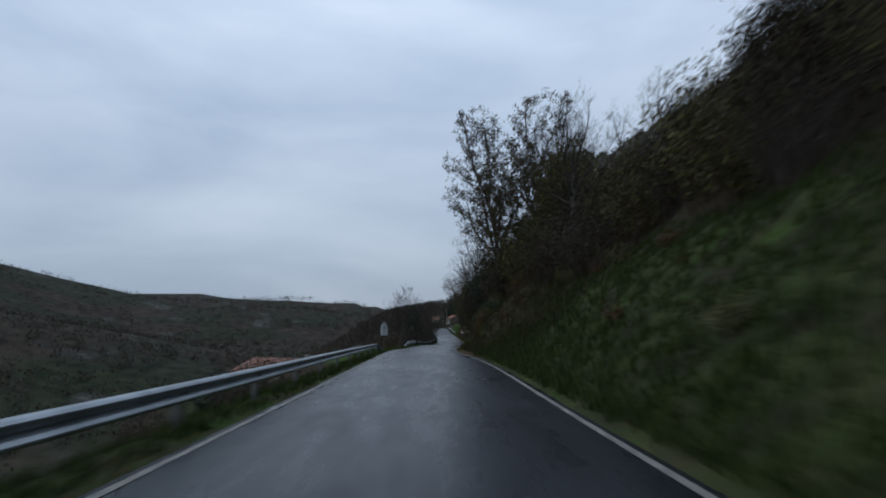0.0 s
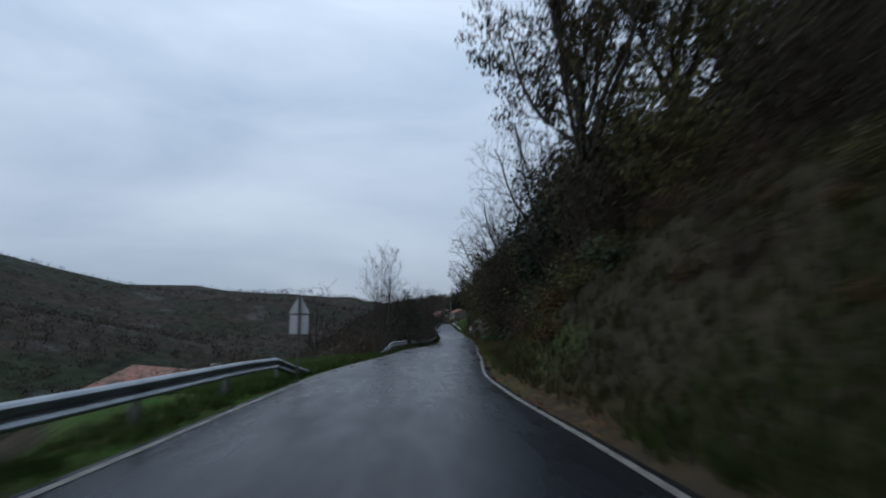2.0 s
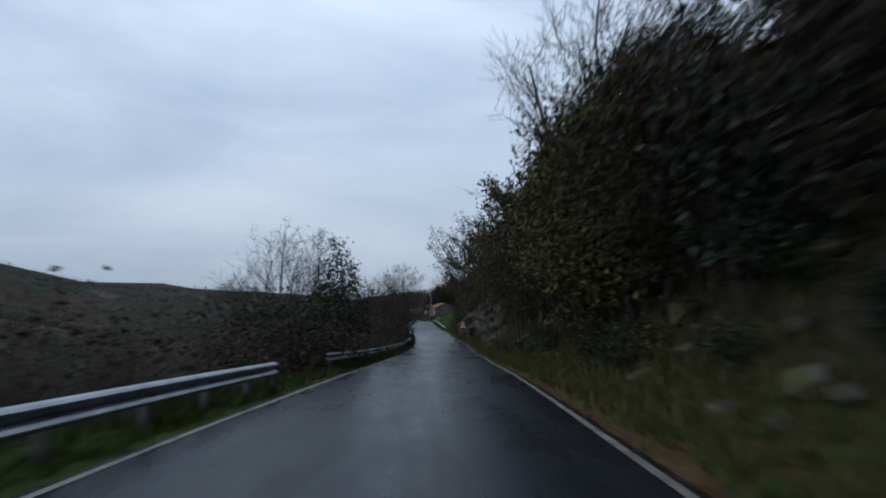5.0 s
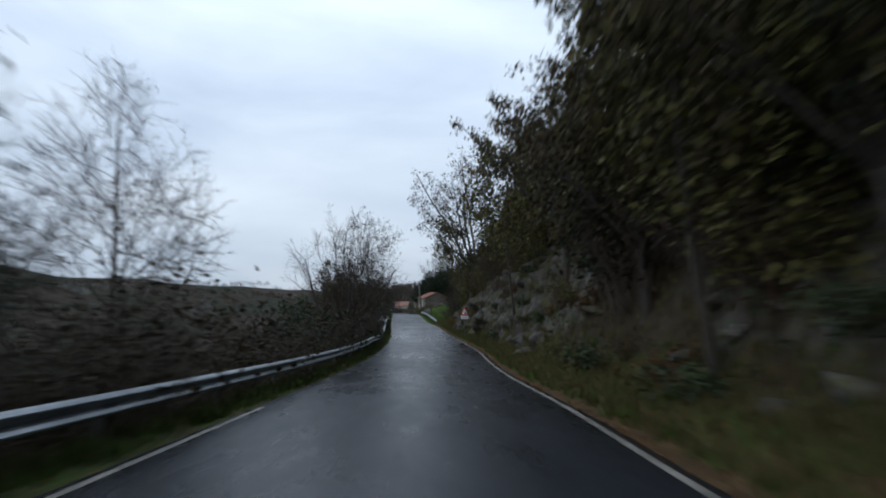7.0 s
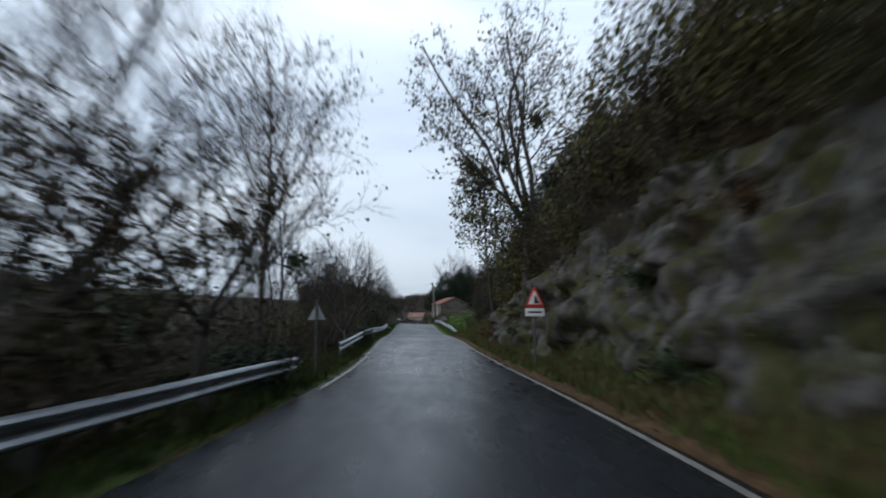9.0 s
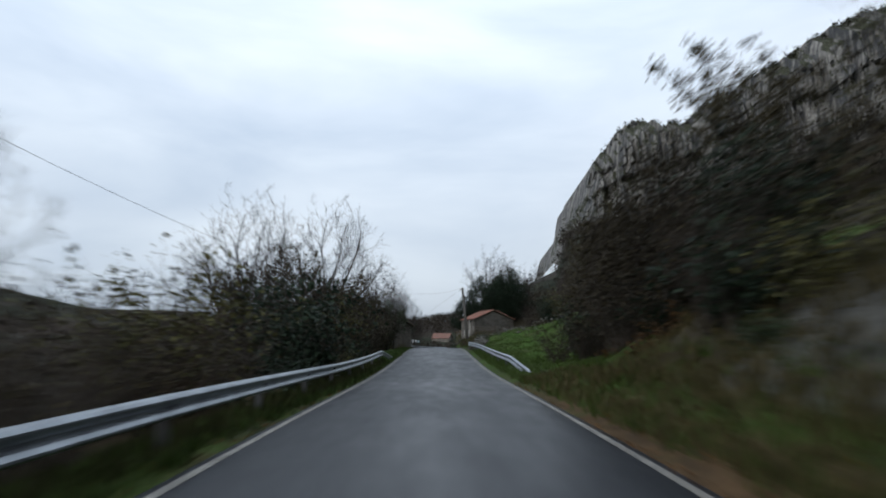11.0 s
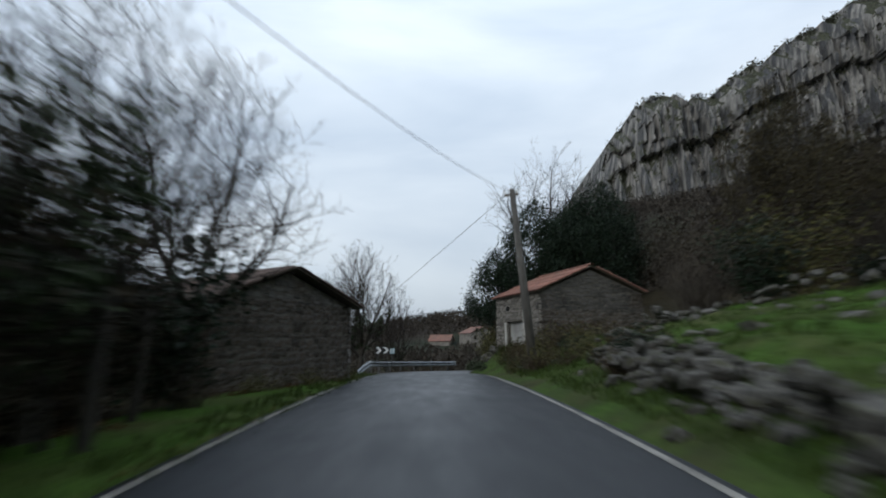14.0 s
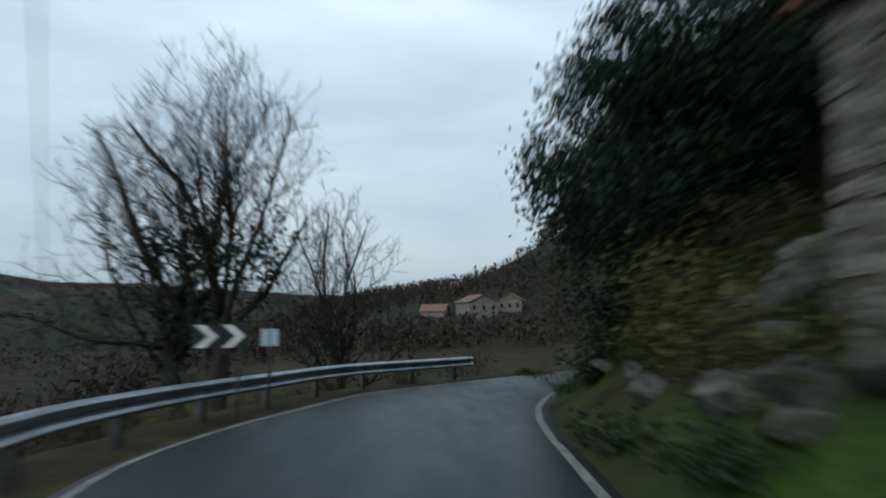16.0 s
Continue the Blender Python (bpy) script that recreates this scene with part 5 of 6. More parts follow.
BUSHES = [
    bush("bramble_bush", "brown tangled bramble bush, mostly leafless", 1, 2.2, 2.6, 60, 420, 0.14, M_DRY, M_TWIG_RED, G_SCRUB),
    bush("hazel_bush", "bare grey-brown hazel bush with many stems", 2, 3.4, 2.8, 70, 240, 0.13, M_DRY, M_TWIG, G_SCRUB),
    bush("laurel_bush", "dense dark green laurel bush", 3, 2.6, 2.6, 46, 1500, 0.17, M_EVER, M_TWIG, G_SCRUB),
    bush("gorse_bush", "olive green gorse bush on the bank", 4, 1.9, 2.2, 50, 1100, 0.13, M_OLIVE, M_TWIG, G_SCRUB),
    bush("fern_clump", "rust-brown dead fern clump", 5, 1.1, 1.8, 40, 600, 0.17, M_RUST, M_TWIG_RED, G_SCRUB),
    bush("ivy_mound", "low dark ivy mound over rocks", 6, 1.1, 2.4, 30, 900, 0.17, M_IVY, M_TWIG, G_SCRUB),
]
G_WOOD = "leafless trees along the road"
TREES = [
    tree("bare_tree", "leafless broad tree with fine dark twigs", 11, 9.0, crown=(3.2, 3.2), base=0.22, group=G_WOOD),
    tree("bare_tree", "leafless upright tree with grey bark", 12, 10.0, crown=(2.0, 2.0), base=0.2, shape=1.3, bark=M_BARK_PALE, group=G_WOOD, up=0.25, leader=True, density=0.9),
    tree("oak_tree", "oak with withered olive-brown leaves", 13, 9.5, crown=(3.3, 3.3), base=0.2, density=0.75, leaves=M_DRY, n_leaf=4200, leaf_size=0.15, cluster=0.12, droop=0.9, group=G_WOOD),
    tree("ivy_tree", "small tree wrapped in dark ivy", 14, 8.0, crown=(1.9, 1.9), base=0.15, density=0.8, leaves=M_IVY, n_leaf=3600, leaf_size=0.2, ivy=900, cluster=0.2, group=G_WOOD),
    tree("poplar_tree", "tall leafless poplar fanning from a few stems", 15, 9.6, crown=(2.2, 2.2), base=0.08, density=0.5, shape=-1.1, bark=M_BARK, group=G_WOOD, up=0.3, stems=7, leader=True, trunk_r=0.085, twig=0.4),
    tree("evergreen_oak", "dense dark evergreen oak", 16, 11.0, crown=(4.2, 4.2), base=0.06, n=520, step=0.5, leaves=M_EVER, n_leaf=24000, leaf_size=0.19, cluster=0.42, gap=1.3, group=G_WOOD, twig=0, filled=True),
    tree("conifer_tree", "narrow dark ivy-clad conifer", 17, 8.6, crown=(1.6, 1.6), base=0.05, density=2.1, shape=1.9, leaves=M_EVER, n_leaf=6500, leaf_size=0.16, cluster=0.16, group=G_WOOD, twig=0, leader=True, up=0.0, droop=0.7),
]
BARE, UPRIGHT, OAK, IVYT, POPLAR, EVER, CONIFER = TREES
FINE = tree("bare_tree", "leafless tree with a dense crown of fine twigs", 22, 11.0, crown=(3.8, 3.8), base=0.22, density=1.15, group=G_WOOD, limbs=7)

# single trees that stand out
plant(POPLAR, -2.5, 65.2, 20, 0.74)
again(UPRIGHT, -6.5, 83, 120, 0.6)


def stump(x, y, height, radius):
    V, F = [], []
    tube(V, F, [(0, 0, -0.3), (0, 0, 0.0), (0.01, 0, 0.12), (0.03, 0.01, height * 0.6), (0.02, 0.02, height), (0.02, 0.02, height + 0.015)], [radius * 1.5, radius * 1.3, radius * 1.05, radius, radius * 1.08, radius * 0.02], 11)
    ob = tagged(part("tree_stump", (V, F), M_BARK), "dark sawn-off tree stump in the grass by the barrier", "stump")
    ob.matrix_basis = Matrix.Translation((x, y, land(x, y)))


stump(-3.0, 67.0, 0.8, 0.17)
plant(BARE, -7.5, 70, 60, 0.92)
plant(CONIFER, -1.95, 97.2, 0, 0.93)
FEATHER = tree("feathery_tree", "leafless tree with a straight trunk and fine spreading side branches", 71, 12.4, crown=(3.6, 3.6), base=0.12, density=1.25, shape=1.3, group=G_WOOD, leader=True, up=0.05, trunk_r=0.16, twig=0.45)
plant(FEATHER, -5.0, 109.3, 40, 1.12)
plant(FINE, -6.0, 100.4, 10, 1.18)
again(FEATHER, -8.5, 101.5, 100, 0.95)
again(UPRIGHT, -3.9, 91.5, 200, 0.9)
again(BARE, -8, 103, 200, 0.9)
plant(OAK, 0.4, 127.6, 70, 0.74)
again(OAK, -2.5, 126.6, 160, 0.76)
again(FINE, 0.3, 124.6, 30, 0.9)
again(BARE, 1.0, 129.8, 130, 0.85)
again(BUSHES[2], 1.75, 131.2, 40, 0.62)
again(BUSHES[2], 1.3, 133.8, 140, 0.5)
ROADTREE = tree("bare_tree", "leafless roadside tree hung with mistletoe balls", 23, 10.5, crown=(3.7, 3.7), base=0.2, density=0.95, leaves=M_DRY, n_leaf=1300, leaf_size=0.14, group=G_WOOD, trunk_r=0.125, leader=True, up=0.06, shape=0.4)
mistletoe(ROADTREE, (1.1, -0.5, 3.6), 0.42, 1)
mistletoe(ROADTREE, (-0.9, 0.3, 4.6), 0.34, 2)
mistletoe(ROADTREE, (-1.9, -0.6, 3.6), 0.38, 3)
plant(ROADTREE, 1.3, 132.8, 0, 0.88)
for px_, py_, pt_, ps_ in ((1.3, 140.5, 0, 0.5), (0.5, 144.8, 80, 0.56), (1.7, 147.2, 200, 0.48), (-0.6, 138.8, 140, 0.62), (-1.8, 142.5, 30, 0.66), (0.9, 151.5, 260, 0.5)):
    again(POPLAR, px_, py_, pt_, ps_, "leafless coppiced shrub with many upright stems")
plant(UPRIGHT, 0.2, 140, 33, 0.7)
again(UPRIGHT, -1.0, 143, 133, 0.72)
again(BARE, 2.1, 144.0, 120, 0.62)
again(BARE, 0.6, 148, 20, 0.6)
plant(IVYT, -2.6, 133, 50, 0.8)
again(UPRIGHT, 0.3, 152, 80, 0.55)
again(UPRIGHT, -0.8, 157, 180, 0.6)
again(FINE, -3.5, 195.4, 10, 1.25)
again(IVYT, 0.5, 204.5, 80, 0.82)
again(BARE, 0.2, 206.4, 300, 0.55)
again(FINE, -0.6, 207.2, 150, 0.8)
again(UPRIGHT, 0.2, 200.6, 60, 0.62)
again(FINE, -0.8, 212.8, 80, 0.9)
again(BARE, -7.5, 190, 200, 1.0)
again(FINE, -6.0, 183, 20, 1.1)
again(BARE, -4.2, 179, 120, 0.95)
again(BARE, -8.5, 181, 120, 1.0)
again(OAK, -4.8, 186.6, 290, 1.05)
again(IVYT, -5.6, 184.4, 30, 1.0)
again(OAK, -2.4, 193, 190, 0.8)
again(OAK, -2.4, 200.8, 40, 0.85)
again(BARE, -1.4, 198, 140, 0.8)
BIGA = tree("ivy_clad_tree", "large leafless tree with ivy on its forked trunk", 31, 11.0, crown=(3.4, 3.4), base=0.3, density=1.15, twig=0.45, ivy=1700, group=G_WOOD, trunk_r=0.24, lean=(0.02, 0), limbs=9, spread_=(5, 62), shape=0.4, up=0.14)
plant(BIGA, -0.85, 243.0, 0, 1.06)
BIGC = tree("ivy_clad_tree", "leafless ivy-clad tree with a low spreading crown", 33, 9.0, crown=(3.8, 3.4), base=0.36, density=1.15, twig=0.45, ivy=1700, group=G_WOOD, trunk_r=0.22, lean=(-0.14, 0), limbs=9, spread_=(10, 74), shape=0.4)
plant(BIGC, -1.75, 243.3, 0, 1.05)
BIGB = tree("bare_tree", "leafless rounded tree with ivy low on the trunk", 32, 8.4, crown=(2.7, 2.7), base=0.14, density=1.2, twig=0.45, trunk_r=0.2, ivy=700, group=G_WOOD, up=0.2, limbs=7, spread_=(8, 55))
plant(BIGB, 1.5, 250.0, 0, 1.15)
# trees above the right-hand bank
TALL = tree("tall_oak", "tall oak with withered leaves above the bank", 41, 15.5, crown=(4.2, 4.2), base=0.26, density=0.8, leaves=M_DRY, n_leaf=15000, leaf_size=0.155, cluster=0.14, droop=1.0, lean=(-0.05, 0), group=G_WOOD, limbs=10, spread_=(6, 84), twig=0.4, up=0.1)
plant(TALL, 6.6, 49.0, 0, 1.13)
again(TALL, 10.6, 51.0, 130, 1.07)
again(FINE, 6.6, 68.4, 200, 1.1)
again(FINE, 13.0, 51.0, 60, 1.25)
FORK = tree("forked_tree", "dark leafless tree forking low and leaning over the bank", 61, 10.6, crown=(3.1, 3.0), base=0.4, density=1.1, twig=0.5, bark=M_BARK, group=G_WOOD, trunk_r=0.17, lean=(-0.12, 0), limbs=5, spread_=(12, 60))
plant(FORK, 6.7, 57.6, 0, 1.0)
again(FORK, 7.7, 62.8, 150, 1.25)
again(FORK, 0.8, 206.2, 180, 0.58, "small leafless tree leaning over the verge beside the stone house")
again(FORK, -0.2, 209.2, 200, 0.5, "small leafless tree leaning over the verge beside the stone house")
again(FORK, 9.8, 36.0, 60, 1.05)
again(UPRIGHT, 12.6, 34.5, 30, 0.8)
again(UPRIGHT, 14.2, 33.0, 170, 0.85)
again(BARE, 8.2, 67, 20, 0.75)
again(UPRIGHT, 9.6, 70.5, 90, 0.75)
again(BARE, 11.5, 64, 300, 0.85)
DENSE = tree("olive_oak", "dense olive-brown oak overhanging the bank", 45, 9.5, crown=(3.4, 3.4), base=0.05, n=300, step=0.5, leaves=M_OLIVE, n_leaf=11000, leaf_size=0.175, cluster=0.45, group=G_WOOD, twig=0.6, filled=True)
BROWN = tree("brown_oak", "dense oak scrub with withered brown leaves", 46, 8.0, crown=(3.2, 3.2), base=0.04, n=380, step=0.45, leaves=M_DUSKLEAF, n_leaf=9500, leaf_size=0.165, cluster=0.45, group=G_WOOD, twig=0.7, filled=True)
plant(DENSE, 9.6, 90.0, 0, 0.95)
plant(BROWN, 12.0, 30.0, 0, 0.58)
for ty, tg, ts, kind in ((-4, 9.5, 0.75, BROWN), (1, 10.5, 0.85, BROWN), (6, 9.0, 0.7, BROWN), (11, 10.5, 0.85, BROWN), (16, 9.0, 0.75, BROWN), (20, 11, 0.68, BROWN), (24, 9.0, 0.62, BROWN), (28, 12.5, 0.62, BROWN), (33, 8.4, 0.56, BROWN), (36, 11, 0.5, BROWN), (41, 8.4, 0.68, BROWN),
                         (45, 9.5, 0.95, DENSE), (54, 6.4, 0.6, BROWN), (58, 8.0, 0.65, DENSE), (66, 5.4, 0.6, BROWN), (71, 5.2, 0.55, DENSE), (77, 3.0, 0.82, BROWN), (81, 2.7, 0.9, DENSE), (88, 2.8, 0.95, BROWN), (84, 2.8, 0.85, DENSE), (85, 5.5, 0.95, BROWN), (94, 5.2, 1.0, DENSE), (97, 4.0, 0.85, DENSE), (101, 5.0, 1.0, DENSE),
                         (104.5, 4.0, 0.9, DENSE), (108, 5.4, 1.0, BROWN), (112, 4.6, 0.95, DENSE), (117, 6.0, 0.8, DENSE), (123, 7.2, 0.65, DENSE), (141, 7.5, 0.5, BROWN)):
    k = int(np.abs(MID[:, 1] - ty).argmin())
    again(kind, MID[k, 0] + HALF[k] + tg, ty, ty * 61 % 360, ts)
for tx, ty, tt, ts, kind in ((15.8, 177.0, 20, 0.85, OAK), (13.2, 171.5, 80, 0.8, BROWN), (16.5, 173.5, 160, 0.8, BROWN), (12.4, 167.0, 220, 0.75, BROWN), (15.0, 164.5, 10, 0.85, OAK), (6.5, 68.0, 40, 0.8, BROWN), (6.0, 63.4, 140, 0.66, BROWN)):
    again(kind, tx, ty, tt, ts)
MIST = tree("mistletoe_tree", "leafless tree with dark mistletoe balls above the rock", 43, 11.5, crown=(4.4, 4.4), base=0.3, density=0.78, leaves=M_DRY, n_leaf=4200, leaf_size=0.13, cluster=0.12, group=G_WOOD, trunk_r=0.2, limbs=7, spread_=(10, 70), droop=0.8)
for i, q in enumerate(((0.9, 0.2, 4.6), (-1.6, 0.4, 4.4), (0.2, -0.8, 6.6), (-0.6, 0.9, 5.6))):
    mistletoe(MIST, q, 0.42, i + 5)
plant(MIST, 10.6, 145.2, 0, 1.42)

plant(EVER, 11.4, 242.0, 0, 0.68)
SLIM = tree("leaning_tree", "slim tree with drooping dark leaf clusters leaning over the road", 44, 11.5, crown=(1.9, 1.9), base=0.36, density=0.8, leaves=M_OLIVE, n_leaf=3400, leaf_size=0.2, cluster=0.2, droop=0.9, lean=(-0.2, 0), group=G_WOOD, trunk_r=0.11, leader=True)
plant(SLIM, 10.2, 153.0, 0, 1.0)
again(SLIM, 9.0, 101.0, 0, 1.0)
again(SLIM, 10.0, 121.5, 15, 1.0)
for tx, ty, tt, ts, kind in ((12.2, 236.5, 40, 0.77, EVER), (15.8, 236.6, 200, 0.78, EVER), (14.4, 234.6, 310, 0.7, EVER), (17.8, 240, 80, 0.6, EVER), (29.0, 238.5, 140, 0.95, TALL), (33.5, 241.5, 40, 0.85, TALL), (15.5, 242, 10, 0.75, EVER), (13.2, 240.6, 20, 1.3, FINE), (17, 244.5, 190, 1.25, FINE), (20.5, 246, 90, 1.15, FINE),
                             (31, 238, 20, 1.25, OAK), (33.5, 246, 160, 1.4, OAK), (29.5, 243, 40, 0.75, OAK), (24.5, 244, 200, 0.6, BARE), (37, 238, 80, 1.2, BARE), (41, 244, 10, 1.3, OAK), (27, 238, 300, 0.8, BARE), (40, 232, 60, 1.2, OAK), (45, 236, 240, 1.3, BARE), (34, 249, 300, 1.3, BARE),
                             (48, 224, 90, 1.1, OAK), (54, 230, 10, 1.3, OAK), (42, 250, 70, 1.4, OAK), (52, 246, 190, 1.5, OAK), (62, 238, 30, 1.3, BARE), (26, 231, 130, 0.9, OAK)):
    again(kind, tx, ty, tt, ts)
# row of tall trees over the rocks
for ty, tg, ts, kind in ((74, 3.6, 0.7, OAK), (79, 3.2, 0.8, OAK), (84, 3.2, 1.25, FINE), (80.5, 3.0, 1.1, BARE), (88, 3.0, 0.95, OAK), (93, 4.0, 1.0, OAK), (98, 2.9, 0.98, OAK), (102, 4.0, 1.1, BARE), (106, 2.8, 1.0, OAK), (110, 3.6, 1.1, OAK), (115, 3.0, 1.0, OAK), (119, 4.6, 1.05, BARE),
                         (124, 4.2, 0.9, OAK), (134, 4.4, 0.8, BARE), (149, 3.6, 0.85, OAK)):
    k = int(np.abs(MID[:, 1] - ty).argmin())
    again(kind, MID[k, 0] + HALF[k] + tg, ty, ty * 47 % 360, ts)

rnd = random.Random(77)
# wood along the right-hand hillside
for i in range(20):
    y = rnd.uniform(-8, 150)
    g = rnd.uniform(8, 26) if y < 38 else rnd.uniform(6.5, 22)
    k = int(np.abs(MID[:, 1] - y).argmin())
    x = MID[k, 0] + HALF[k] + g
    if abs(y - 50) < 7 and g < 10:
        continue
    kind = rnd.choice([BARE, UPRIGHT, OAK, OAK, IVYT])
    again(kind, x, y, rnd.uniform(0, 360), rnd.uniform(0.45, 0.7))


def scrub(count, y0, y1, g0, g1, side, weights, lo=0.7, hi=1.2, seed=1, kinds=None):
    r = random.Random(seed)
    for i in range(count):
        y, g = y0 + (y1 - y0) * (i + r.random()) / count, r.uniform(g0, g1)
        k = int(np.abs(MID[:, 1] - y).argmin())
        x = MID[k, 0] + side * (HALF[k] + g)
        again(r.choices(kinds or BUSHES, weights)[0], x, y, r.uniform(0, 360), r.uniform(lo, hi))


# brown, dark, olive, bare thickets
scrub(16, 47, 62, 3.2, 7.0, 1, (6, 1, 1, 2), 0.5, 0.85, 35, THICKETS)
scrub(24, 43, 66, 1.8, 3.4, 1, (5, 1, 0, 2, 4, 1), 0.45, 0.75, 36)
scrub(14, 228, 246, 1.0, 4.0, -1, (6, 3, 0, 1, 1, 0), 0.3, 0.5, 37)
for bx, by, bs in ((-1.6, 188, 0.6), (-3.0, 190.5, 0.75), (-0.9, 193.5, 0.58), (-3.2, 195.5, 0.8), (-0.8, 197.4, 0.56), (-1.8, 200.6, 0.66), (-0.7, 202.6, 0.56), (-5.5, 187, 0.6), (-4.2, 200, 0.62), (-0.9, 205.4, 0.42), (-2.2, 207.6, 0.5), (-1.6, 210.0, 0.4), (-2.5, 214.6, 0.42), (-3.6, 216.4, 0.5)):
    again(BROWN, bx, by, bx * 90, bs)
scrub(12, 26, 46, 4.8, 7.2, 1, (6, 0, 2, 2), 0.65, 0.9, 39, THICKETS)
scrub(26, 27, 46, 2.2, 6.0, 1, (5, 1, 0, 2, 4, 1), 0.35, 0.6, 40)
scrub(26, 212, 231, 1.4, 3.4, 1, (4, 0, 1, 3, 1, 4), 0.32, 0.6, 41)
scrub(30, 111, 150, 1.9, 3.4, 1, (2, 0, 0, 4, 1, 4), 0.3, 0.55, 42)
scrub(7, 127, 141, 4.2, 5.6, 1, (0, 0, 1, 0), 1.0, 1.25, 43, THICKETS)
scrub(22, -16, 44, 6.4, 9.0, 1, (4, 1, 2, 2), 0.75, 1.05, 21, THICKETS)
scrub(9, -16, 44, 9.0, 14, 1, (4, 1, 2, 2), 0.9, 1.2, 22, THICKETS)
scrub(36, 43, 112, 2.9, 5.2, 1, (4, 3, 2, 1), 0.8, 1.1, 23, THICKETS)
scrub(14, 43, 112, 5.2, 10, 1, (3, 3, 2, 1), 1.0, 1.3, 24, THICKETS)
scrub(14, 112, 150, 4.2, 6.4, 1, (1, 0, 6, 1), 0.7, 0.95, 25, THICKETS)
scrub(12, 136, 153, 3.2, 6.0, 1, (2, 1, 4, 2), 0.8, 1.1, 44, THICKETS)
scrub(12, 112, 156, 6, 12, 1, (1, 1, 5, 1), 1.0, 1.3, 26, THICKETS)
scrub(14, 128, 147, 3.5, 9.0, -1, (5, 2, 1, 4), 0.7, 0.95, 45, THICKETS)
scrub(10, 150, 171, 3.2, 8, 1, (4, 2, 1, 1), 0.6, 0.95, 27, THICKETS)
for bx, by, bs, bk in ((11.0, 175.6, 0.5, 0), (12.6, 176.6, 0.7, 1), (13.2, 179.2, 0.6, 0), (14.4, 182.2, 0.6, 0), (12.0, 173.2, 0.75, 3), (14.8, 177.4, 0.85, 0), (17, 181, 0.85, 0), (16.5, 184, 0.6, 2), (15.6, 180.2, 0.7, 1), (16.6, 188.0, 0.85, 0), (17.6, 189.6, 0.95, 3), (17.2, 186.2, 0.9, 0), (18.4, 187.6, 1.0, 0)):
    again(THICKETS[bk], bx, by, bx * 77, bs)
scrub(26, 76, 128, 2.6, 8, -1, (3, 1, 0, 5), 0.9, 1.25, 28, THICKETS)
scrub(26, 150, 189, 2.4, 7.5, -1, (5, 2, 1, 3), 0.7, 1.0, 29, THICKETS)
scrub(18, 186, 212, 3.2, 7.0, -1, (5, 3, 2, 2), 0.85, 1.1, 30, THICKETS)
scrub(20, 185, 206, 2.4, 6.0, -1, (7, 1, 1, 4), 0.8, 1.05, 31, THICKETS)
scrub(10, 186, 203, 5.0, 9.0, -1, (7, 1, 1, 4), 1.0, 1.25, 32, THICKETS)
scrub(30, 86, 128, 1.8, 5.5, -1, (6, 1, 0, 3), 0.7, 1.1, 34, THICKETS)
for bx, by, bs in ((-0.9, 203.4, 0.7), (-0.4, 205.2, 0.55), (-1.3, 206.6, 0.8), (-0.9, 208.0, 0.5), (-1.8, 209.5, 0.6)):
    again(THICKETS[0], bx, by, bx * 80, bs)
scrub(10, 112, 148, 2.6, 4.2, 1, (1, 0, 6, 1), 0.5, 0.75, 33, THICKETS)
# bramble, hazel, laurel, gorse, fern, ivy
scrub(16, -4, 46, 2.2, 6.0, 1, (1, 0, 0, 2, 2, 1), 0.35, 0.6, 2)
scrub(40, 48, 112, 1.9, 3.4, 1, (2, 0, 1, 2, 3, 4), 0.45, 0.8, 4)
scrub(18, 112, 150, 2.2, 3.4, 1, (3, 0, 0, 4, 2, 5), 0.4, 0.65, 16)
scrub(28, 108, 160, 2.4, 4.6, 1, (2, 0, 1, 5, 2, 4), 0.45, 0.8, 6)
scrub(10, 158, 172, 3.0, 7, 1, (4, 3, 2, 2, 2, 1), 0.7, 1.1, 7)
scrub(30, 60, 128, 2.2, 8, -1, (5, 7, 1, 1, 1, 1), 0.7, 1.1, 8)
scrub(22, 30, 70, 7, 20, -1, (5, 5, 1, 1, 0, 0), 0.8, 1.3, 9)
scrub(20, -10, 36, 3.0, 10, -1, (5, 4, 0, 1, 1, 0), 0.5, 0.8, 10)
scrub(22, 146, 188, 2.0, 4.5, -1, (6, 3, 2, 2, 1, 2), 0.6, 0.9, 11)
scrub(16, 186, 212, 2.2, 4.0, -1, (6, 2, 2, 2, 1, 3), 0.5, 0.8, 12)
scrub(20, 128, 146, 3.0, 12, -1, (4, 4, 2, 1, 1, 1), 0.6, 1.0, 13)
scrub(12, 231, 246, 0.9, 3.2, 1, (2, 0, 1, 2, 0, 5), 0.35, 0.6, 14)
for bx, by, bs in ((0.7, 132.4, 0.6), (0.0, 134.6, 0.6)):
    again(BUSHES[2], bx, by, bx * 70, bs)
for bx, by in ((0.8, 131.8), (1.3, 133.0), (0.2, 130.6), (2.1, 150), (10.2, 224.3), (11.2, 223.9), (-2.5, 239), (-6, 246), (0, 252), (6, 253), (9.2, 223.0), (8.2, 231.8), (8.6, 233.0)):
    again(BUSHES[2 if by < 200 else rnd.choice((0, 3, 5))], bx, by, rnd.uniform(0, 360), rnd.uniform(0.4, 0.65))
for _ in range(60):
    x, y = rnd.uniform(-40, 8), rnd.uniform(247, 300)
    again(rnd.choice(FAR_THICKETS), x, y, rnd.uniform(0, 360), rnd.uniform(0.4, 0.65))
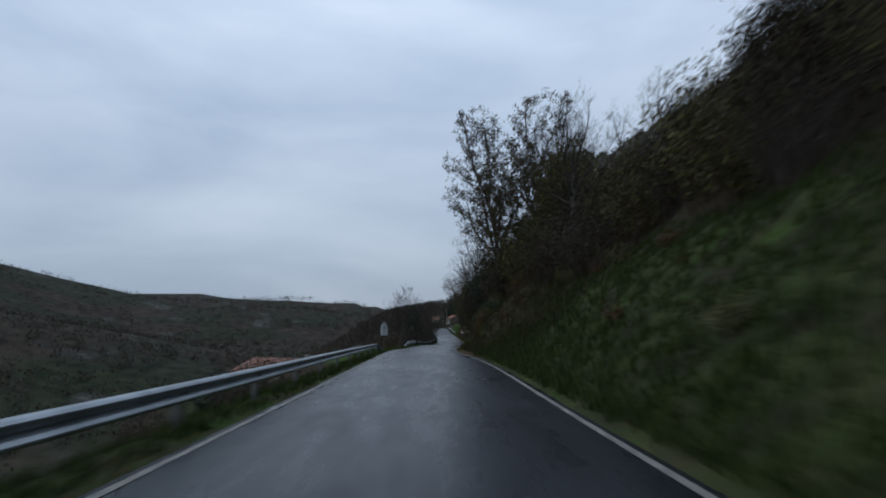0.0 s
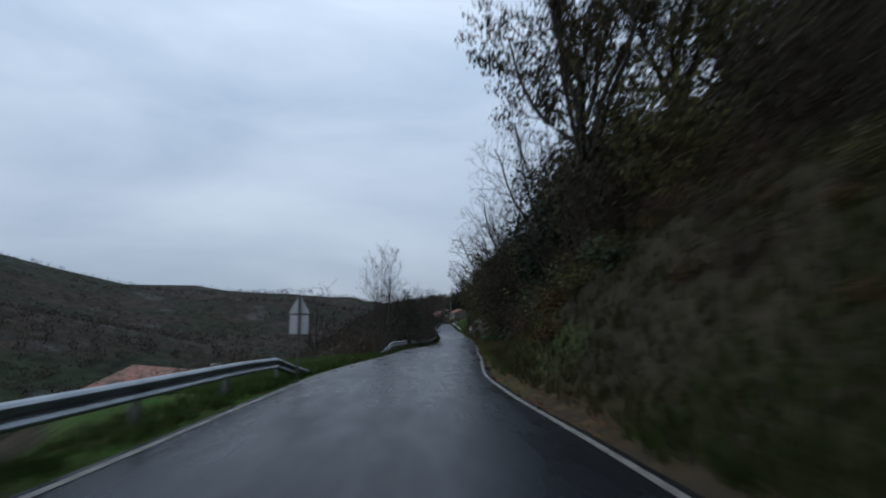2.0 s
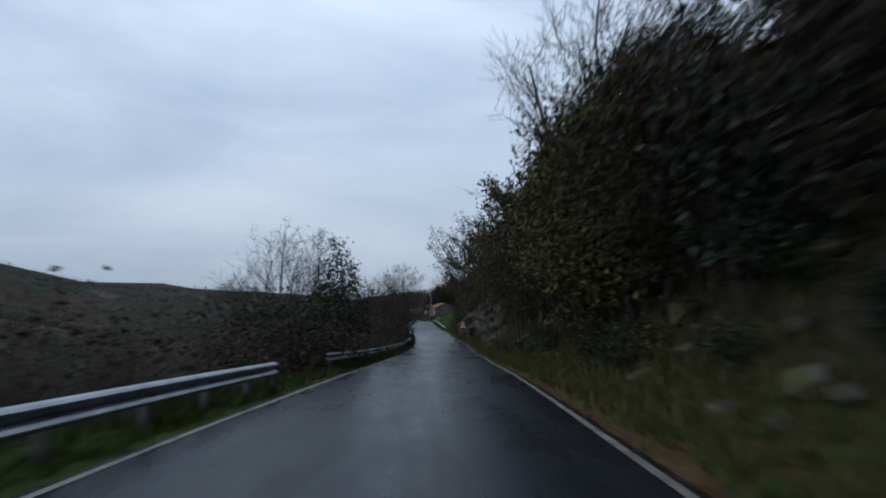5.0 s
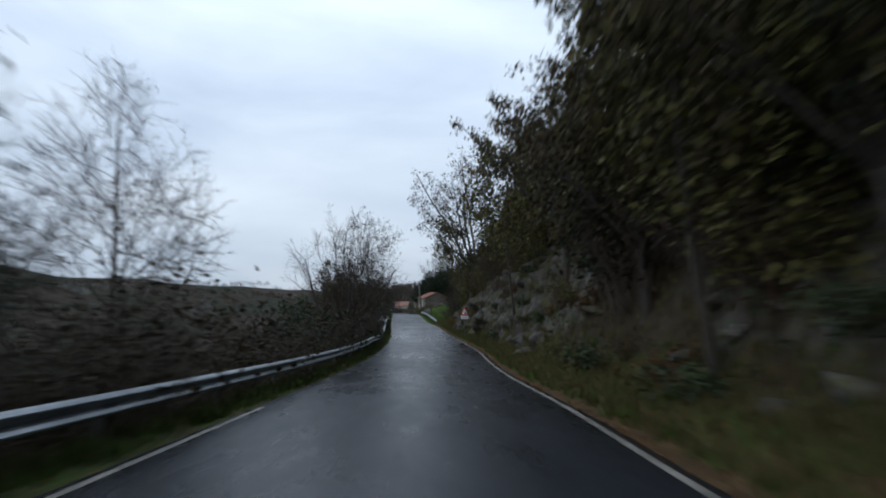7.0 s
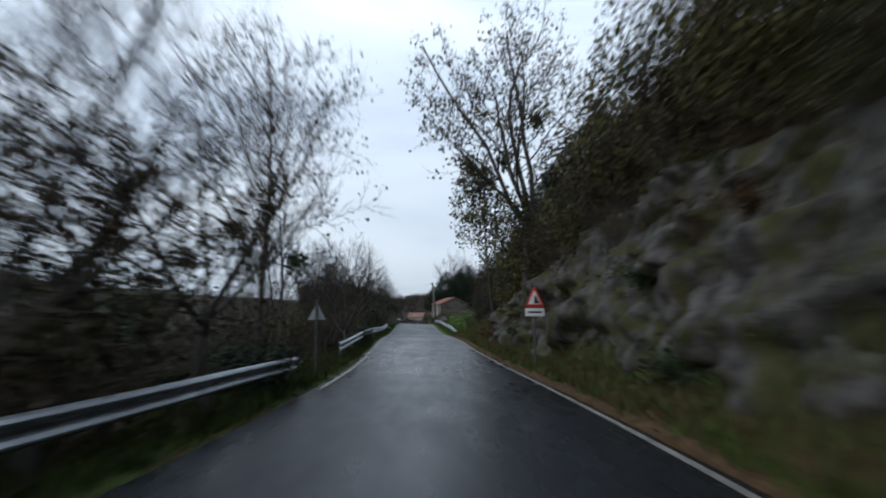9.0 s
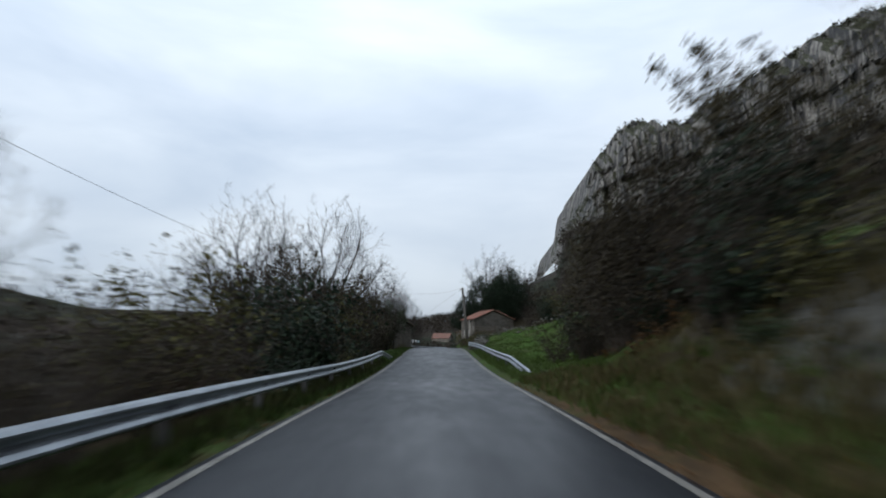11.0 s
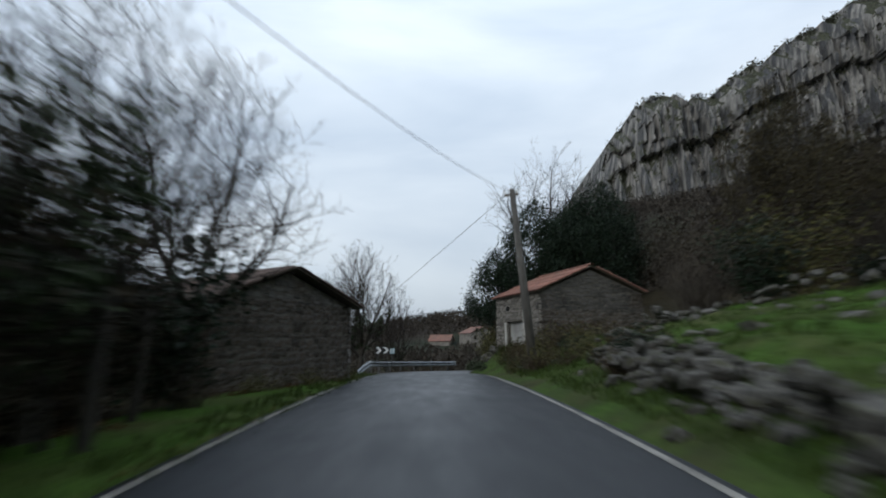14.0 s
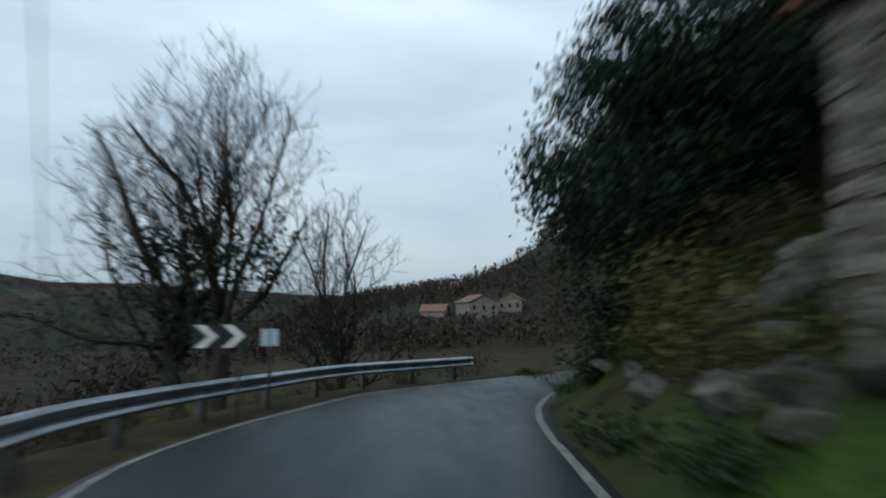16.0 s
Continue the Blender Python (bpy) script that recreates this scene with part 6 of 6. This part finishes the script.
for _ in range(26):
    x, y = rnd.uniform(-40, -14), rnd.uniform(60, 240)
    again(rnd.choice(FAR_THICKETS), x, y, rnd.uniform(0, 360), rnd.uniform(0.8, 1.3))
for i in range(9):
    again(BUSHES[(0, 4, 3)[i % 3]], -0.55 + 0.29 * i, 213.9 + 0.86 * i, i * 77, 0.28 + 0.06 * (i % 3))
for bx, by, bs in ((-8.2, 28, 0.8), (-9.6, 31, 0.8), (-7.4, 25, 0.7), (-10.5, 35, 0.8), (-6.8, 22, 0.6)):
    again(THICKETS[0], bx, by, bx * 50, bs)
for bx, by, bs, bk in ((7.7, 231.3, 0.5, 5), (8.1, 232.6, 0.45, 3), (7.6, 233.4, 0.5, 5), (8.4, 234.6, 0.55, 3), (8.8, 220.2, 0.55, 0), (9.2, 220.9, 0.6, 3), (10.9, 223.6, 0.8, 0), (9.7, 223.5, 0.7, 3), (9.0, 221.9, 0.55, 5), (8.3, 222.3, 0.4, 3), (9.4, 224.8, 0.5, 0), (8.9, 226.2, 0.42, 5), (8.6, 224.0, 0.4, 0), (9.3, 220.4, 0.5, 3), (10.2, 222.0, 0.55, 0), (9.9, 219.4, 0.45, 5), (11.0, 221.6, 0.5, 3), (7.8, 229.6, 0.4, 5), (12.2, 223.2, 0.6, 0), (9.3, 225.6, 0.62, 0), (8.9, 226.9, 0.5, 0), (9.9, 224.6, 0.7, 0), (8.5, 227.8, 0.42, 3), (10.6, 224.4, 0.7, 3)):
    again(BUSHES[bk], bx, by, bx * 90, bs)
for tx, ty, tt, ts, kind in ((30, 228, 20, 0.75, OAK), (35, 232, 100, 0.9, BARE), (26, 225, 190, 0.55, BARE), (41, 226, 40, 0.9, OAK), (38, 221, 140, 0.7, BARE), (46, 218, 10, 0.9, OAK), (9.6, 237.6, 60, 0.61, EVER)):
    again(kind, tx, ty, tt, ts)
for _ in range(46):
    x, y = rnd.uniform(25, 50), rnd.uniform(219, 240)
    again(rnd.choices(THICKETS, (5, 1, 2, 4))[0], x, y, rnd.uniform(0, 360), rnd.uniform(0.5, 0.9))
for _ in range(22):
    x, y = rnd.uniform(17.5, 36), rnd.uniform(222, 238)
    again(rnd.choices(THICKETS, (5, 2, 2, 3))[0], x, y, rnd.uniform(0, 360), rnd.uniform(0.7, 1.2))
# scrub below the cliff and round the field
for _ in range(150):
    x, y = rnd.uniform(24, 70), rnd.uniform(190, 262)
    if (y < 225 and x < 30 + (225 - y) * 0.9) or (y > 238 and x < 36):
        continue
    again(rnd.choice(FAR_THICKETS), x, y, rnd.uniform(0, 360), rnd.uniform(0.8, 1.4))
for _ in range(130):
    x, y = rnd.uniform(38, 74), rnd.uniform(226, 278)
    again(rnd.choice(FAR_THICKETS), x, y, rnd.uniform(0, 360), rnd.uniform(0.7, 1.2))
for _ in range(12):
    x, y = rnd.uniform(40, 72), rnd.uniform(226, 270)
    again(rnd.choice((OAK, BARE, BARE)), x, y, rnd.uniform(0, 360), rnd.uniform(0.6, 0.95))
for i, (q, x, y) in enumerate(zip(BUSHES + THICKETS + FAR_THICKETS, (3.2, -3.2, 9.8, 8.9, 9.6, 10.2, -9, 16, -5, -7, 44, -22), (258, 251, 240.5, 234.8, 150.2, 128.6, 160, 245, 170, 256, 240, 130))):
    plant(q, x, y, i * 40, 0.8)


# ---- rocks ----
def rock_mesh(seed):
    """An angular block: the hull of scattered points."""
    r = random.Random(seed)
    bm = bmesh.new()
    for _ in range(26):
        d = Vector([r.gauss(0, 1) for _ in range(3)]).normalized()
        m = max(abs(d.x), abs(d.y), abs(d.z))
        bm.verts.new(d * r.uniform(0.8, 1.0) * (0.55 + 0.45 / m))
    h = bmesh.ops.convex_hull(bm, input=bm.verts)
    bmesh.ops.delete(bm, geom=[v for v in bm.verts if not v.link_faces], context="VERTS")
    for v in bm.verts:
        v.co.z *= 0.75
    me = bpy.data.meshes.new("rock")
    bm.to_mesh(me)
    bm.free()
    me.materials.append(M_ROCK)
    return me


ROCKS = [rock_mesh(i + 1) for i in range(9)]
PALE = [rock_mesh(i + 21) for i in range(7)]
for me in PALE:
    me.materials.clear()
    me.materials.append(M_FIELDSTONE)


def rock(x, y, s, label, group, r, lift=0.0, stretch_z=1.0, kinds=None):
    ob = tagged(new("rock", r.choice(kinds or ROCKS)), label, "rock", group=group)
    ob.matrix_basis = Matrix.Translation((x, y, land(x, y) + lift * s)) @ Euler((r.uniform(-0.3, 0.3), r.uniform(-0.3, 0.3), r.uniform(0, 6.28))).to_matrix().to_4x4() @ Matrix.Diagonal((s * r.uniform(0.8, 1.4), s * r.uniform(0.7, 1.1), s * r.uniform(0.6, 1.0) * stretch_z, 1))
    return ob


rr = random.Random(5)
for _ in range(34):  # outcrop beside the road
    y = rr.choice((rr.uniform(84, 104), rr.uniform(109, 120)))
    k = int(np.abs(MID[:, 1] - y).argmin())
    rock(MID[k, 0] + HALF[k] + rr.uniform(1.9, 3.6), y, rr.uniform(0.16, 0.42), "grey mossy limestone outcrop in the bank", "limestone outcrops in the bank", rr)
for _ in range(18):
    y = rr.uniform(50, 84)
    k = int(np.abs(MID[:, 1] - y).argmin())
    rock(MID[k, 0] + HALF[k] + rr.uniform(1.2, 3.0), y, rr.uniform(0.2, 0.45), "grey mossy limestone outcrop in the bank", "limestone outcrops in the bank", rr)
for rx, ry, rs in ((8.6, 90.6, 0.5), (9.4, 95.5, 0.55), (9.6, 101.5, 0.4), (9.5, 117.0, 0.42), (9.35, 118.1, 0.5), (9.7, 118.4, 0.4)):
    rock(rx, ry, rs, "pale limestone block lying on the verge", "limestone outcrops in the bank", rr, kinds=PALE)
for _ in range(60):  # tumbled stones between rail and barn
    x, y = rr.uniform(9.2, 17), rr.uniform(209, 225)
    rock(x, y, rr.uniform(0.10, 0.34), "tumbled grey boulder in the grass", "boulders in the field", rr, kinds=PALE)
for _ in range(26):
    y = rr.uniform(231, 243)
    k = int(np.abs(ER[:, 1] - y).argmin())
    rock(ER[k, 0] + rr.uniform(0.8, 3.2), y, rr.uniform(0.14, 0.42), "tumbled grey boulder in the grass", "boulders in the field", rr, kinds=PALE)
rock(14.9, 189.0, 0.75, "broad pale boulder lying in the green field", "boulders in the field", rr, kinds=PALE)
rock(15.9, 188.2, 0.5, "broad pale boulder lying in the green field", "boulders in the field", rr, kinds=PALE)


def rock_face():
    """The broken rock wall that rises from the verge."""
    ys = np.arange(111.5, 152, 0.22)
    hs = np.linspace(0, 1, 30)
    V, F = [], []
    for y in ys:
        k = int(np.abs(MID[:, 1] - y).argmin())
        ve = table(MID[k, 1], BK, B_VERGE)
        H_ = 4.9 * smooth(111.5, 119, y) * (1 - 0.55 * smooth(136, 150, y)) + 0.6 * noise.noise(Vector((y * 0.3, 0, 7)))
        for h in hs:
            z = h * H_
            p = Vector((y * 0.45, z * 0.9, 3.0))
            c = noise.cell(Vector((y * 0.7 + 0.5 * noise.noise(p * 1.5), z * 0.9 + 0.12 * y, 1.0)))
            g = ve + 0.15 + 1.5 * h**1.3 + noise.noise(p) * 0.7 + noise.noise(p * 2.7) * 0.28 + noise.noise(p * 7) * 0.15 + noise.noise(p * 16) * 0.06 + (c - 0.5) * 0.35
            g += 0.10 * math.sin(z * 3.1 + y * 0.5)
            x = MID[k, 0] + HALF[k] + max(g, ve - 0.35)
            V.append((x, y, ROADH[k] + 0.1 + z))
        V.append((x + 2.5, y, ROADH[k] + z - 0.4))
    n = len(hs) + 1
    F = [(i * n + j, (i + 1) * n + j, (i + 1) * n + j + 1, i * n + j + 1) for i in range(len(ys) - 1) for j in range(n - 1)]
    tagged(part("rock_face", (V, F), M_MOSS, smooth=True), "broken mossy limestone rock wall beside the road", "rock face", kind="structure")


rock_face()


def stone_wall(path, height, label, r, n, size=(0.10, 0.26), wide=0.28):
    root = tagged(new("dry_stone_wall"), label, "stone wall")
    P = [Vector(p) for p in path]
    s = np.concatenate([[0], np.cumsum([(b - a).length for a, b in zip(P, P[1:])])])
    for _ in range(n):
        d = r.uniform(0, s[-1])
        x, y = np.interp(d, s, [p.x for p in P]) + r.gauss(0, wide), np.interp(d, s, [p.y for p in P]) + r.gauss(0, wide)
        q = r.uniform(*size)
        ob = new("stone", r.choice(PALE))
        ob.parent = root
        ob.matrix_local = Matrix.Translation((x, y, land(x, y) + r.uniform(-0.05, height))) @ Euler((r.gauss(0, 0.3), r.gauss(0, 0.3), r.uniform(0, 6.28))).to_matrix().to_4x4() @ Matrix.Diagonal((q * r.uniform(0.9, 1.3), q * r.uniform(0.8, 1.0), q * r.uniform(0.7, 1.05), 1))
    return root


stone_wall([(9.0, 203), (9.3, 207.5), (9.7, 212), (10.6, 217), (14.4, 220.5), (19, 218), (22.5, 215), (24.2, 210), (25.5, 204), (27, 197), (29, 190)], 0.75, "collapsing grey dry-stone wall along the field", rr, 300)
stone_wall([(8.9, 200.5), (9.15, 204), (9.4, 208), (9.8, 212.5), (10.4, 216)], 0.45, "ruined grey stone wall slumping towards the road", rr, 150, (0.12, 0.30), 0.36)
for rx, ry, rs, rz in ((8.22, 231.35, 0.42, 1.3), (8.42, 230.55, 0.36, 1.2), (8.1, 232.0, 0.36, 1.5), (8.5, 232.0, 0.36, 1.5), (8.9, 232.3, 0.36, 1.7), (9.4, 232.3, 0.4, 2.0), (8.3, 232.7, 0.3, 1.2), (8.8, 233.0, 0.34, 1.4), (9.5, 233.0, 0.36, 1.6), (9.0, 231.7, 0.3, 2.6), (9.8, 232.6, 0.34, 2.4)):
    rock(rx, ry, rs, "pale limestone block stacked behind the barn corner", "limestone outcrops in the bank", rr, 0.0, rz, PALE)
for _ in range(22):
    x, y = rnd.uniform(24.5, 33), rnd.uniform(208, 224)
    again(rnd.choices(BUSHES, (4, 4, 0, 2, 1, 0))[0], x, y, rnd.uniform(0, 360), rnd.uniform(0.5, 0.9))
stone_wall([(16, 226), (24, 229), (34, 226), (46, 222)], 0.6, "low tumbled dry-stone wall below the scrub", rr, 130)


# ---- the cliff ----
def cliff():
    us, vs = np.linspace(0, 1, 340), np.linspace(0, 1, 70)
    V, F = [], []
    growth, patchy = [], random.Random(12)
    top_x, top_z = [-14, -6, 9, 13, 22, 34, 50, 84, 110, 150, 180, 260, 360, 460], [56, 86, 101, 128, 148, 160, 167, 166, 183, 206, 226, 258, 286, 306]
    for u in us:
        x = -14 + 444 * u
        zt = np.interp(x, top_x, top_z) + noise.noise(Vector((x * 0.06, 1, 0))) * 7 + noise.noise(Vector((x * 0.25, 4, 0))) * 3
        zb = np.interp(x, [0, 80, 200, 460], [20, 60, 92, 150])
        for v in vs:
            z = zb + (zt - zb) * v
            bent = x + 2.5 * noise.noise(Vector((x * 0.08, z * 0.03, 6)))
            rib = noise.noise(Vector((x * 0.05, 0.3, z * 0.010))) * 12 - abs(noise.noise(Vector((x * 0.16, 5, z * 0.012)))) * 8
            rib += (noise.cell(Vector((bent * 0.17, 2, z * 0.008))) - 0.5) * 5 + (noise.cell(Vector((bent * 0.42, 8, z * 0.016))) - 0.5) * 3.4 + noise.noise(Vector((x * 0.9, 3, z * 0.12))) * 2.0 + noise.noise(Vector((x * 0.5, 9, z * 0.3))) * 1.3
            tier = (z - 0.42 * x + 11 * noise.noise(Vector((x * 0.03, 2, z * 0.02)))) / 52
            ledge = 7 * (tier - math.floor(tier))**4
            back = 6 * max(0.0, v - 0.86) / 0.14 * 3
            V.append((114 + x + 0.1 * rib, 560 + rib + ledge + 22 * v - 0.22 * x + back + 24 * (1 - smooth(-14, 24, x)), z))
            if (tier - math.floor(tier) > 0.90 or v > 0.97) and patchy.random() < 0.5 and v > 0.12:
                growth.append(Vector(V[-1]))
        V.append((114 + x + 5, 760 - 0.2 * x, zt - 6))
    n = len(vs) + 1
    for i in range(len(us) - 1):
        for j in range(n - 1):
            F.append((i * n + j, (i + 1) * n + j, (i + 1) * n + j + 1, i * n + j + 1))
    SV, SF = [], []
    for p in growth:
        w = patchy.uniform(0.5, 1.3)
        for _ in range(14):
            c = p + Vector((patchy.gauss(0, 1.3), patchy.gauss(-1.5, 0.8), patchy.gauss(0.6, 1.0))) * w
            b = len(SV)
            SV += [tuple(c + Vector([patchy.gauss(0, 0.55) for _ in range(3)]) * w) for _ in range(3)]
            SF.append((b, b + 1, b + 2))
    tagged(part("cliff_scrub", (SV, SF), M_LEDGE), "dark scrub clinging to the cliff ledges", "scrub", kind="stuff")
    ob = part("cliff", (V, F), M_CLIFF, smooth=False)
    tagged(ob, "grey vertically fluted limestone cliff above the fields", "cliff", kind="structure")


cliff()


# ---- stuff: far woods, grass, fallen leaves ----
def far_woods():
    r = random.Random(9)
    V, F = [], []
    xs, ys, hs = [], [], []
    for _ in range(9000):
        b, d = radians(r.uniform(-62, 2)), r.uniform(60, 900)**1.0
        xs.append(d * math.sin(b)), ys.append(d * math.cos(b) + r.uniform(0, 150)), hs.append(r.uniform(3, 7))
    for _ in range(3800):
        xs.append(r.uniform(-70, 110)), ys.append(r.uniform(262, 520)), hs.append(r.uniform(3, 7))
    for _ in range(2600):
        xs.append(r.uniform(50, 380)), ys.append(r.uniform(200, 540)), hs.append(r.uniform(4, 8))
    for _ in range(1500):
        xs.append(r.uniform(24, 90)), ys.append(r.uniform(-20, 160)), hs.append(r.uniform(3, 7))
    zs = terrain(np.array(xs), np.array(ys))[0]
    keep = wobble(np.array(xs), np.array(ys), 45, 3) > -0.35
    k, d, e = lie(np.array(xs), np.array(ys))
    for x, y, z, h, ok_, ee in zip(xs, ys, zs, hs, keep, e):
        if not ok_ or ee < 50 or (math.hypot(x - 17, y - 394) < 22):
            continue
        for _ in range(26):
            c = Vector((x + r.gauss(0, h * 0.24), y + r.gauss(0, h * 0.24), z + h * (0.02 + 0.7 * r.random()**1.1)))
            w = h * r.uniform(0.035, 0.085)
            b = len(V)
            V += [tuple(c + Vector((r.gauss(0, 1), r.gauss(0, 1), r.gauss(0, 1.2))) * w) for _ in range(3)]
            F.append((b, b + 1, b + 2))
    tagged(part("far_woods", (V, F), M_FARWOOD), "brown leafless woods over the far slopes", "woods", kind="stuff")


far_woods()


def tufts(name, label, material, count, pick, height, seed):
    """Blades of grass on the ground, in small tufts."""
    r = random.Random(seed)
    pts = [pick(r) for _ in range(count)]
    z = terrain(np.array([p[0] for p in pts]), np.array([p[1] for p in pts]))[0]
    V, F = [], []
    for (x, y), zz in zip(pts, z):
        for _ in range(7):
            a, h = r.random() * 6.283, height * r.uniform(0.5, 1.3)
            bx, by = x + r.gauss(0, 0.09), y + r.gauss(0, 0.09)
            dx, dy = math.cos(a), math.sin(a)
            w = 0.012 + 0.01 * r.random()
            b = len(V)
            V += [(bx - dy * w, by + dx * w, zz - 0.04), (bx + dy * w, by - dx * w, zz - 0.04), (bx + dx * h * 0.55, by + dy * h * 0.55, zz + h)]
            F.append((b, b + 1, b + 2))
    tagged(part(name, (V, F), material), label, "grass", kind="stuff")


def beside(side, y0, y1, g0, g1):
    def pick(r):
        y = r.uniform(y0, y1)
        k = int(np.abs(MID[:230, 1] - y).argmin())
        return MID[k, 0] + side * (HALF[k] + g0 + (g1 - g0) * r.random()**1.4), y
    return pick


tufts("left_verge_grass", "short green grass along the verge", M_GRASS, 4200, beside(-1, 36, 228, 0.32, 1.6), 0.16, 1)
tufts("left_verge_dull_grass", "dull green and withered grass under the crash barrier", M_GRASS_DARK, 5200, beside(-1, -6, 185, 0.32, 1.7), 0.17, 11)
tufts("left_verge_brown_grass", "withered brown grass under the crash barrier", M_GRASS_BROWN, 3600, beside(-1, 74, 185, 0.5, 2.2), 0.24, 12)
tufts("lawn_grass", "bright green roadside lawn", M_GRASS, 5000, beside(-1, 42, 70, 0.35, 5.5), 0.14, 2)
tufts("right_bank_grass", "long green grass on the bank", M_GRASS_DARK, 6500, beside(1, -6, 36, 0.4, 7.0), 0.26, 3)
tufts("bank_withered_grass", "long withered brown grass on the bank", M_GRASS_BROWN, 4400, beside(1, 24, 64, 0.6, 6.0), 0.28, 9)
tufts("right_verge_grass", "mixed green and dry grass below the rocks", M_GRASS_DRY, 7000, beside(1, 46, 170, 0.5, 2.2), 0.2, 4)
tufts("right_verge_green_grass", "green grass below the rocks", M_GRASS, 5000, beside(1, 46, 170, 0.4, 2.6), 0.18, 5)
tufts("field_grass", "bright green meadow grass", M_GRASS, 11000, beside(1, 168, 226, 0.4, 16), 0.13, 6)
tufts("bank_dry_grass", "dry yellow grass on the bank", M_GRASS_DRY, 5200, beside(1, 62, 165, 1.5, 5.0), 0.3, 7)


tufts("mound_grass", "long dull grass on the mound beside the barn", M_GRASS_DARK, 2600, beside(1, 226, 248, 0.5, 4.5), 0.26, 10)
tufts("barn_verge_grass", "green tufted grass in front of the barn", M_GRASS, 2400, beside(1, 219, 248, 0.3, 5.0), 0.16, 8)


def fallen_leaves():
    r = random.Random(4)
    pts = [beside(1, 36, 170, 0.05, 1.3)(r) for _ in range(7000)] + [beside(-1, 0, 220, 0.1, 0.8)(r) for _ in range(2500)]
    k, d, e = lie(np.array([p[0] for p in pts]), np.array([p[1] for p in pts]))
    z = terrain(np.array([p[0] for p in pts]), np.array([p[1] for p in pts]))[0]
    V, F = [], []
    for (x, y), zz in zip(pts, z):
        leaf(V, F, (x, y, zz + 0.03), r.uniform(0.04, 0.09), r)
    tagged(part("fallen_leaves", (V, F), M_LITTER), "brown fallen leaves along the edge of the road", "leaves", kind="stuff")


fallen_leaves()
